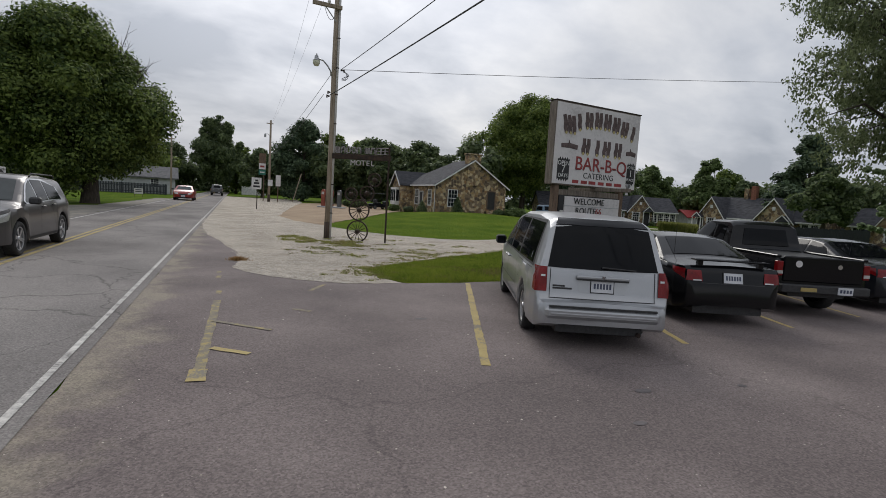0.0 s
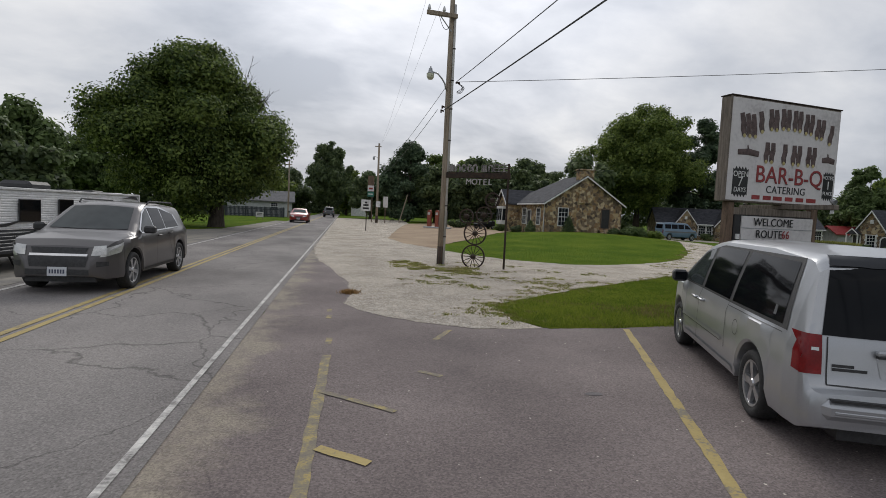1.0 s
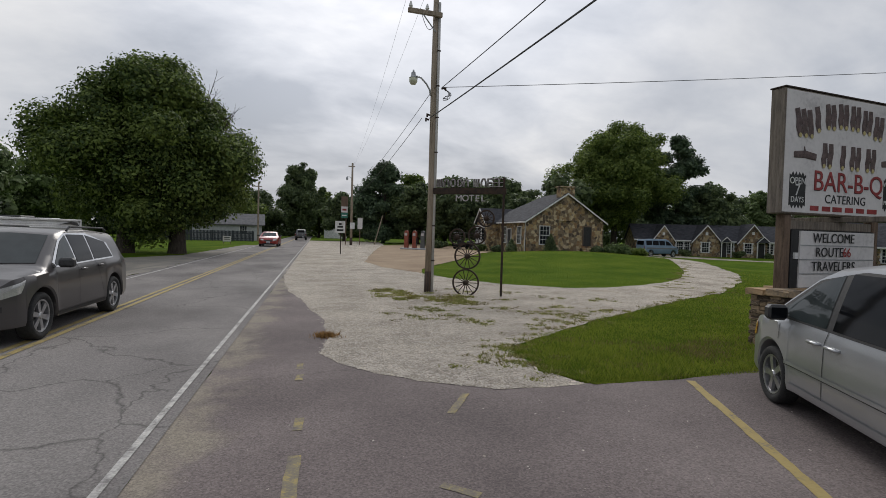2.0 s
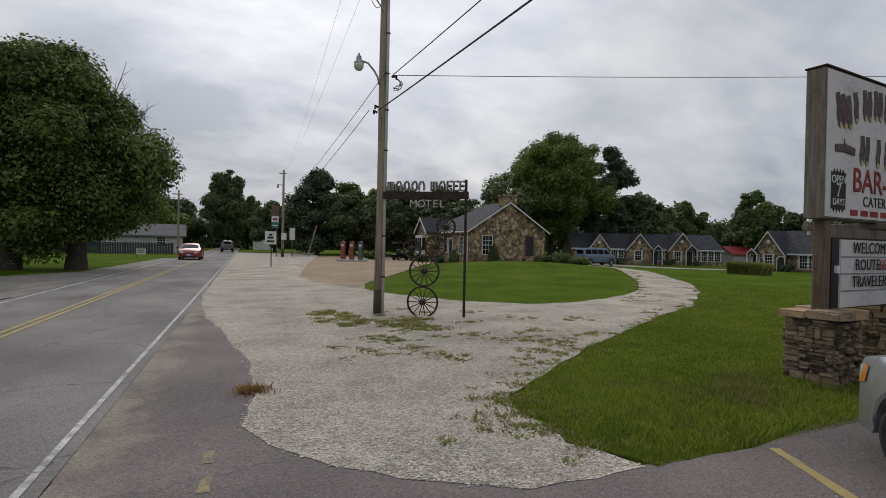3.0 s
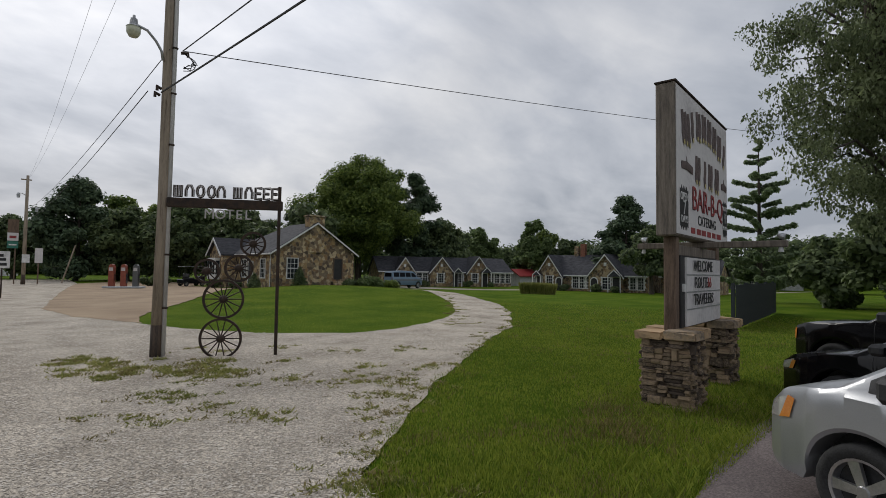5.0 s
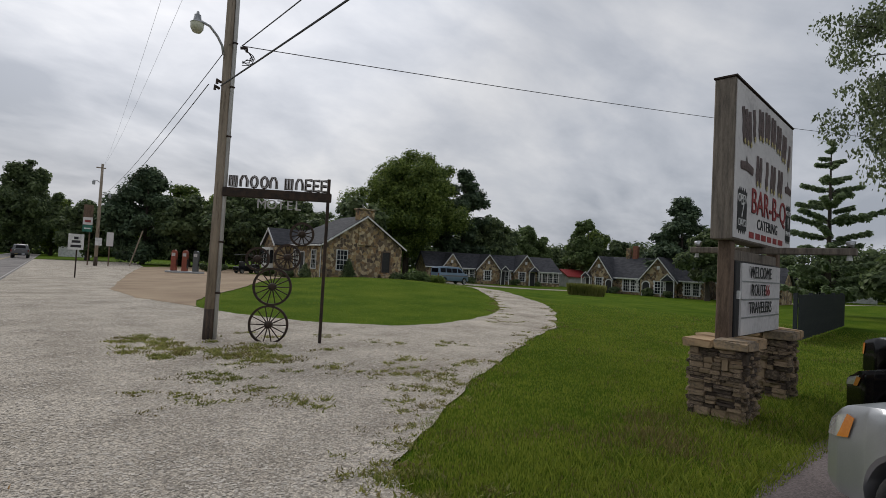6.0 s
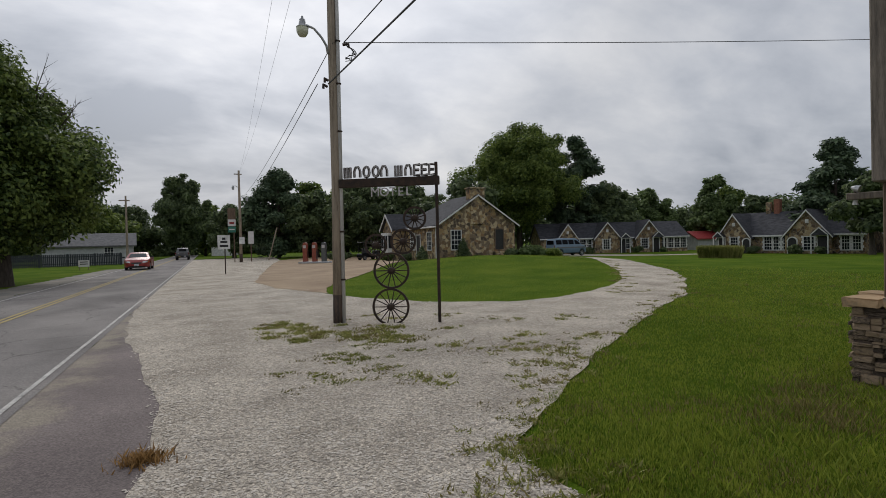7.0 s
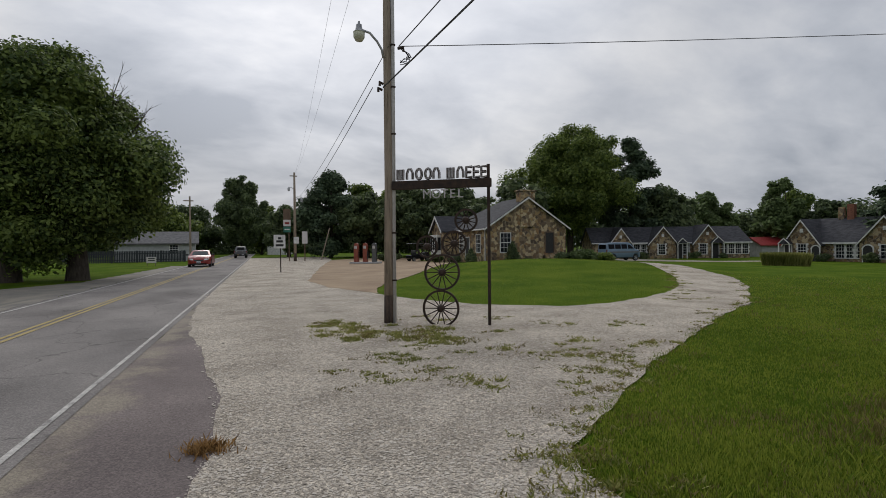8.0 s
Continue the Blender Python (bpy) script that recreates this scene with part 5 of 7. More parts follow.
for f0, f1, z0, z1, words in ((0.055, 0.185, 0.95, 0.665, (("OPEN", 0.735, 0.15), ("7", 0.81, 0.26), ("DAYS", 0.885, 0.13))), (0.875, 0.975, 0.93, 0.64, (("VOTED", 0.70, 0.105), ("1", 0.78, 0.24), ("PLACE", 0.86, 0.10)))):
    pl = [(fx(f0), fz(z0) + 0.03)]
    for i in range(1, 10):
        pl.append((fx(f0 + (f1 - f0) * i / 10), fz(z0) + (0.05 if i % 2 else -0.01)))
    pl += [(fx(f1), fz(z0) + 0.03), (fx(f1), fz(z1) - 0.03)]
    for i in range(9, 0, -1):
        pl.append((fx(f0 + (f1 - f0) * i / 10), fz(z1) + (-0.05 if i % 2 else 0.01)))
    pl.append((fx(f0), fz(z1) - 0.03))
    pn = part("black_panel", prism(pl, -0.012, -0.006), M["black"], bs, "black ragged-edged panel")
    for wd, zf, sz in words:
        lettering(wd, fx((f0 + f1) / 2), fz(zf), sz, M["white"], -0.0155, 1.0, 0.95, parent=pn)
for wd, z, xo in (("WELCOME", 1.785, 1.30), ("TRAVELERS", 1.325, 1.32)):
    lettering(wd, xo, z, 0.22, M["black"], wide=0.95, parent=mq)
lettering("ROUTE", 1.20, 1.555, 0.22, M["black"], wide=0.95, parent=mq)
lettering("66", 1.64, 1.555, 0.22, M["red"], wide=0.95, parent=mq)

M["pierstone"] = mat("ledge_stone", (0.085, 0.062, 0.046), (0.40, 0.29, 0.185), rough=0.9, scale=5, fine=35, bump=0.8, rnd=0.75, c=(0.235, 0.178, 0.125), dist=0.02)
M["capstone"] = mat("cap_stone", (0.17, 0.135, 0.10), (0.44, 0.30, 0.17), rough=0.9, scale=4, fine=30, bump=0.8, rnd=0.7, c=(0.28, 0.215, 0.145), dist=0.02)
M["mortar"] = mat("dark_mortar", (0.03, 0.027, 0.023), (0.06, 0.054, 0.047), rough=0.95, scale=10, fine=50, bump=0.5)
STONES = []
for i in range(10):
    b = box(-0.5, 0.5, -0.5, 0.5, -0.5, 0.5)
    bmesh.ops.bevel(b, geom=b.edges[:], offset=0.10, segments=1, affect="EDGES")
    rng = random.Random(i)
    for v in b.verts:
        v.co += Vector((rng.uniform(-1, 1), rng.uniform(-1, 1), rng.uniform(-1, 1))) * 0.075
    me = bpy.data.meshes.new("stone")
    b.to_mesh(me); b.free(); me.materials.append(M["pierstone"])
    STONES.append(me)


def stone_pier(x0, x1, y0, y1, h, seed):
    t = thing("stone_pier", SG @ pose(x0, y0, 0), "square pier of stacked ledge stone with slab caps", "stone pier", "stone sign piers")
    W, D = x1 - x0, y1 - y0
    part("core", box(0.06, W - 0.06, 0.06, D - 0.06, -0.25, h - 0.02), M["mortar"], t)
    rng = random.Random(seed)
    for fx_, fy_, length, rot in ((0, 0, W, 0), (0, D, D, -90), (W, D, W, 180), (W, 0, D, 90)):
        face = Matrix.Translation((fx_, fy_, 0)) @ Matrix.Rotation(radians(rot), 4, "Z")
        z = -0.05
        while z < h - 0.03:
            ch = min(rng.choice((0.022, 0.028, 0.035, 0.045, 0.06, 0.10, 0.14)), h - z)
            x = 0.0
            while x < length - 0.02:
                w_ = min(rng.uniform(0.05, 0.19) * (1.2 if ch > 0.08 else 1), length - x)
                if length - x - w_ < 0.06:
                    w_ = length - x
                cut = rng.choice((1, 2, 3, 4)) if ch > 0.12 else rng.choice((1, 1, 2)) if ch > 0.08 else 1
                for k in range(cut):
                    hh = ch / cut
                    zz = z + hh * (k + 0.5)
                    ob = new("stone", rng.choice(STONES))
                    ob.parent = t
                    ob.matrix_basis = face @ Matrix.Translation((x + w_ / 2, 0.075 - rng.uniform(0, 0.045), zz)) @ Matrix.Rotation(radians(rng.uniform(-3, 3)), 4, "Y") @ Matrix.Diagonal((w_ - 0.006, 0.16, hh - 0.004, 1))
                x += w_
            z += ch
    x = -0.07
    while x < W + 0.02:
        w_ = rng.uniform(0.22, 0.42)
        w_ = min(w_, W + 0.09 - x)
        for k in range(2):
            d0, d1 = (-0.08, D * 0.52) if k == 0 else (D * 0.52 + 0.01, D + 0.08)
            b = box(x, x + w_ - 0.012, d0, d1, h, h + rng.uniform(0.10, 0.15))
            bmesh.ops.bevel(b, geom=b.edges[:], offset=0.018, segments=2, affect="EDGES")
            for v in b.verts:
                v.co += Vector((rng.uniform(-1, 1), rng.uniform(-1, 1), rng.uniform(-1, 1))) * 0.014
            part("cap_stone", b, M["capstone"], t)
        x += w_


stone_pier(0.0, 0.66, -0.16, 0.42, 0.85, 1)
stone_pier(2.14, 2.70, -0.16, 0.42, 0.85, 2)
mb = thing("meter_box", SG @ pose(1.2, 0.35, 0), "small red metal box on a stake behind the sign", "box")
part("stake", box(-0.03, 0.03, -0.03, 0.03, -0.1, 0.95), M["brownwood"], mb)
part("box", box(-0.10, 0.10, -0.06, 0.06, 0.72, 1.0, 0.01), M["red"], mb)


# ---- vehicles ----
def paint(name, a, metal=0.0, rough=0.3, coat=0.35):
    return mat(name, a, tuple(v * 0.86 for v in a), rough=rough, scale=1.5, fine=120, bump=0.02, metal=metal, coat=coat)


M["silver"] = paint("silver_metallic", (0.42, 0.43, 0.445), 0.55, 0.30)
M["carblack"] = mat("black_gloss", (0.004, 0.004, 0.005), (0.006, 0.006, 0.007), rough=0.13, scale=1.5, fine=100, bump=0.01, spec=0.32)
M["cargrey"] = paint("brown_grey_metallic", (0.105, 0.098, 0.098), 0.5, 0.32)
M["carred"] = paint("red_gloss", (0.28, 0.022, 0.018), 0.1, 0.3)
M["carblue"] = paint("faded_blue", (0.13, 0.20, 0.28), 0.1, 0.45, 0.3)
M["cardark"] = mat("charcoal_gloss", (0.009, 0.010, 0.013), (0.013, 0.014, 0.017), rough=0.13, scale=1.5, fine=100, bump=0.01, spec=0.35)
M["truckgrey"] = paint("dull_grey", (0.12, 0.125, 0.13), 0.2, 0.4)
M["carglass"] = glassmat("tinted_car_glass", (0.006, 0.007, 0.009), 0.05, 0.14)
M["clearglass"] = glassmat("windscreen_glass", (0.05, 0.06, 0.062), 0.03)
M["tyre"] = mat("tyre_rubber", (0.012, 0.012, 0.012), (0.03, 0.03, 0.03), rough=0.85, scale=20, fine=80, bump=0.3)
M["alloy"] = mat("alloy_wheel", (0.38, 0.38, 0.39), (0.55, 0.55, 0.56), rough=0.32, scale=10, fine=60, bump=0.03, metal=0.8)
M["chrome"] = mat("chrome", (0.6, 0.6, 0.61), (0.7, 0.7, 0.7), rough=0.12, bump=0, metal=1.0)
M["plastic"] = mat("black_trim_plastic", (0.015, 0.015, 0.016), (0.035, 0.035, 0.036), rough=0.55, scale=20, fine=90, bump=0.1)
M["tail"] = mat("tail_lamp_red", (0.11, 0.003, 0.005), (0.21, 0.006, 0.008), rough=0.22, bump=0, scale=8, spec=0.35)
M["amber"] = mat("amber_lens", (0.55, 0.17, 0.03), (0.65, 0.25, 0.05), rough=0.15, bump=0, coat=0.6)
M["headlamp"] = mat("headlamp_lens", (0.42, 0.42, 0.41), (0.62, 0.62, 0.6), rough=0.12, bump=0, metal=0.3, coat=0.8)
M["plate"] = mat("number_plate", (0.5, 0.52, 0.55), (0.62, 0.63, 0.65), rough=0.5, bump=0)
M["inkblue"] = mat("plate_ink", (0.04, 0.05, 0.09), (0.07, 0.08, 0.12), rough=0.6, bump=0)


def lathe(profile, seg=28, bm=None):
    """A profile of (radius, y) turned about the y axis."""
    bm = bm or bmesh.new()
    rings = [[bm.verts.new((math.cos(2 * math.pi * k / seg) * r, y, math.sin(2 * math.pi * k / seg) * r)) for k in range(seg)] for r, y in profile]
    for a, b in zip(rings, rings[1:]):
        for k in range(seg):
            bm.faces.new((a[k], a[(k + 1) % seg], b[(k + 1) % seg], b[k]))
    return bm


def add_wheel(parent, x, y, R, width, spokes=5, rim="alloy", rimr=0.68):
    s = 1 if y > 0 else -1
    hub = part("wheel", tube([(0, -s * width * 0.3, 0), (0, s * width * 0.36, 0)], [R * 0.16, R * 0.12], 12), M["alloy"], parent)
    hub.matrix_basis = Matrix.Translation((x, y, R))
    h = width / 2
    part("tyre", lathe([(R * rimr, h * 0.8), (R * 0.80, h * 1.02), (R * 0.93, h * 0.98), (R * 0.985, h * 0.78), (R, h * 0.5), (R, -h * 0.5), (R * 0.985, -h * 0.8), (R * 0.8, -h), (R * rimr, -h * 0.8)]), M["tyre"], hub, smooth=True)
    bm = lathe([(R * rimr * 1.02, s * h * 0.86), (R * rimr * 0.93, s * h * 0.80), (R * rimr * 0.90, s * h * 0.1), (R * rimr * 0.9, -s * h * 0.6)])
    for i in range(spokes):
        m = Matrix.Rotation(2 * math.pi * (i + 0.25) / spokes, 4, "Y")
        b = prism([(-R * 0.085, R * 0.08), (R * 0.085, R * 0.08), (R * 0.12, R * rimr * 0.95), (-R * 0.12, R * rimr * 0.95)], s * h * 0.42, s * h * 0.74)
        b.transform(m)
        merge(bm, b)
    bmesh.ops.create_cone(bm, cap_ends=True, segments=14, radius1=R * 0.17, radius2=R * 0.12, depth=h * 0.3, matrix=Matrix.Translation((0, s * h * 0.72, 0)) @ Matrix.Rotation(radians(-90 * s), 4, "X"))
    part("rim", bm, M[rim], hub)
    part("brake_disc", lathe([(0.01, s * h * 0.08), (R * rimr * 0.9, s * h * 0.08)]), M["plastic"], hub)


class Car:
    """A body lofted along its length from a side profile, with glass, lamps and seams laid on it."""

    def __init__(self, name, m, label, category, top, plan, belt, material, wheels, R=0.33, sill=0.30, arch=None, tumble=0.30, ends=0.34):
        self.t = thing(name, m, label, category)
        tx, tz = zip(*top)
        px_, pw = zip(*plan)
        bx, bz = zip(*belt)
        arch = arch or R + 0.075
        x0, x1 = tx[0], tx[-1]
        xs = sorted(set([x0, x0 + 0.01] + [round(x0 + 0.02 + i * 0.02, 3) for i in range(22)] + [round(x0 + i * 0.07, 3) for i in range(1, int((x1 - x0) / 0.07))] + [round(x1 - 0.02 - i * 0.025, 3) for i in range(14)] + [x1] + [round(xw + math.sin(a / 12 * math.pi / 2) * arch, 4) for xw in wheels for a in range(-12, 13)]))
        xs = [x for x in xs if x0 <= x <= x1]
        verts, n = [], 12
        for x in xs:
            zt = float(np.interp(x, tx, tz))
            w_ = float(np.interp(x, px_, pw))
            zs = min(float(np.interp(x, bx, bz)), zt - 0.02)
            zb = sill
            e = min(x - x0, x1 - x)
            zb = max(zb, ends - e * 0.4) if e < 0.4 else zb
            for xw in wheels:
                d = abs(x - xw)
                if d < arch:
                    zb = max(zb, math.sqrt(arch * arch - d * d) + R)
            zb = min(zb, zs - 0.03)
            lip = 0.0
            for xw in wheels:
                lip = max(lip, 0.018 * smooth01(arch + 0.10, arch, abs(x - xw)))
            wr = max(w_ * 0.955 - tumble * (zt - zs), w_ * 0.3)
            zm = zb + (zs - zb) * 0.55
            sec = [(w_ * 0.66, zb), (w_ * 0.97 + lip, zb), (w_ + lip * 0.6, zb * 0.8 + zm * 0.2), (w_, zm), (w_ * 0.99, zs - (zs - zb) * 0.12), (w_ * 0.955, zs)]
            for f in (0.35, 0.7):
                sec.append((w_ * 0.955 + (wr - w_ * 0.955) * f ** 1.15, zs + (zt - 0.05 - zs) * f if zt - 0.05 > zs else zs))
            sec += [(wr, max(zt - 0.055, zs)), (wr * 0.90, max(zt - 0.015, zs)), (wr * 0.5, zt), (0, zt + 0.01)]
            verts += [(x, y, z) for y, z in sec] + [(x, -y, z) for y, z in sec[-2::-1]]
        k = 2 * n - 1
        faces = [(i * k + j, (i + 1) * k + j, (i + 1) * k + j + 1, i * k + j + 1) for i in range(len(xs) - 1) for j in range(k - 1)]
        faces += [tuple(range(k)), tuple(range((len(xs) - 1) * k, len(xs) * k))[::-1]]
        self.tree = BVHTree.FromPolygons([Vector(v) for v in verts], faces)
        self.body = mesh_ob("body", verts, faces, material, self.t, smooth=True)
        bmx = bmesh.new(); bmx.from_mesh(self.body.data); bmesh.ops.recalc_face_normals(bmx, faces=bmx.faces); bmx.to_mesh(self.body.data); bmx.free()
        self.body.data.set_sharp_from_angle(angle=radians(38))
        wmax = max(pw)
        ub = bmesh.new()
        box(x0 + 0.12, x1 - 0.12, -wmax * 0.62, wmax * 0.62, sill - 0.06, 0.55, bm=ub)
        for xw in wheels:
            box(xw - arch, xw + arch, -wmax * 0.68, wmax * 0.68, 0.5, R + arch + 0.03, bm=ub)
        part("underbody", ub, M["plastic"], self.t)
        self.wmax, self.R = wmax, R

    def wheels(self, xs, width=0.22, spokes=5, rim="alloy", inset=0.13):
        for x in xs:
            for s in (1, -1):
                add_wheel(self.t, x, s * (self.wmax - inset), self.R, width, spokes, rim)

    def patch(self, name, lo, hi, axis, material, n=12, m=7, off=0.006, label="", parent=None):
        def at(line, f):
            d = [0]
            for a, b in zip(line, line[1:]):
                d.append(d[-1] + math.dist(a, b))
            f *= d[-1]
            return np.interp(f, d, [p[0] for p in line]), np.interp(f, d, [p[1] for p in line])

        verts, ok = [], []
        for j in range(m + 1):
            for i in range(n + 1):
                a, b = at(lo, i / n), at(hi, i / n)
                u = a[0] + (b[0] - a[0]) * j / m
                v = a[1] + (b[1] - a[1]) * j / m
                o, d = {"L": ((u, 3, v), (0, -1, 0)), "R": ((u, -3, v), (0, 1, 0)), "B": ((-6, u, v), (1, 0, 0)), "F": ((6, u, v), (-1, 0, 0)), "T": ((u, v, 5), (0, 0, -1))}[axis]
                p, nr, _, _ = self.tree.ray_cast(Vector(o), Vector(d))
                if p is None:
                    verts.append((0, 0, 0)); ok.append(False)
                else:
                    if nr.dot(Vector(d)) > 0:
                        nr = -nr
                    verts.append(p + nr * off); ok.append(True)
        faces = []
        for j in range(m):
            for i in range(n):
                q = (j * (n + 1) + i, j * (n + 1) + i + 1, (j + 1) * (n + 1) + i + 1, (j + 1) * (n + 1) + i)
                if all(ok[z] for z in q):
                    faces.append(q)
        return mesh_ob(name, verts, faces, material, parent or self.t, label, smooth=True)

    def both(self, name, lo, hi, material, **kw):
        return [self.patch(name, lo, hi, s, material, **kw) for s in ("L", "R")]

    def seam(self, line, wide=0.010, material="plastic", name="seam", axis=None, off=0.004):
        """A thin line down the side: door gaps, mouldings."""
        a, b = line[0], line[-1]
        d = Vector((b[0] - a[0], b[1] - a[1])).normalized()
        nrm = (-d.y * wide / 2, d.x * wide / 2)
        lo = [(p[0] - nrm[0], p[1] - nrm[1]) for p in line]
        hi = [(p[0] + nrm[0], p[1] + nrm[1]) for p in line]
        for s in (axis,) if axis else ("L", "R"):
            self.patch(name, lo, hi, s, M[material], n=14, m=1, off=off)

    def plate(self, z, axis="B", y=0.0, hw=0.155, hh=0.08):
        lo, hi = [(y - hw, z - hh), (y + hw, z - hh)], [(y - hw, z + hh), (y + hw, z + hh)]
        g = 0.012
        fr = self.patch("plate_frame", [(y - hw - g, z - hh - g), (y + hw + g, z - hh - g)], [(y - hw - g, z + hh + g), (y + hw + g, z + hh + g)], axis, M["black"], 2, 2, 0.010)
        self.patch("number_plate", lo, hi, axis, M["plate"], 2, 2, 0.014, "pale number plate", fr)
        for i in range(6):
            a = y - hw * 0.8 + i * hw * 0.28
            self.patch("plate_bar", [(a, z - 0.035), (a + hw * 0.18, z - 0.035)], [(a, z + 0.035), (a + hw * 0.18, z + 0.035)], axis, M["inkblue"], 1, 1, 0.017, "", fr)

    def mirror(self, x, z, material, w_=0.11, h=0.17):
        for s in (1, -1):
            y = s * (self.wmax * 0.955 + 0.02)
            bm = box(x - 0.07, x + 0.09, min(y, y + s * 0.22), max(y, y + s * 0.22), z, z + h, 0.035)
            mr = part("mirror", bm, M[material], self.t, smooth=False)
            part("mirror_glass", box(x - 0.075, x - 0.07, min(y + s * 0.03, y + s * 0.2), max(y + s * 0.03, y + s * 0.2), z + 0.025, z + h - 0.025), M["carglass"], mr)

    def handle(self, x, z, material, axis="L"):
        for s in (1, -1):
            p, nr, _, _ = self.tree.ray_cast(Vector((x, 3 * s, z)), Vector((0, -s, 0)))
            if p:
                part("door_handle", tube([(x - 0.10, p.y, z), (x - 0.085, p.y + s * 0.035, z), (x + 0.085, p.y + s * 0.035, z), (x + 0.10, p.y, z)], [0.014, 0.018, 0.018, 0.014], 8), M[material], self.t, smooth=True)


HEAD = 64.0  # parked cars point up the stalls

# the silver minivan
mv = Car("minivan", pose(5.02, 6.55, 0.014, 0, 0, HEAD - 1) @ Matrix.Diagonal((0.90, 0.82, 0.885, 1)), "silver minivan parked nose-in with dark tinted windows", "minivan",
         [(-2.57, 0.50), (-2.555, 0.62), (-2.50, 0.645), (-2.475, 0.66), (-2.455, 0.72), (-2.42, 1.03), (-2.21, 1.60), (-2.06, 1.69), (-1.2, 1.75), (0.2, 1.74), (0.75, 1.67), (1.0, 1.57), (1.75, 1.10), (2.2, 0.97), (2.45, 0.80), (2.55, 0.6), (2.57, 0.45)],
         [(-2.57, 0.80), (-2.53, 0.88), (-2.42, 0.93), (-2.2, 0.965), (-1.5, 0.975), (1.4, 0.975), (1.9, 0.95), (2.25, 0.87), (2.45, 0.70), (2.54, 0.5), (2.57, 0.35)],
         [(-2.57, 0.99), (1.8, 1.02), (2.57, 0.9)], M["silver"], (1.60, -1.48), 0.335, 0.27, tumble=0.30)
mv.wheels((1.60, -1.48), 0.225, 5)
for lo, hi in (([(-2.12, 1.015), (-1.0, 1.02), (1.56, 1.045)], [(-1.93, 1.645), (0.3, 1.645), (0.95, 1.52), (1.56, 1.13)]),):
    mv.both("window_band", lo, hi, M["plastic"], n=46, m=8, off=0.004)
for lo, hi, g in (([(0.55, 1.06), (1.0, 1.06), (1.46, 1.075)], [(0.55, 1.60), (0.9, 1.50), (1.44, 1.15)], "clearglass"), ([(-0.60, 1.05), (0.44, 1.06)], [(-0.60, 1.62), (0.44, 1.615)], "carglass"), ([(-2.0, 1.05), (-0.70, 1.05)], [(-1.88, 1.60), (-0.70, 1.62)], "carglass")):
    mv.both("side_window", lo, hi, M[g], n=16, m=8, off=0.008)
mv.patch("rear_window", [(-0.77, 1.05), (0, 1.04), (0.77, 1.05)], [(-0.655, 1.60), (0, 1.61), (0.655, 1.60)], "B", M["carglass"], 20, 10, 0.008, "dark tinted rear window")
mv.patch("spoiler_trim", [(-0.655, 1.600), (0.655, 1.600)], [(-0.60, 1.68), (0.60, 1.68)], "B", M["carblack"], 16, 4, 0.012, "black spoiler edge")
mv.patch("windscreen", [(-0.72, 1.13), (0, 1.13), (0.72, 1.13)], [(-0.58, 1.52), (0, 1.54), (0.58, 1.52)], "F", M["clearglass"], 16, 8, 0.008)
for s in (1, -1):
    mv.patch("tail_lamp", [(s * 0.775, 0.735), (s * 0.925, 0.735)], [(s * 0.775, 1.05), (s * 0.905, 1.05)], "B", M["tail"], 8, 16, 0.016, "red tail lamp")
    mv.patch("tail_lamp", [(-2.455, 0.735), (-2.32, 0.75)], [(-2.425, 1.05), (-2.31, 1.05)], "L" if s > 0 else "R", M["tail"], 6, 8, 0.012, "red tail lamp")
    mv.patch("reversing_lens", [(s * 0.80, 0.925), (s * 0.86, 0.925)], [(s * 0.80, 0.95), (s * 0.858, 0.95)], "B", M["headlamp"], 4, 3, 0.020, "clear reversing lens")
    mv.patch("headlamp", [(2.22, 0.70), (2.44, 0.66)], [(2.14, 0.90), (2.36, 0.82)], "L" if s > 0 else "R", M["headlamp"], 8, 5, 0.008, "clear headlamp")
    mv.patch("indicator", [(2.15, 0.72), (2.25, 0.70)], [(2.10, 0.88), (2.17, 0.89)], "L" if s > 0 else "R", M["amber"], 4, 4, 0.011, "amber indicator lens")
mv.patch("liftgate_seam", [(-0.735, 0.655), (0.735, 0.655)], [(-0.735, 0.665), (0.735, 0.665)], "B", M["plastic"], 12, 1, 0.004)
for s in (1, -1):
    mv.patch("liftgate_seam", [(s * 0.728, 0.66), (s * 0.738, 0.66)], [(s * 0.722, 1.04), (s * 0.732, 1.04)], "B", M["plastic"], 1, 10, 0.005)
rb = part("rear_bumper", box(-2.615, -2.46, -0.80, 0.80, 0.40, 0.565, 0.05), M["silver"], mv.t, "silver bumper with a step ledge")
part("bumper_ledge", box(-2.60, -2.47, -0.74, 0.74, 0.560, 0.578), M["plastic"], rb)
part("bumper_strip", box(-2.622, -2.606, -0.72, 0.72, 0.465, 0.49, 0.005), M["silver"], rb)
mv.patch("plate_recess", [(-0.32, 0.74), (0.32, 0.74)], [(-0.36, 0.93), (0.36, 0.93)], "B", M["silver"], 6, 4, 0.003)
part("liftgate_handle", box(-2.485, -2.43, -0.37, 0.37, 0.925, 0.965, 0.012), M["silver"], mv.t)
# solid dark strip that stands in for the shade under the handle
part("handle_shadow_gap", box(-2.475, -2.44, -0.36, 0.36, 0.905, 0.925), M["plastic"], mv.t)
part("badge", tube([(-2.49, 0.0, 0.945), (-2.493, 0.0, 0.975)], [0.02, 0.03], 8), M["chrome"], mv.t)
mv.plate(0.835)
part("rear_wiper", tube([(-2.44, 0.02, 1.08), (-2.455, -0.45, 1.065)], [0.012, 0.009], 6), M["plastic"], mv.t)
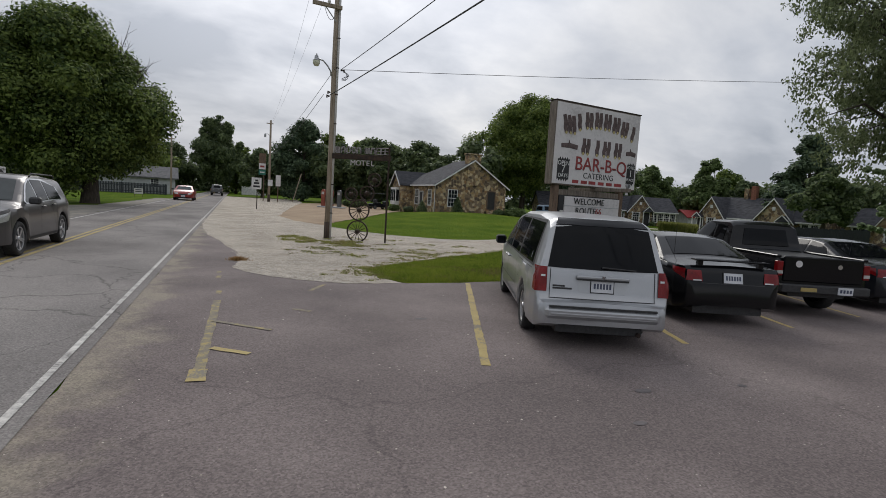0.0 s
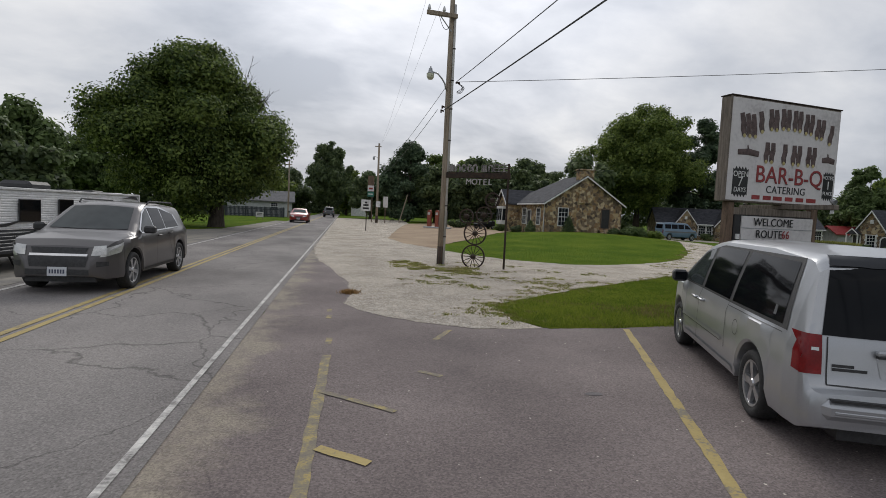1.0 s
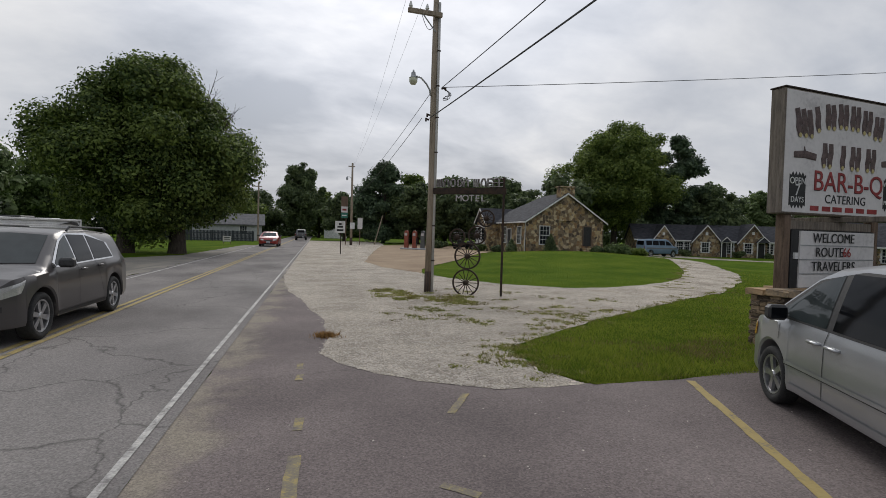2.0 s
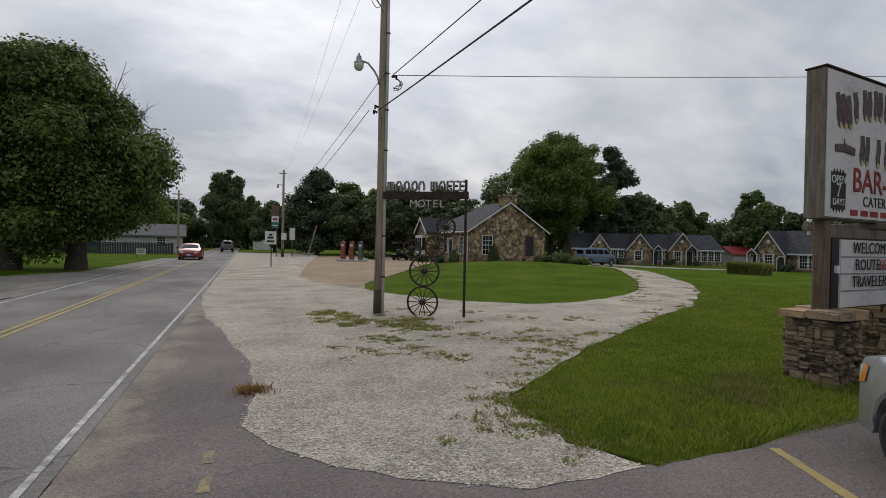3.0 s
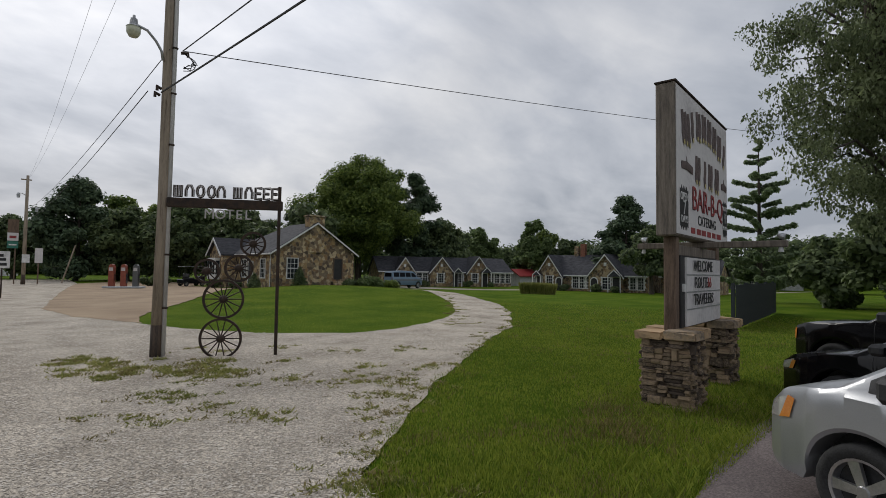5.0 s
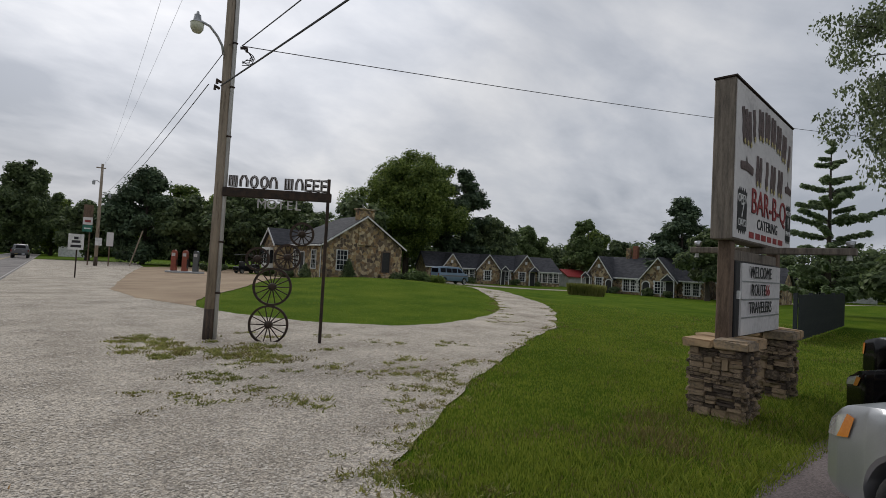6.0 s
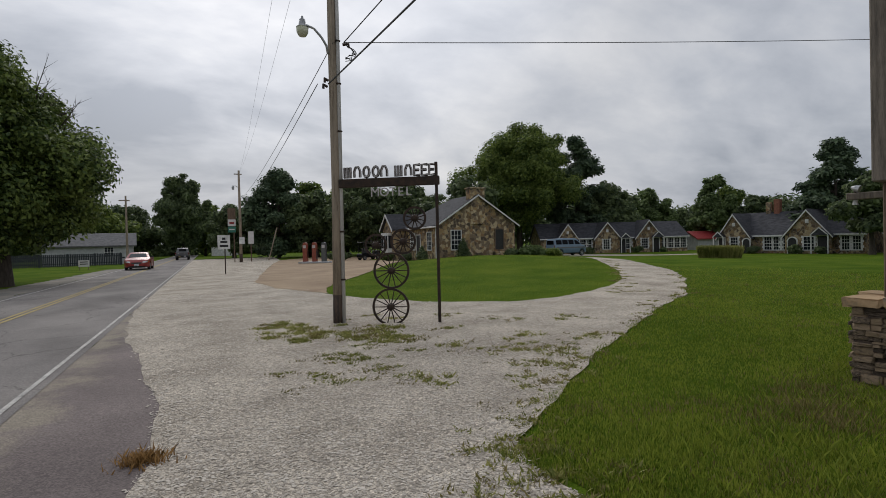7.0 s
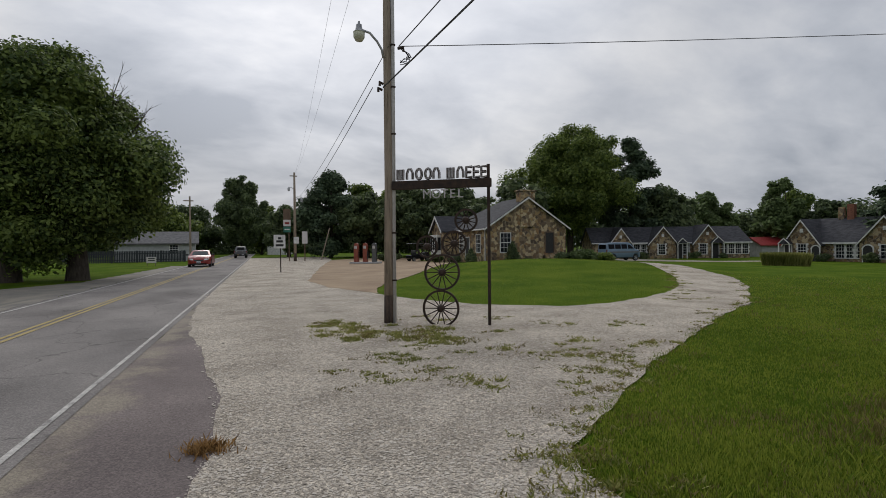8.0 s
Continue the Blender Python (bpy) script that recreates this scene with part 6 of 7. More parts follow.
for y0, y1, z in ((0.52, 0.69, 0.815), (0.42, 0.69, 0.785)):
    mv.patch("lettering_bar", [(y0, z - 0.012), (y1, z - 0.012)], [(y0, z + 0.012), (y1, z + 0.012)], "B", M["plastic"], 4, 1, 0.005)
for ln in ([(0.50, 0.32), (0.50, 1.04)], [(-0.66, 0.50), (-0.62, 1.04)], [(1.40, 0.80), (1.40, 0.98)]):
    mv.seam(ln)
mv.seam([(-2.05, 0.985), (-0.66, 0.985)], 0.008)
mv.seam([(-0.55, 0.575), (1.22, 0.575)], 0.035, "silver", "moulding", off=0.014)
mv.seam([(-0.55, 0.553), (1.22, 0.553)], 0.012, "plastic", "moulding_edge", off=0.012)
mv.seam([(-1.0, 0.335), (1.14, 0.335)], 0.06, "silver", "sill_moulding", off=0.016)
mv.handle(0.34, 0.90, "silver")
mv.handle(0.66, 0.90, "silver")
mv.mirror(1.30, 1.03, "plastic")
for s in (1,):
    c = [(-0.98 + math.cos(2 * math.pi * i / 16) * 0.085, 0.80 + math.sin(2 * math.pi * i / 16) * 0.085) for i in range(17)]
    for a, b in zip(c, c[1:]):
        mv.patch("fuel_door_gap", [a, b], [(a[0] * 0.92 - 0.0784, a[1] * 0.92 + 0.064), (b[0] * 0.92 - 0.0784, b[1] * 0.92 + 0.064)], "L", M["plastic"], 1, 1, 0.005)
    mv.patch("window_sticker", [(-1.84, 1.10), (-1.78, 1.10)], [(-1.82, 1.19), (-1.77, 1.19)], "L", M["truckgrey"], 3, 3, 0.011)
part("tailpipe", tube([(-2.2, -0.55, 0.24), (-2.5, -0.55, 0.23)], 0.03, 8), M["iron"], mv.t)


def sedan(m, label, body, scale=1.0, spoiler=False, name="sedan", front=False):
    k = scale
    c = Car(name, m, label, "car",
            [(-2.51 * k, 0.48), (-2.49 * k, 0.70), (-2.44 * k, 0.90), (-2.36 * k, 0.985), (-1.72 * k, 1.045), (-1.58 * k, 1.07), (-0.85 * k, 1.37), (-0.35 * k, 1.425), (0.3 * k, 1.415), (0.62 * k, 1.34), (1.35 * k, 0.99), (1.5 * k, 0.95), (2.15 * k, 0.83), (2.40 * k, 0.68), (2.49 * k, 0.52), (2.51 * k, 0.42)],
            [(-2.51 * k, 0.62), (-2.46 * k, 0.76), (-2.25 * k, 0.87), (-1.4 * k, 0.925), (1.3 * k, 0.925), (2.0 * k, 0.88), (2.35 * k, 0.70), (2.51 * k, 0.40)],
            [(-2.51 * k, 0.96), (-1.6 * k, 0.97), (1.4 * k, 0.93), (2.51 * k, 0.8)], body, (1.50 * k, -1.28 * k), 0.325, 0.25, tumble=0.45)
    c.wheels((1.50 * k, -1.28 * k), 0.215, 9)
    c.both("side_window", [(-0.40 * k, 0.99), (0.34 * k, 0.985)], [(-0.40 * k, 1.36), (0.30 * k, 1.355)], M["carglass"], off=0.008)
    c.both("side_window", [(0.40 * k, 0.985), (1.12 * k, 0.975)], [(0.38 * k, 1.345), (0.60 * k, 1.28), (1.08 * k, 1.03)], M["carglass"], off=0.008)
    c.both("side_window", [(-1.22 * k, 1.0), (-0.47 * k, 0.99)], [(-1.0 * k, 1.22), (-0.8 * k, 1.30), (-0.47 * k, 1.355)], M["carglass"], off=0.008)
    c.patch("rear_window", [(-1.52 * k, -0.60), (-1.52 * k, 0.60)], [(-0.86 * k, -0.50), (-0.86 * k, 0.50)], "T", M["carglass"], 14, 8, 0.008, "dark sloping rear window")
    c.patch("windscreen", [(1.30 * k, -0.66), (1.34 * k, 0), (1.30 * k, 0.66)], [(0.66 * k, -0.54), (0.66 * k, 0.54)], "T", M["clearglass"], 14, 8, 0.008)
    for s in (1, -1):
        sd = "L" if s > 0 else "R"
        c.patch("tail_lamp", [(-2.44 * k, 0.76), (-2.20 * k, 0.86)], [(-2.40 * k, 0.92), (-2.12 * k, 0.94)], sd, M["tail"], 8, 5, 0.010, "red tail lamp")
        c.patch("tail_lamp", [(s * 0.50, 0.73), (s * 0.76, 0.74)], [(s * 0.52, 0.90), (s * 0.74, 0.90)], "B", M["tail"], 8, 5, 0.012, "red tail lamp")
        c.patch("reversing_lens", [(s * 0.52, 0.735), (s * 0.66, 0.735)], [(s * 0.52, 0.755), (s * 0.66, 0.755)], "B", M["headlamp"], 6, 2, 0.016)
        c.patch("headlamp", [(s * 0.42, 0.58), (s * 0.66, 0.60)], [(s * 0.44, 0.70), (s * 0.66, 0.72)], "F", M["headlamp"], 8, 5, 0.012, "clear headlamp")
        c.patch("headlamp", [(2.15 * k, 0.64), (2.38 * k, 0.60)], [(2.10 * k, 0.76), (2.34 * k, 0.69)], sd, M["headlamp"], 8, 5, 0.010, "clear headlamp")
        c.patch("indicator", [(2.12 * k, 0.63), (2.20 * k, 0.62)], [(2.06 * k, 0.74), (2.14 * k, 0.745)], sd, M["amber"], 4, 4, 0.012, "amber indicator lens")
    c.patch("grille", [(-0.35, 0.50), (0.35, 0.50)], [(-0.35, 0.62), (0.35, 0.62)], "F", M["plastic"], 8, 3, 0.008)
    c.plate(0.80, "B")
    if front:
        c.plate(0.42, "F")
    c.patch("boot_seam", [(-0.52, 0.70), (0.52, 0.70)], [(-0.52, 0.71), (0.52, 0.71)], "B", M["plastic"], 8, 1, 0.005)
    for ln in ([(0.37 * k, 0.30), (0.37 * k, 0.98)], [(1.10 * k, 0.55), (1.14 * k, 0.95)], [(-0.62 * k, 0.45), (-0.44 * k, 0.98)]):
        c.seam(ln, material="black")
    c.seam([(-0.7 * k, 0.55), (1.05 * k, 0.55)], 0.03, "plastic", "moulding", off=0.010)
    c.handle(0.20 * k, 0.86, "plastic")
    c.handle(-0.55 * k, 0.87, "plastic")
    c.mirror(0.98 * k, 0.97, "plastic", h=0.13)
    if spoiler:
        part("spoiler", box(-2.42 * k, -2.24 * k, -0.62, 0.62, 1.06, 1.085, 0.01), body, c.t)
        for s in (-0.5, 0.5):
            part("spoiler_foot", box(-2.36 * k, -2.28 * k, s - 0.04, s + 0.04, 0.97, 1.06), body, c.t)
    part("antenna", tube([(-1.45 * k, 0.55, 1.05), (-1.5 * k, 0.57, 1.62)], 0.004, 4), M["black"], c.t)
    return c


sedan(pose(7.95, 7.05, 0.014, 0, 0, HEAD) @ Matrix.Scale(0.90, 4), "black sedan with a boot spoiler parked beside the minivan", M["carblack"], 1.0, True)
sedan(pose(12.85, 7.0, 0.014, 0, 0, HEAD + 4) @ Matrix.Scale(0.90, 4), "dark charcoal sedan parked beside the black pickup", M["cardark"], 0.98)
sedan(pose(-0.75, 58.0, 0.02, 0, 0, -94), "small red sedan driving on the road with lamps lit", M["carred"], 0.90, front=True)


def pickup(m, label, body, name="pickup_truck"):
    c = Car(name, m, label, "pickup truck",
            [(-2.56, 0.55), (-2.54, 1.02), (-2.50, 1.10), (-0.80, 1.12), (-0.70, 1.20), (-0.60, 1.66), (-0.45, 1.74), (0.35, 1.74), (0.58, 1.68), (1.18, 1.20), (1.3, 1.14), (2.2, 1.06), (2.45, 0.98), (2.55, 0.7), (2.57, 0.5)],
            [(-2.56, 0.82), (-2.45, 0.86), (-1.5, 0.875), (1.6, 0.875), (2.2, 0.86), (2.45, 0.76), (2.57, 0.6)],
            [(-2.56, 1.08), (1.2, 1.12), (2.57, 1.0)], body, (1.72, -1.48), 0.37, 0.42, tumble=0.22, ends=0.5)
    c.wheels((1.72, -1.48), 0.25, 5, inset=0.12)
    c.patch("bed_floor", [(-2.46, -0.74), (-2.46, 0.74)], [(-0.84, -0.74), (-0.84, 0.74)], "T", M["plastic"], 6, 6, 0.006, "dark bed liner")
    part("bed_rail", box(-2.52, -0.82, 0.78, 0.87, 1.10, 1.15, 0.015), body, c.t)
    part("bed_rail", box(-2.52, -0.82, -0.87, -0.78, 1.10, 1.15, 0.015), body, c.t)
    part("tailgate", box(-2.575, -2.52, -0.76, 0.76, 0.66, 1.14, 0.02), body, c.t)
    bp = part("rear_bumper", box(-2.70, -2.52, -0.84, 0.84, 0.46, 0.62, 0.02), M["plastic"], c.t, "dark step bumper")
    part("number_plate", box(-2.715, -2.70, -0.50, -0.22, 0.47, 0.61), M["plate"], bp)
    for i in range(4):
        part("plate_bar", box(-2.722, -2.715, -0.47 + i * 0.06, -0.435 + i * 0.06, 0.51, 0.57), M["inkblue"], bp)
    part("bumper_sticker", box(-2.712, -2.70, 0.18, 0.48, 0.50, 0.57), M["yellow_line"], bp, "yellow bumper sticker")
    part("badge", tube([(-2.577, -0.3, 0.98), (-2.585, -0.3, 0.98)], 0.045, 12), M["chrome"], c.t)
    part("round_sticker", tube([(-2.577, 0.48, 1.0), (-2.583, 0.48, 1.0)], 0.065, 14), M["signwhite"], c.t)
    c.patch("back_window", [(-0.52, 1.22), (0.52, 1.22)], [(-0.46, 1.58), (0.46, 1.58)], "B", M["carglass"], 10, 6, 0.01)
    c.patch("windscreen", [(1.14, -0.66), (1.14, 0.66)], [(0.62, -0.58), (0.62, 0.58)], "T", M["clearglass"], 10, 6, 0.008)
    c.both("side_window", [(-0.40, 1.16), (0.02, 1.16)], [(-0.40, 1.62), (0.02, 1.62)], M["carglass"], off=0.008)
    c.both("side_window", [(0.10, 1.16), (0.98, 1.16)], [(0.10, 1.63), (0.45, 1.62), (0.95, 1.27)], M["carglass"], off=0.008)
    for s in (1, -1):
        part("tail_lamp", box(-2.575, -2.47, min(s * 0.765, s * 0.885), max(s * 0.765, s * 0.885), 0.76, 1.04, 0.012), M["tail"], c.t, "red tail lamp")
        part("reversing_lens", box(-2.58, -2.5, min(s * 0.77, s * 0.88), max(s * 0.77, s * 0.88), 0.80, 0.86), M["headlamp"], c.t)
        c.patch("headlamp", [(s * 0.48, 0.78), (s * 0.72, 0.78)], [(s * 0.48, 0.94), (s * 0.70, 0.94)], "F", M["headlamp"], 5, 3, 0.012)
        c.patch("indicator", [(2.42, 0.74), (2.50, 0.74)], [(2.40, 0.92), (2.47, 0.92)], "L" if s > 0 else "R", M["amber"], 4, 4, 0.012, "amber indicator lens")
    for ln in ([(0.06, 0.5), (0.06, 1.14)], [(1.12, 0.6), (1.12, 1.12)], [(-0.78, 0.5), (-0.78, 1.1)]):
        c.seam(ln, material="black")
    c.handle(0.2, 1.0, "plastic")
    c.mirror(0.9, 1.14, "plastic")
    return c


pickup(pose(10.50, 7.25, 0.014, 0, 0, HEAD) @ Matrix.Scale(0.90, 4), "black extended-cab pickup truck parked nose-in", M["carblack"])
pickup(pose(3.6, 93.0, 0.02, 0, 0, 86), "grey pickup truck on the road far off", M["truckgrey"])

# the brown-grey crossover on the road
sv = Car("crossover_car", pose(-4.0, 14.3, 0.02, 0, 0, -94) @ Matrix.Scale(0.95, 4), "brown-grey crossover car driving on the road", "car",
         [(-2.38, 0.50), (-2.36, 0.78), (-2.31, 0.98), (-2.22, 1.06), (-1.97, 1.50), (-1.82, 1.60), (-0.7, 1.68), (0.1, 1.67), (0.45, 1.60), (1.25, 1.12), (1.4, 1.08), (2.05, 0.98), (2.26, 0.86), (2.36, 0.62), (2.38, 0.42)],
         [(-2.38, 0.70), (-2.3, 0.84), (-1.9, 0.91), (1.6, 0.92), (2.0, 0.88), (2.25, 0.74), (2.38, 0.50)],
         [(-2.38, 1.06), (-1.8, 1.08), (1.3, 1.03), (2.38, 0.95)], M["cargrey"], (1.43, -1.43), 0.36, 0.28, tumble=0.36)
sv.wheels((1.43, -1.43), 0.235, 6)
sv.both("window_trim", [(-1.48, 1.10), (1.02, 1.06)], [(-1.40, 1.40), (-0.6, 1.60), (0.2, 1.60), (0.5, 1.50), (1.05, 1.10)], M["chrome"], n=30, m=4, off=0.005)
sv.both("side_window", [(-0.50, 1.11), (0.16, 1.095)], [(-0.50, 1.56), (0.16, 1.575)], M["carglass"], off=0.009)
sv.both("side_window", [(0.22, 1.095), (0.92, 1.085)], [(0.22, 1.565), (0.48, 1.46), (0.92, 1.13)], M["clearglass"], off=0.009)
sv.both("side_window", [(-1.44, 1.125), (-0.56, 1.115)], [(-1.30, 1.42), (-0.56, 1.555)], M["carglass"], off=0.009)
sv.patch("windscreen", [(1.20, -0.70), (1.26, 0), (1.20, 0.70)], [(0.50, -0.56), (0.48, 0), (0.50, 0.56)], "T", M["clearglass"], 16, 10, 0.008, "windscreen reflecting pale sky")
sv.patch("grille", [(-0.42, 0.74), (0.42, 0.74)], [(-0.46, 0.84), (0.46, 0.84)], "F", M["plastic"], 8, 3, 0.008)
sv.patch("lower_grille", [(-0.44, 0.50), (0.44, 0.50)], [(-0.48, 0.68), (0.48, 0.68)], "F", M["plastic"], 8, 3, 0.008)
sv.patch("chrome_bar", [(-0.46, 0.69), (0.46, 0.69)], [(-0.46, 0.73), (0.46, 0.73)], "F", M["chrome"], 8, 2, 0.014)
sv.patch("skirt", [(-0.5, 0.36), (0.5, 0.36)], [(-0.5, 0.46), (0.5, 0.46)], "F", M["plastic"], 8, 3, 0.008)
for s in (1, -1):
    sd = "L" if s > 0 else "R"
    sv.patch("headlamp", [(s * 0.52, 0.70), (s * 0.74, 0.72)], [(s * 0.54, 0.86), (s * 0.72, 0.88)], "F", M["headlamp"], 6, 4, 0.012, "clear headlamp")
    sv.patch("headlamp", [(1.98, 0.76), (2.30, 0.68)], [(1.86, 0.94), (2.24, 0.84)], sd, M["headlamp"], 8, 5, 0.010, "clear headlamp")
    sv.patch("fog_lamp", [(s * 0.60, 0.50), (s * 0.76, 0.52)], [(s * 0.60, 0.60), (s * 0.76, 0.60)], "F", M["plastic"], 4, 3, 0.010)
    part("roof_rail", tube([(0.1, s * 0.66, 1.64), (0.0, s * 0.67, 1.71), (-1.5, s * 0.66, 1.69), (-1.6, s * 0.66, 1.63)], 0.018, 6), M["plastic"], sv.t)
sv.plate(0.42, "F")
for ln in ([(0.19, 0.34), (0.19, 1.08)], [(0.98, 0.6), (1.0, 1.05)], [(-0.86, 0.5), (-0.56, 1.1)]):
    sv.seam(ln, material="black")
sv.seam([(-0.95, 0.33), (0.95, 0.33)], 0.06, "plastic", "sill_trim", off=0.01)
sv.handle(0.02, 0.98, "cargrey")
sv.handle(-0.72, 1.0, "cargrey")
sv.mirror(0.88, 1.06, "plastic", h=0.15)

# the faded blue passenger van by the cabins
bv = Car("passenger_van", pose(38.3, 49.7, gz(38.3, 49.7) + 0.02, 0, 0, -8) @ Matrix.Diagonal((0.74, 0.94, 0.94, 1)), "faded blue passenger van parked by the cabins", "van",
         [(-2.7, 0.6), (-2.68, 1.1), (-2.60, 1.75), (-2.5, 1.92), (-1, 2.0), (0.8, 1.98), (1.1, 1.9), (1.75, 1.28), (2.4, 1.12), (2.65, 0.9), (2.7, 0.5)],
         [(-2.7, 0.9), (-2.5, 0.98), (1.6, 0.98), (2.3, 0.93), (2.7, 0.7)], [(-2.7, 1.25), (1.8, 1.22), (2.7, 1.1)], M["carblue"], (1.75, -1.7), 0.36, 0.38, tumble=0.2)
bv.wheels((1.75, -1.7), 0.23, 5, "steel")
for a, b in ((-2.4, -1.5), (-1.4, -0.5), (-0.4, 0.45)):
    bv.both("side_window", [(a, 1.30), (b, 1.30)], [(a, 1.78), (b, 1.78)], M["carglass"], n=6, m=4, off=0.01)
bv.both("side_window", [(0.6, 1.30), (1.45, 1.30)], [(0.6, 1.76), (1.0, 1.72), (1.42, 1.40)], M["carglass"], n=6, m=4, off=0.01)
bv.patch("rear_window", [(-0.7, 1.3), (0.7, 1.3)], [(-0.65, 1.75), (0.65, 1.75)], "B", M["carglass"], 6, 4, 0.01)
bv.patch("windscreen", [(1.7, -0.75), (1.7, 0.75)], [(1.16, -0.68), (1.16, 0.68)], "T", M["clearglass"], 6, 4, 0.01)
bv.seam([(-2.4, 0.95), (2.3, 0.95)], 0.14, "truckgrey", "stripe", off=0.008)
for s in (1, -1):
    bv.patch("tail_lamp", [(s * 0.8, 0.8), (s * 0.92, 0.8)], [(s * 0.8, 1.2), (s * 0.92, 1.2)], "B", M["tail"], 3, 3, 0.012)

# ---- the travel trailer across the road ----
M["corrugated"] = mat("white_ribbed_siding", (0.56, 0.56, 0.56), (0.74, 0.74, 0.73), rough=0.45, scale=1.5, fine=20, bump=0.05)
M["darkside"] = mat("charcoal_lower_siding", (0.018, 0.020, 0.026), (0.045, 0.048, 0.056), rough=0.4, scale=2, fine=20, bump=0.05)
TL, TW, TZ0, TZM, TZ1 = 9.6, 2.45, 0.52, 1.12, 2.20
tr = thing("travel_trailer", pose(-6.45, 24.7, -0.40, 0, 0, -99.5), "white and charcoal travel trailer parked beside the road", "travel trailer")
# local x runs along the side towards the hitch, local y points away from the road
part("shell", box(0.02, TL, -TW, -0.03, TZ0, TZ1, 0.05), M["corrugated"], tr)
rib = bmesh.new()
for i in range(15):
    z = TZM + 0.02 + i * (TZ1 - 0.1 - TZM) / 15
    prism([(0.0, z), (0.014, z + 0.02), (0.014, z + 0.055), (0.0, z + 0.072)], 0.03, TL - 0.02, axis="x", bm=rib)
for v in rib.verts:
    v.co.y -= 0.032
part("ribbed_siding", rib, M["corrugated"], tr, "white ribbed siding")
part("lower_siding", prism([(0.02, TZ0), (TL, TZ0), (TL, TZM - 0.05), (6.2, TZM - 0.12), (4.3, TZM), (2.4, TZM + 0.02), (0.02, TZM + 0.16)], -0.032, 0.0), M["darkside"], tr, "charcoal lower siding")
rib = bmesh.new()
for i in range(7):
    z = TZ0 + 0.03 + i * 0.09
    prism([(0.0, z), (0.012, z + 0.015), (0.012, z + 0.05), (0.0, z + 0.065)], 0.03, TL - 0.02, axis="x", bm=rib)
part("lower_ribs", rib, M["darkside"], tr)
part("rear_cap", box(-0.02, 0.02, -TW, -0.03, TZ0, TZ1 + 0.01, 0.01), M["corrugated"], tr)
part("air_conditioner", box(4.0, 4.95, -1.6, -0.85, TZ1 - 0.01, TZ1 + 0.27, 0.09), M["plastic"], tr, "black roof air conditioner")
part("roof_vent", box(2.2, 2.7, -1.4, -0.9, TZ1 - 0.01, TZ1 + 0.10, 0.03), M["plastic"], tr, "low dark roof vent")
part("corner_trim", box(-0.03, 0.05, -0.05, 0.02, TZ0, TZ1 + 0.02, 0.008), M["white"], tr)
part("roof_trim", box(-0.02, TL, -0.06, 0.022, TZ1 - 0.02, TZ1 + 0.04, 0.008), M["white"], tr, "white roof edge trim")
for x0, x1, z0, z1 in ((3.15, 3.65, 1.52, 1.90), (4.2, 4.85, 1.45, 1.95), (5.7, 6.5, 1.35, 1.92), (7.6, 8.3, 1.4, 1.92)):
    wd = part("window", box(x0 - 0.03, x1 + 0.03, 0.0, 0.028, z0 - 0.03, z1 + 0.03, 0.012), M["black"], tr)
    part("pane", box(x0, x1, 0.024, 0.032, z0, z1), M["carglass"], wd)
part("vent", box(2.62, 2.88, 0.0, 0.03, 1.80, 1.92), M["black"], tr)
part("hatch", box(1.85, 2.3, 0.0, 0.03, 1.12, 1.50, 0.01), M["black"], tr)
for pts in ([(0.12, 2.02), (0.25, 2.14), (0.6, 2.16), (1.3, 2.06), (0.7, 2.08), (0.3, 2.04)], [(0.6, 1.98), (1.2, 1.93), (1.9, 1.74), (1.2, 1.84)], [(0.1, 1.50), (0.5, 1.38), (0.7, 1.2), (0.3, 1.26), (0.1, 1.36)], [(3.9, 1.42), (4.6, 1.28), (6.6, 1.0), (5.2, 1.14)], [(6.0, 1.45), (7.0, 1.3), (8.8, 1.2), (7.0, 1.22)]):
    part("graphic_stripe", prism(pts, 0.014, 0.022), M["black"], tr, "black swoosh graphic")
part("lettering_bar", box(2.95, 4.0, 0.014, 0.022, 1.27, 1.33), M["black"], tr)
part("lettering_bar", box(2.6, 2.9, 0.014, 0.022, 1.36, 1.48), M["truckgrey"], tr)
for x in (1.05, 1.2, 3.9, 2.35):
    part("marker_lamp", box(x, x + 0.07, 0.01, 0.03, 0.86, 0.92), M["amber"] if x > 3 else M["white"], tr)
ac = part("air_conditioner", box(4.0, 5.0, -1.6, -0.7, TZ1, TZ1 + 0.26, 0.09), M["plastic"], tr, "black rooftop air conditioner")
part("roof_vent", box(1.9, 2.6, -0.9, -0.3, TZ1, TZ1 + 0.10, 0.03), M["plastic"], tr)
part("roof_vent", box(0.4, 0.9, -0.9, -0.4, TZ1, TZ1 + 0.06, 0.02), M["white"], tr)
part("chassis", box(0.1, TL + 0.6, -TW + 0.4, -0.35, TZ0 - 0.14, TZ0, 0.01), M["black"], tr)
for x in (2.35, 3.15):
    for y in (-0.18, -TW + 0.18):
        w_ = part("wheel", tube([(0, -0.08, 0), (0, 0.09, 0)], [0.07, 0.05], 10), M["steel"], tr)
        w_.matrix_basis = Matrix.Translation((x, y, 0.36))
        part("tyre", lathe([(0.21, 0.09), (0.30, 0.105), (0.355, 0.08), (0.36, 0.0), (0.355, -0.08), (0.3, -0.1), (0.21, -0.09)]), M["tyre"], w_, smooth=True)
        part("rim", lathe([(0.215, 0.085), (0.19, 0.07), (0.15, 0.05), (0.07, 0.07), (0.01, 0.07)]), M["white"], w_, "white steel rim")
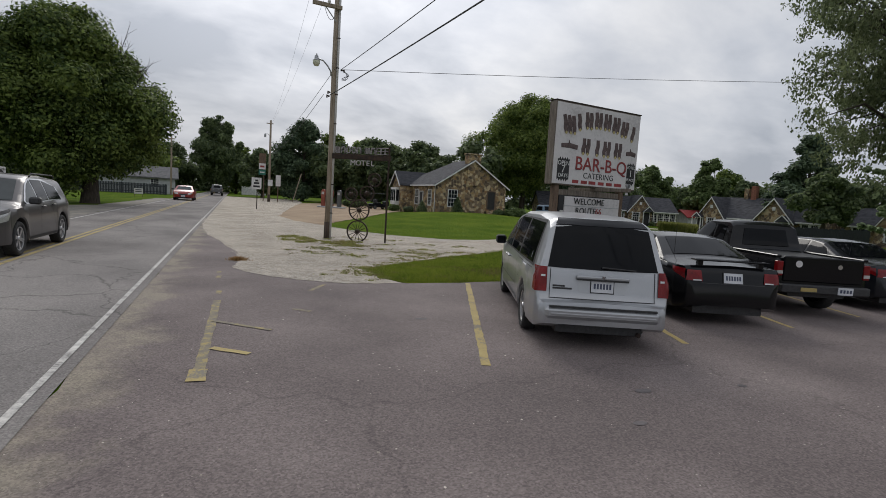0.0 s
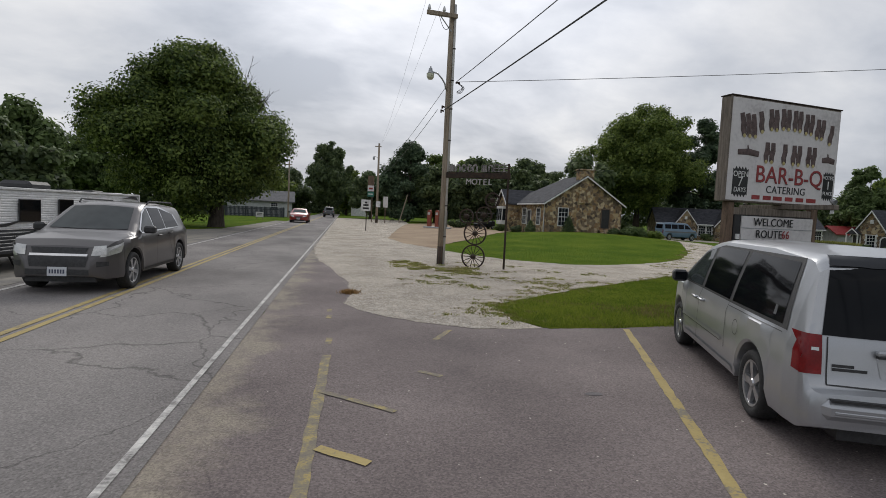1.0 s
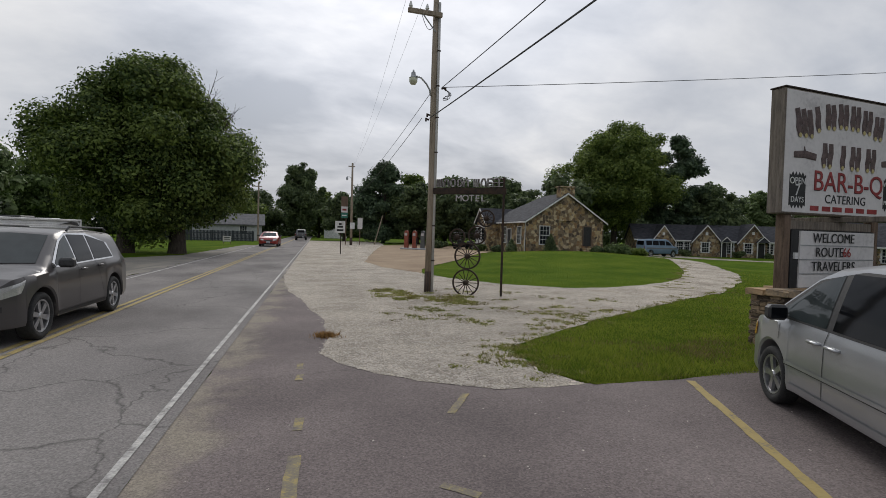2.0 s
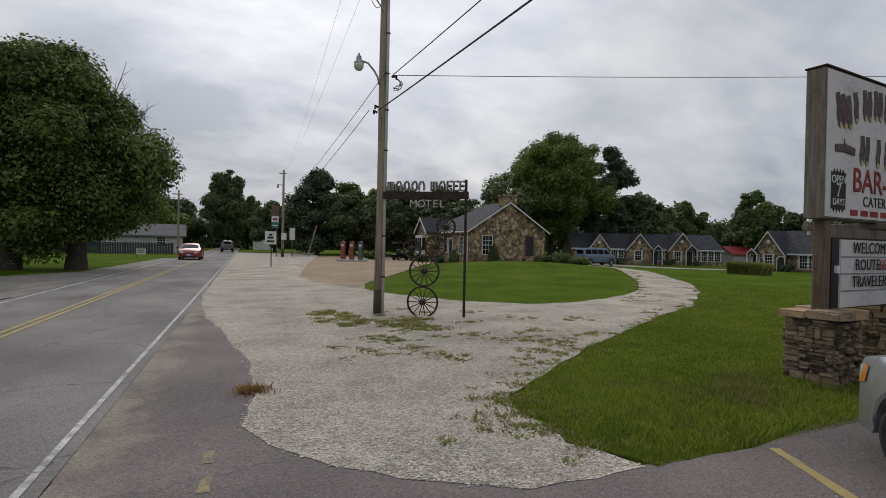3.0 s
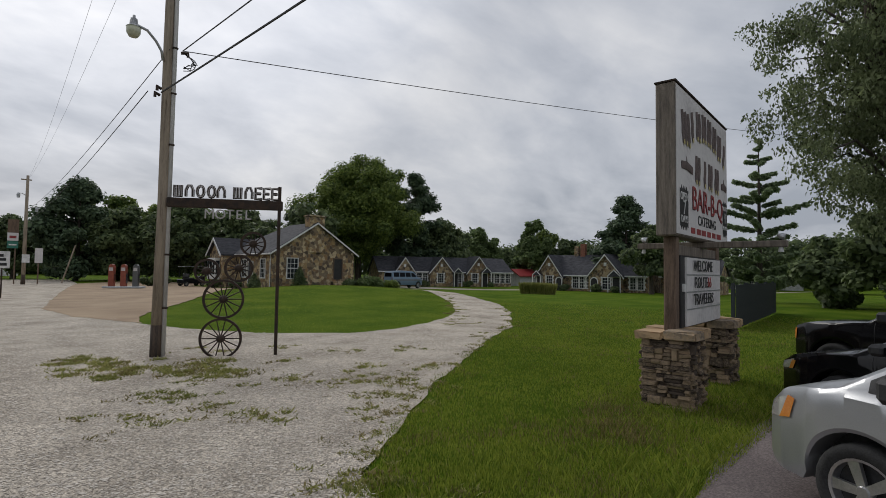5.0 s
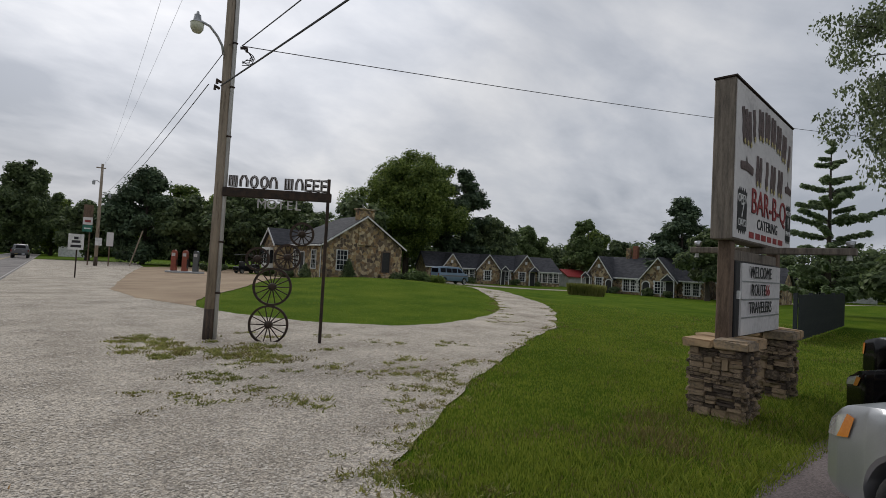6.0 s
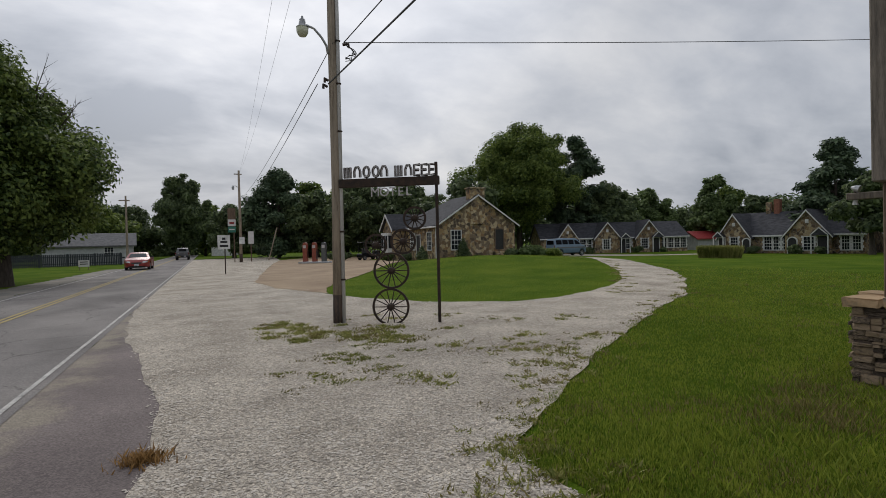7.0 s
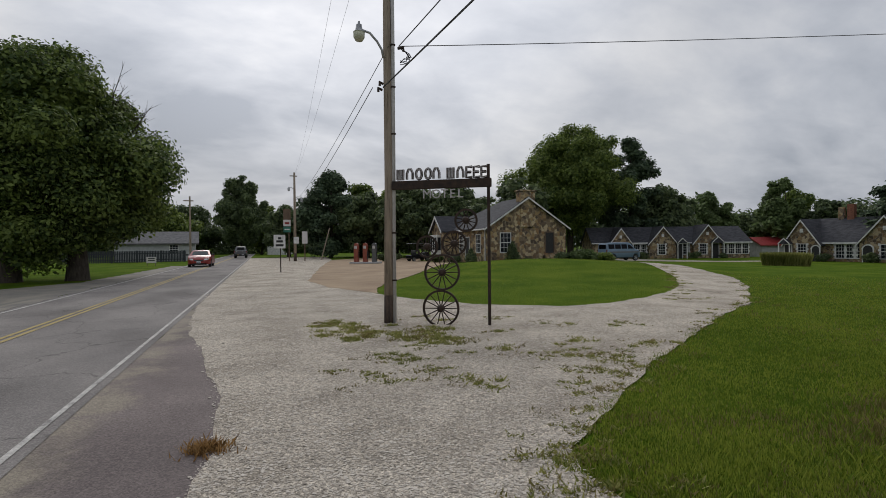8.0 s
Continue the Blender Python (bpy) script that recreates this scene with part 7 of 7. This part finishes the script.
part("wheel_arch", prism([(1.85, 0.5), (2.0, 0.78), (3.5, 0.78), (3.65, 0.5)], 0.0, 0.035), M["plastic"], tr)
for x in (0.7, 6.2):
    part("stabiliser_leg", tube([(x, -0.5, TZ0 - 0.1), (x - 0.25, -0.5, 0.05)], 0.03, 6), M["black"], tr)

# ---- fuel pumps, golf cart ----
isl = tagged(part("pump_island", box(-0.35, 2.5, -0.5, 0.5, 0, 0.16, 0.03, m=pose(12.3, 55.6, 0.02, 0, 0, -38)), M["siding"]), "low concrete kerb island under the old fuel pumps", "kerb")
M["pumpred"] = mat("faded_pump_red", (0.20, 0.045, 0.028), (0.30, 0.085, 0.05), rough=0.5, scale=4, bump=0.05)
for x, mt, lb in ((0.15, "pumpred", "vintage red fuel pump with a rounded top"), (1.05, "pumpred", "vintage red and white fuel pump"), (1.95, "truckgrey", "vintage grey fuel pump with a rounded top")):
    fp = thing("fuel_pump", pose(12.3, 55.6, 0.18, 0, 0, -38) @ pose(x, 0, 0) @ Matrix.Diagonal((0.78, 0.9, 1.18, 1)), lb, "fuel pump", "vintage fuel pumps")
    pl = [(-0.26, 0), (0.26, 0), (0.26, 1.25), (0.20, 1.42), (0.08, 1.48), (-0.08, 1.48), (-0.20, 1.42), (-0.26, 1.25)]
    part("case", prism(pl, -0.2, 0.2, bevel=0.02), M[mt], fp)
    part("dial_face", box(-0.18, 0.18, -0.215, -0.2, 1.04, 1.26), M["signwhite"], fp)
    part("side_panel", box(0.262, 0.275, -0.14, 0.14, 0.2, 0.85), M["truckgrey" if x > 1 else mt], fp)
    part("hose", tube([(0.28, 0, 0.95), (0.36, -0.05, 0.7), (0.33, -0.1, 0.35), (0.29, -0.1, 0.8)], 0.02, 6), M["tyre"], fp)
gc = thing("golf_cart", pose(19.6, 58.5, gz(19.6, 58.5) + 0.03, 0, 0, 10), "dark golf cart with a canopy parked on the tan gravel", "golf cart")
part("tub", box(-1.1, 1.1, -0.55, 0.55, 0.25, 0.65, 0.06), M["cardark"], gc)
part("cowl", box(0.7, 1.15, -0.5, 0.5, 0.6, 0.95, 0.08), M["cardark"], gc)
part("seat", box(-0.5, 0.05, -0.5, 0.5, 0.65, 0.8, 0.04), M["plastic"], gc)
part("backrest", box(-0.55, -0.42, -0.5, 0.5, 0.8, 1.15, 0.04), M["plastic"], gc)
part("canopy", box(-1.0, 0.95, -0.6, 0.6, 1.78, 1.84, 0.02), M["truckgrey"], gc)
for x, y in ((-0.9, -0.5), (-0.9, 0.5), (0.8, -0.5), (0.8, 0.5)):
    part("strut", tube([(x, y, 0.6), (x * 0.9, y, 1.8)], 0.02, 6), M["black"], gc)
for x in (-0.75, 0.8):
    for y in (-0.5, 0.5):
        add_wheel(gc, x, y, 0.22, 0.18, 5, "steel")


# ---- painted lines of the parking lot ----
def stripe(a, b, wide, label, material="yellow_line", name="parking_line", z=0.018):
    a, b = Vector(a), Vector(b)
    d = (b - a).normalized()
    n = Vector((-d.y, d.x)) * wide / 2
    k = max(2, int((b - a).length / 0.12))
    rng = random.Random(int(a.x * 100 + b.y * 10))
    left = [a.lerp(b, i / k) + n * rng.uniform(0.82, 1.12) for i in range(k + 1)]
    right = [a.lerp(b, i / k) - n * rng.uniform(0.82, 1.12) for i in range(k + 1)]
    v = [(p.x, p.y, z) for p in left + right]
    ob = mesh_ob(name, v, [(i, k + 1 + i, k + 2 + i, i + 1) for i in range(k)], M[material])
    return tagged(ob, label, "parking line", "", "structure")


stripe((2.44, 4.42), (4.72, 9.02), 0.10, "faded yellow parking bay line on asphalt")
for x, y in ((5.40, 4.50), (8.05, 4.75), (10.45, 5.0), (12.9, 5.0)):
    stripe((x, y), (x + 2.0, y + 4.1), 0.09, "faded yellow parking bay line on asphalt")
M["faint_yellow"] = mat("nearly_worn_off_yellow", (0.142, 0.122, 0.112), (0.36, 0.28, 0.10), rough=0.85, scale=8, fine=50, bump=0.2, space="World", c=(0.215, 0.183, 0.12), cpos=0.8)
stripe((-0.17, 4.75), (0.12, 8.0), 0.10, "nearly worn-off yellow line on asphalt", "faint_yellow")
stripe((-0.19, 4.70), (-0.15, 5.0), 0.17, "yellow line end blob on asphalt", "yellow_line", z=0.0225)
stripe((0.02, 6.80), (0.62, 6.22), 0.07, "nearly worn-off yellow tick on asphalt", "faint_yellow", z=0.0215)
stripe((-0.03, 5.65), (0.30, 5.36), 0.09, "worn yellow tick on asphalt", z=0.022)
for a, b in (((0.16, 8.5), (0.19, 8.8)), ((0.22, 10.0), (0.25, 10.25)), ((0.25, 10.5), (0.27, 10.75)), ((1.05, 7.3), (1.25, 7.1)), ((1.55, 8.6), (1.9, 9.15))):
    stripe(a, b, 0.08, "nearly worn-off yellow dash on asphalt", "faint_yellow")
M["oil"] = mat("dark_oil_stain", (0.09, 0.08, 0.081), (0.15, 0.134, 0.135), rough=0.8, scale=3, fine=40, bump=0.3, space="World")
for i, (x, y, r) in enumerate(((2.9, 2.9, 0.06), (3.5, 3.4, 0.08), (2.6, 6.4, 0.10), (4.6, 3.2, 0.05))):
    sheet("oil_stain", [(x + r * math.cos(a * 0.7), y + r * 0.6 * math.sin(a * 0.7)) for a in range(9)], 0.018, M["oil"], 0, "dark oil stain on asphalt", wob=0.06, seed=30 + i, category="stain")

# ---- grass blades, weeds and stones ----
EDGE = [(3.4, 9.15), (3.2, 10.0), (3.25, 10.8), (3.4, 11.2), (4.15, 11.72), (5.2, 12.48), (6.2, 13.15), (9.3, 15.0), (11.5, 16.25), (13.6, 17.2), (15.3, 18.5), (18, 20.5), (20.8, 23.2), (24, 28.2)]
ex_, ey_ = np.array([p[0] for p in EDGE[3:]]), np.array([p[1] for p in EDGE[3:]])
nrng = np.random.default_rng(4)


def blades(name, x, y, h, wide, material, label, kind="stuff", lean=0.5):
    """Single tapered blades at the given places, in one mesh."""
    n = len(x)
    z = np.array([gz(a, b) for a, b in zip(x, y)])
    a = nrng.uniform(0, 2 * np.pi, n)
    dx, dy = np.cos(a) * wide / 2, np.sin(a) * wide / 2
    b = nrng.uniform(0, 2 * np.pi, n)
    l = h * lean * nrng.uniform(0.2, 1.0, n)
    ox, oy = np.cos(b) * l, np.sin(b) * l
    p = np.stack([np.stack([x - dx, y - dy, z], 1), np.stack([x + dx, y + dy, z], 1), np.stack([x + dx * 0.7 + ox * 0.45, y + dy * 0.7 + oy * 0.45, z + h * 0.6], 1), np.stack([x + ox, y + oy, z + h], 1)], 1).reshape(-1, 3)
    me = bpy.data.meshes.new(name)
    me.vertices.add(len(p)); me.vertices.foreach_set("co", p.astype(np.float32).ravel())
    me.loops.add(n * 4); me.loops.foreach_set("vertex_index", np.arange(n * 4, dtype=np.int32))
    me.polygons.add(n); me.polygons.foreach_set("loop_start", (np.arange(n) * 4).astype(np.int32))
    me.update(calc_edges=True)
    me.materials.append(material)
    return tagged(new(name, me), label, "grass", "", kind)


M["blade"] = leafmat("grass_blades", (0.108, 0.172, 0.015), (0.282, 0.328, 0.046), 0.32, 0.35)
M["dryblade"] = leafmat("dry_grass_blades", (0.15, 0.135, 0.04), (0.29, 0.24, 0.10), 0.3, 0.3)
M["weedleaf"] = leafmat("weed_leaves", (0.160, 0.180, 0.042), (0.36, 0.350, 0.112), 0.35, 0.35)
N = 420000
r_ = 3.0 + 26 * nrng.random(N) ** 1.7
az = radians(20) + radians(85) * nrng.random(N)
x, y = 0.7 + r_ * np.sin(az), 8.0 + r_ * np.cos(az)
keep = (y > 9.14) & (x > 3.25 + 0.15 * np.sin(y * 5)) & (y < np.interp(x, ex_, ey_) + 0.02 + 0.12 * np.sin(x * 3.1) + nrng.normal(scale=0.06, size=N)) & (x < 26)
keep |= (y > 9.14) & (y < 11.15) & (x > 3.3) & (x < 3.75)
keep &= nrng.random(N) < np.clip((29.5 - r_) / 15, 0, 1)
x, y = x[keep], y[keep]
d = np.hypot(x - 0.7, y - 8)
clump = np.array([noise.noise((a * 0.9, b * 0.9, 0)) + 0.6 * noise.noise((a * 3, b * 3, 2)) for a, b in zip(x, y)])
rough_zone = np.exp(-(((x - 6.4) / 2.6) ** 2 + ((y - 10.4) / 0.9) ** 2))
h = (0.018 + 0.018 * nrng.random(len(x)) + 0.022 * np.clip(clump, 0, 1)) * (1 + 0.9 * rough_zone) + 0.0006 * d
dry = (clump + nrng.normal(scale=0.45, size=len(x)) + 0.85 * rough_zone) > 0.86
blades("lawn_grass", x[~dry], y[~dry], h[~dry], 0.008 + 0.0008 * d[~dry], M["blade"], "short green mown grass blades of the lawn")
blades("dry_grass", x[dry], y[dry], h[dry], 0.008 + 0.0008 * d[dry], M["dryblade"], "yellowed grass blades among the lawn")
# longer unmown grass at the asphalt edge and round the stone piers
N = 17000
x = np.concatenate([nrng.uniform(3.4, 9.5, N), 7.6 + nrng.normal(scale=0.7, size=3000), 10.3 + nrng.normal(scale=0.5, size=1500)])
y = np.concatenate([9.20 + np.abs(nrng.normal(scale=0.75, size=N)), 10.5 + nrng.normal(scale=0.35, size=3000), 10.7 + nrng.normal(scale=0.35, size=1500)])
patchy = np.array([noise.noise((a * 1.6, b * 1.6, 7)) for a, b in zip(x, y)]) + nrng.normal(scale=0.25, size=len(x)) > 0.05
x, y = x[patchy], y[patchy]
blades("tall_grass", x, y, 0.045 + 0.085 * nrng.random(len(x)) ** 1.5, 0.0065 + 0 * x, M["blade"], "longer unmown grass beside the asphalt and stone piers", lean=0.8)
# the round lawn in front of the office
N = 50000
x, y = nrng.uniform(5.8, 28, N), nrng.uniform(19.0, 40, N)
keep = (y > np.interp(x, [5.9, 7.2, 9, 10.6, 12.4, 14.4, 16.4, 18.8, 21, 24.5, 28], [23.5, 20.8, 19.2, 19.19, 19.78, 20.76, 22.14, 24.6, 27.55, 32.42, 37.2])) & (y < np.interp(x, [5.8, 6.4, 7.9, 10.3, 13.5, 16.5], [25, 27.2, 30, 33.6, 38.5, 42.5]))
x, y = x[keep], y[keep]
blades("lawn_grass", x, y, 0.012 + 0.020 * nrng.random(len(x)), 0.020 + 0 * x, M["blade"], "short green mown grass blades of the round lawn")

WEEDS = [(2.85, 18.8), (3.05, 18.4), (3.1, 16.9), (3.0, 17.5), (3.35, 17.2), (3.85, 16.5), (4.3, 16.75), (4.54, 17.2), (4.63, 15.8), (4.2, 16.15), (3.5, 17.9), (5.55, 16.3), (2.68, 13.75), (2.61, 14.2), (3.5, 13.15), (4.62, 12.7), (5.19, 14.3), (6.19, 14.9), (5.29, 13.1), (7.2, 14.3), (3.11, 14.9), (3.47, 14.9), (7.1, 16.7), (8.3, 16.1), (5.7, 14.0), (2.95, 15.2), (3.4, 14.1), (6.4, 18.0), (5.0, 19.0), (4.9, 14.9), (2.75, 10.6), (2.95, 10.2), (3.2, 9.45), (6.0, 13.6)]
for k in range(26):
    f = 1.0 + 10.5 * (k + nrng.random()) / 26
    i = int(f)
    a_, b_ = EDGE[i], EDGE[min(i + 1, len(EDGE) - 1)]
    WEEDS.append((a_[0] + (b_[0] - a_[0]) * (f - i) - 0.10 + nrng.normal(scale=0.10), a_[1] + (b_[1] - a_[1]) * (f - i) + 0.10 + nrng.normal(scale=0.10)))
for k in range(14):
    WEEDS.append((nrng.uniform(2.2, 6.8), nrng.uniform(13.2, 19.0)))
for k in range(16):
    f = k / 15
    WEEDS.append((13.0 + 9.5 * f + nrng.normal(scale=0.15), 18.9 + 8.6 * f + 0.9 * f * f + nrng.normal(scale=0.15)))
rng = random.Random(9)
for want, label in ((0, "low green weeds growing through the gravel"), (1, "dry yellow weeds growing through the gravel")):
    bx, by, bh = [], [], []
    for i, (wx, wy) in enumerate(WEEDS):
        big = 1.0 if i < 11 else 0.5 + 0.4 * rng.random() if i < 37 else 0.25 + 0.45 * rng.random()
        n = int((760 if i < 11 else 430) * big)
        a, r = nrng.uniform(0, 6.28, n), np.abs(nrng.normal(scale=0.17 * big, size=n))
        use = (nrng.random(n) < 0.25) == bool(want)
        sub = nrng.normal(scale=(0.19 if i < 11 else 0.24) * big, size=(5, 2))[nrng.integers(0, 5, n)]
        bx.append((wx + sub[:, 0] * 1.3 + np.cos(a) * r * 0.62)[use]); by.append((wy + sub[:, 1] + np.sin(a) * r * 0.62)[use])
        bh.append(((0.026 + 0.036 * nrng.random(n)) * (0.6 + 0.5 * big))[use])
    bx, by, bh = np.concatenate(bx), np.concatenate(by), np.concatenate(bh)
    tagged(blades("weeds", bx, by, bh, 0.024 + 0 * bx, M["dryblade" if want else "weedleaf"], label, "stuff", 1.6), category="weeds")
M["deadweed"] = leafmat("dead_brown_weed", (0.20, 0.115, 0.042), (0.40, 0.24, 0.095), 0.3, 0.3)
n = 620
a, r = nrng.uniform(0, 6.28, n), np.abs(nrng.normal(scale=0.115, size=n))
tagged(blades("dead_weed", 0.72 + np.cos(a) * r * 0.9, 12.40 + np.sin(a) * r * 0.8, 0.03 + 0.08 * nrng.random(n), 0.014 + 0 * a, M["deadweed"], "dried rust-brown weed at the gravel's edge", "stuff", 0.9), category="weed")


def stones(name, x, y, s, material, label, z0=0.02):
    """Small angular stones, joined: each a flat, turned four-sided chip."""
    n = len(x)
    base = np.array([(1, 0, -0.3), (-1, 0, -0.3), (0, 1, -0.3), (0, -1, -0.3), (0, 0, 1)], float)
    tri = np.array([(0, 2, 4), (2, 1, 4), (1, 3, 4), (3, 0, 4)])
    p = base[None] * (1 + 0.35 * nrng.normal(size=(n, 5, 1))) * (s[:, None, None] * np.array([1, 0.75, 0.22]))
    a = nrng.uniform(0, 6.28, n)
    c, sn = np.cos(a)[:, None], np.sin(a)[:, None]
    q = np.stack([p[..., 0] * c - p[..., 1] * sn + x[:, None], p[..., 0] * sn + p[..., 1] * c + y[:, None], p[..., 2] + z0 + 0.15 * s[:, None]], -1).reshape(-1, 3)
    f = (tri[None] + (np.arange(n) * 5)[:, None, None]).reshape(-1)
    me = bpy.data.meshes.new(name)
    me.vertices.add(len(q)); me.vertices.foreach_set("co", q.astype(np.float32).ravel())
    me.loops.add(len(f)); me.loops.foreach_set("vertex_index", f.astype(np.int32))
    me.polygons.add(n * 4); me.polygons.foreach_set("loop_start", (np.arange(n * 4) * 3).astype(np.int32))
    me.update(calc_edges=True)
    me.materials.append(material)
    return tagged(new(name, me), label, "gravel", "", "stuff")


M["stone_bits"] = island(mat("limestone_chips", (0.285, 0.250, 0.208), (0.60, 0.545, 0.475), rough=0.9, scale=4, fine=60, bump=0.3, space="World", c=(0.42, 0.378, 0.325)), 0.25)
N = 150000
r_ = 1.2 + 18.8 * nrng.random(N) ** 1.5
az = radians(-22) + radians(95) * nrng.random(N)
x, y = 0.7 + r_ * np.sin(az), 8.0 + r_ * np.cos(az)
lx = np.interp(y, [9.2, 9.7, 10.1, 10.7, 11.3, 12.3, 14, 16.2, 19, 24], [2.3, 1.6, 1.15, 0.75, 0.55, 0.75, 0.8, 0.6, 0.25, 0.2])
rx = np.interp(y, [p[1] for p in EDGE[:13]], [p[0] for p in EDGE[:13]])
inner = np.interp(x, [5.7, 6.2, 7.2, 9, 10.6, 12.4, 14.4, 16.4, 18.8], [25, 22.8, 20.7, 19.1, 19.09, 19.68, 20.66, 22.04, 24.5])
keep = (y > 9.2) & (x > lx + 0.03 - np.abs(nrng.normal(scale=0.05, size=N))) & (x < rx - np.abs(nrng.normal(scale=0.08, size=N))) & ((x < 5.7) | (y < inner))
x, y = x[keep], y[keep]
s = (0.006 + 0.012 * nrng.random(len(x)) ** 2.2) * (1 + 0.05 * np.hypot(x - 0.7, y - 8))
stones("gravel_stones", x, y, s, M["stone_bits"], "loose pale limestone chips on the drive")
n = 500
x, y = nrng.uniform(-1.3, 5.5, n), nrng.uniform(1.5, 9.0, n)
stones("scattered_stones", x, y, 0.005 + 0.010 * nrng.random(n) ** 3, M["stone_bits"], "a few loose stones scattered on asphalt", 0.014)

# ---- shrubs round the buildings ----
shrub(23.35, 45.7, 1.85, 1.15, "clipped conical evergreen beside the office window", 201, 2600, 0.09, cone=True)
shrub(20.35, 47.5, 1.3, 1.0, "small conical evergreen by the office front", 202, 1600, 0.09, cone=True)
shrub(19.7, 49.3, 0.8, 1.3, "low clipped shrub by the office front", 203, 1200, 0.1)
shrub(19.3, 52.6, 0.8, 1.3, "low green shrub by the office door", 204, 1200, 0.1, M["leaf_light"])
shrub(25.0, 45.9, 0.35, 1.2, "low dark planting at the office wall", 205, 600, 0.09)
shrub(28.1, 42.6, 1.25, 2.6, "loose bushy shrub beside the drive", 206, 4200, 0.10, M["leaf_light"])
shrub(29.6, 41.6, 0.95, 1.8, "loose bushy shrub beside the drive", 207, 2600, 0.10, M["leaf"])
shrub(27.0, 43.8, 0.9, 1.6, "dark shrub beside the drive", 208, 2200, 0.10)
shrub(17.2, 60.5, 1.0, 5.0, "low dark hedge behind the pumps", 209, 2600, 0.14, depth=1.6)
for i, (f, dx, hh) in enumerate(((0.30, 1.0, 1.0), (0.62, 1.1, 1.0), (0.8, 1.2, 0.8), (0.12, 1.0, 0.9))):
    p = A0.lerp(A1, f)
    shrub(p.x - dx, p.y - 0.3, hh, 1.3, "rounded shrub before the stone cabin", 220 + i, 1100, 0.12)
    p = B0.lerp(B1, f)
    shrub(p.x - 0.6, p.y - dx, hh, 1.6, "rounded shrub before the stone cabin row", 230 + i, 1100, 0.12)
n = 9000
a, r = nrng.uniform(0, 6.28, n), np.sqrt(nrng.random(n))
tagged(blades("ornamental_grass", 40.2 + np.cos(a) * r * 1.25 + np.sin(a) * r * 0.35, 33.9 - np.cos(a) * r * 1.0 + np.sin(a) * r * 0.4, 0.75 + 0.35 * nrng.random(n), 0.03 + 0 * a, M["weedleaf"], "dense clump of tall ornamental grass on the lawn", "stuff", 0.35), category="ornamental grass")
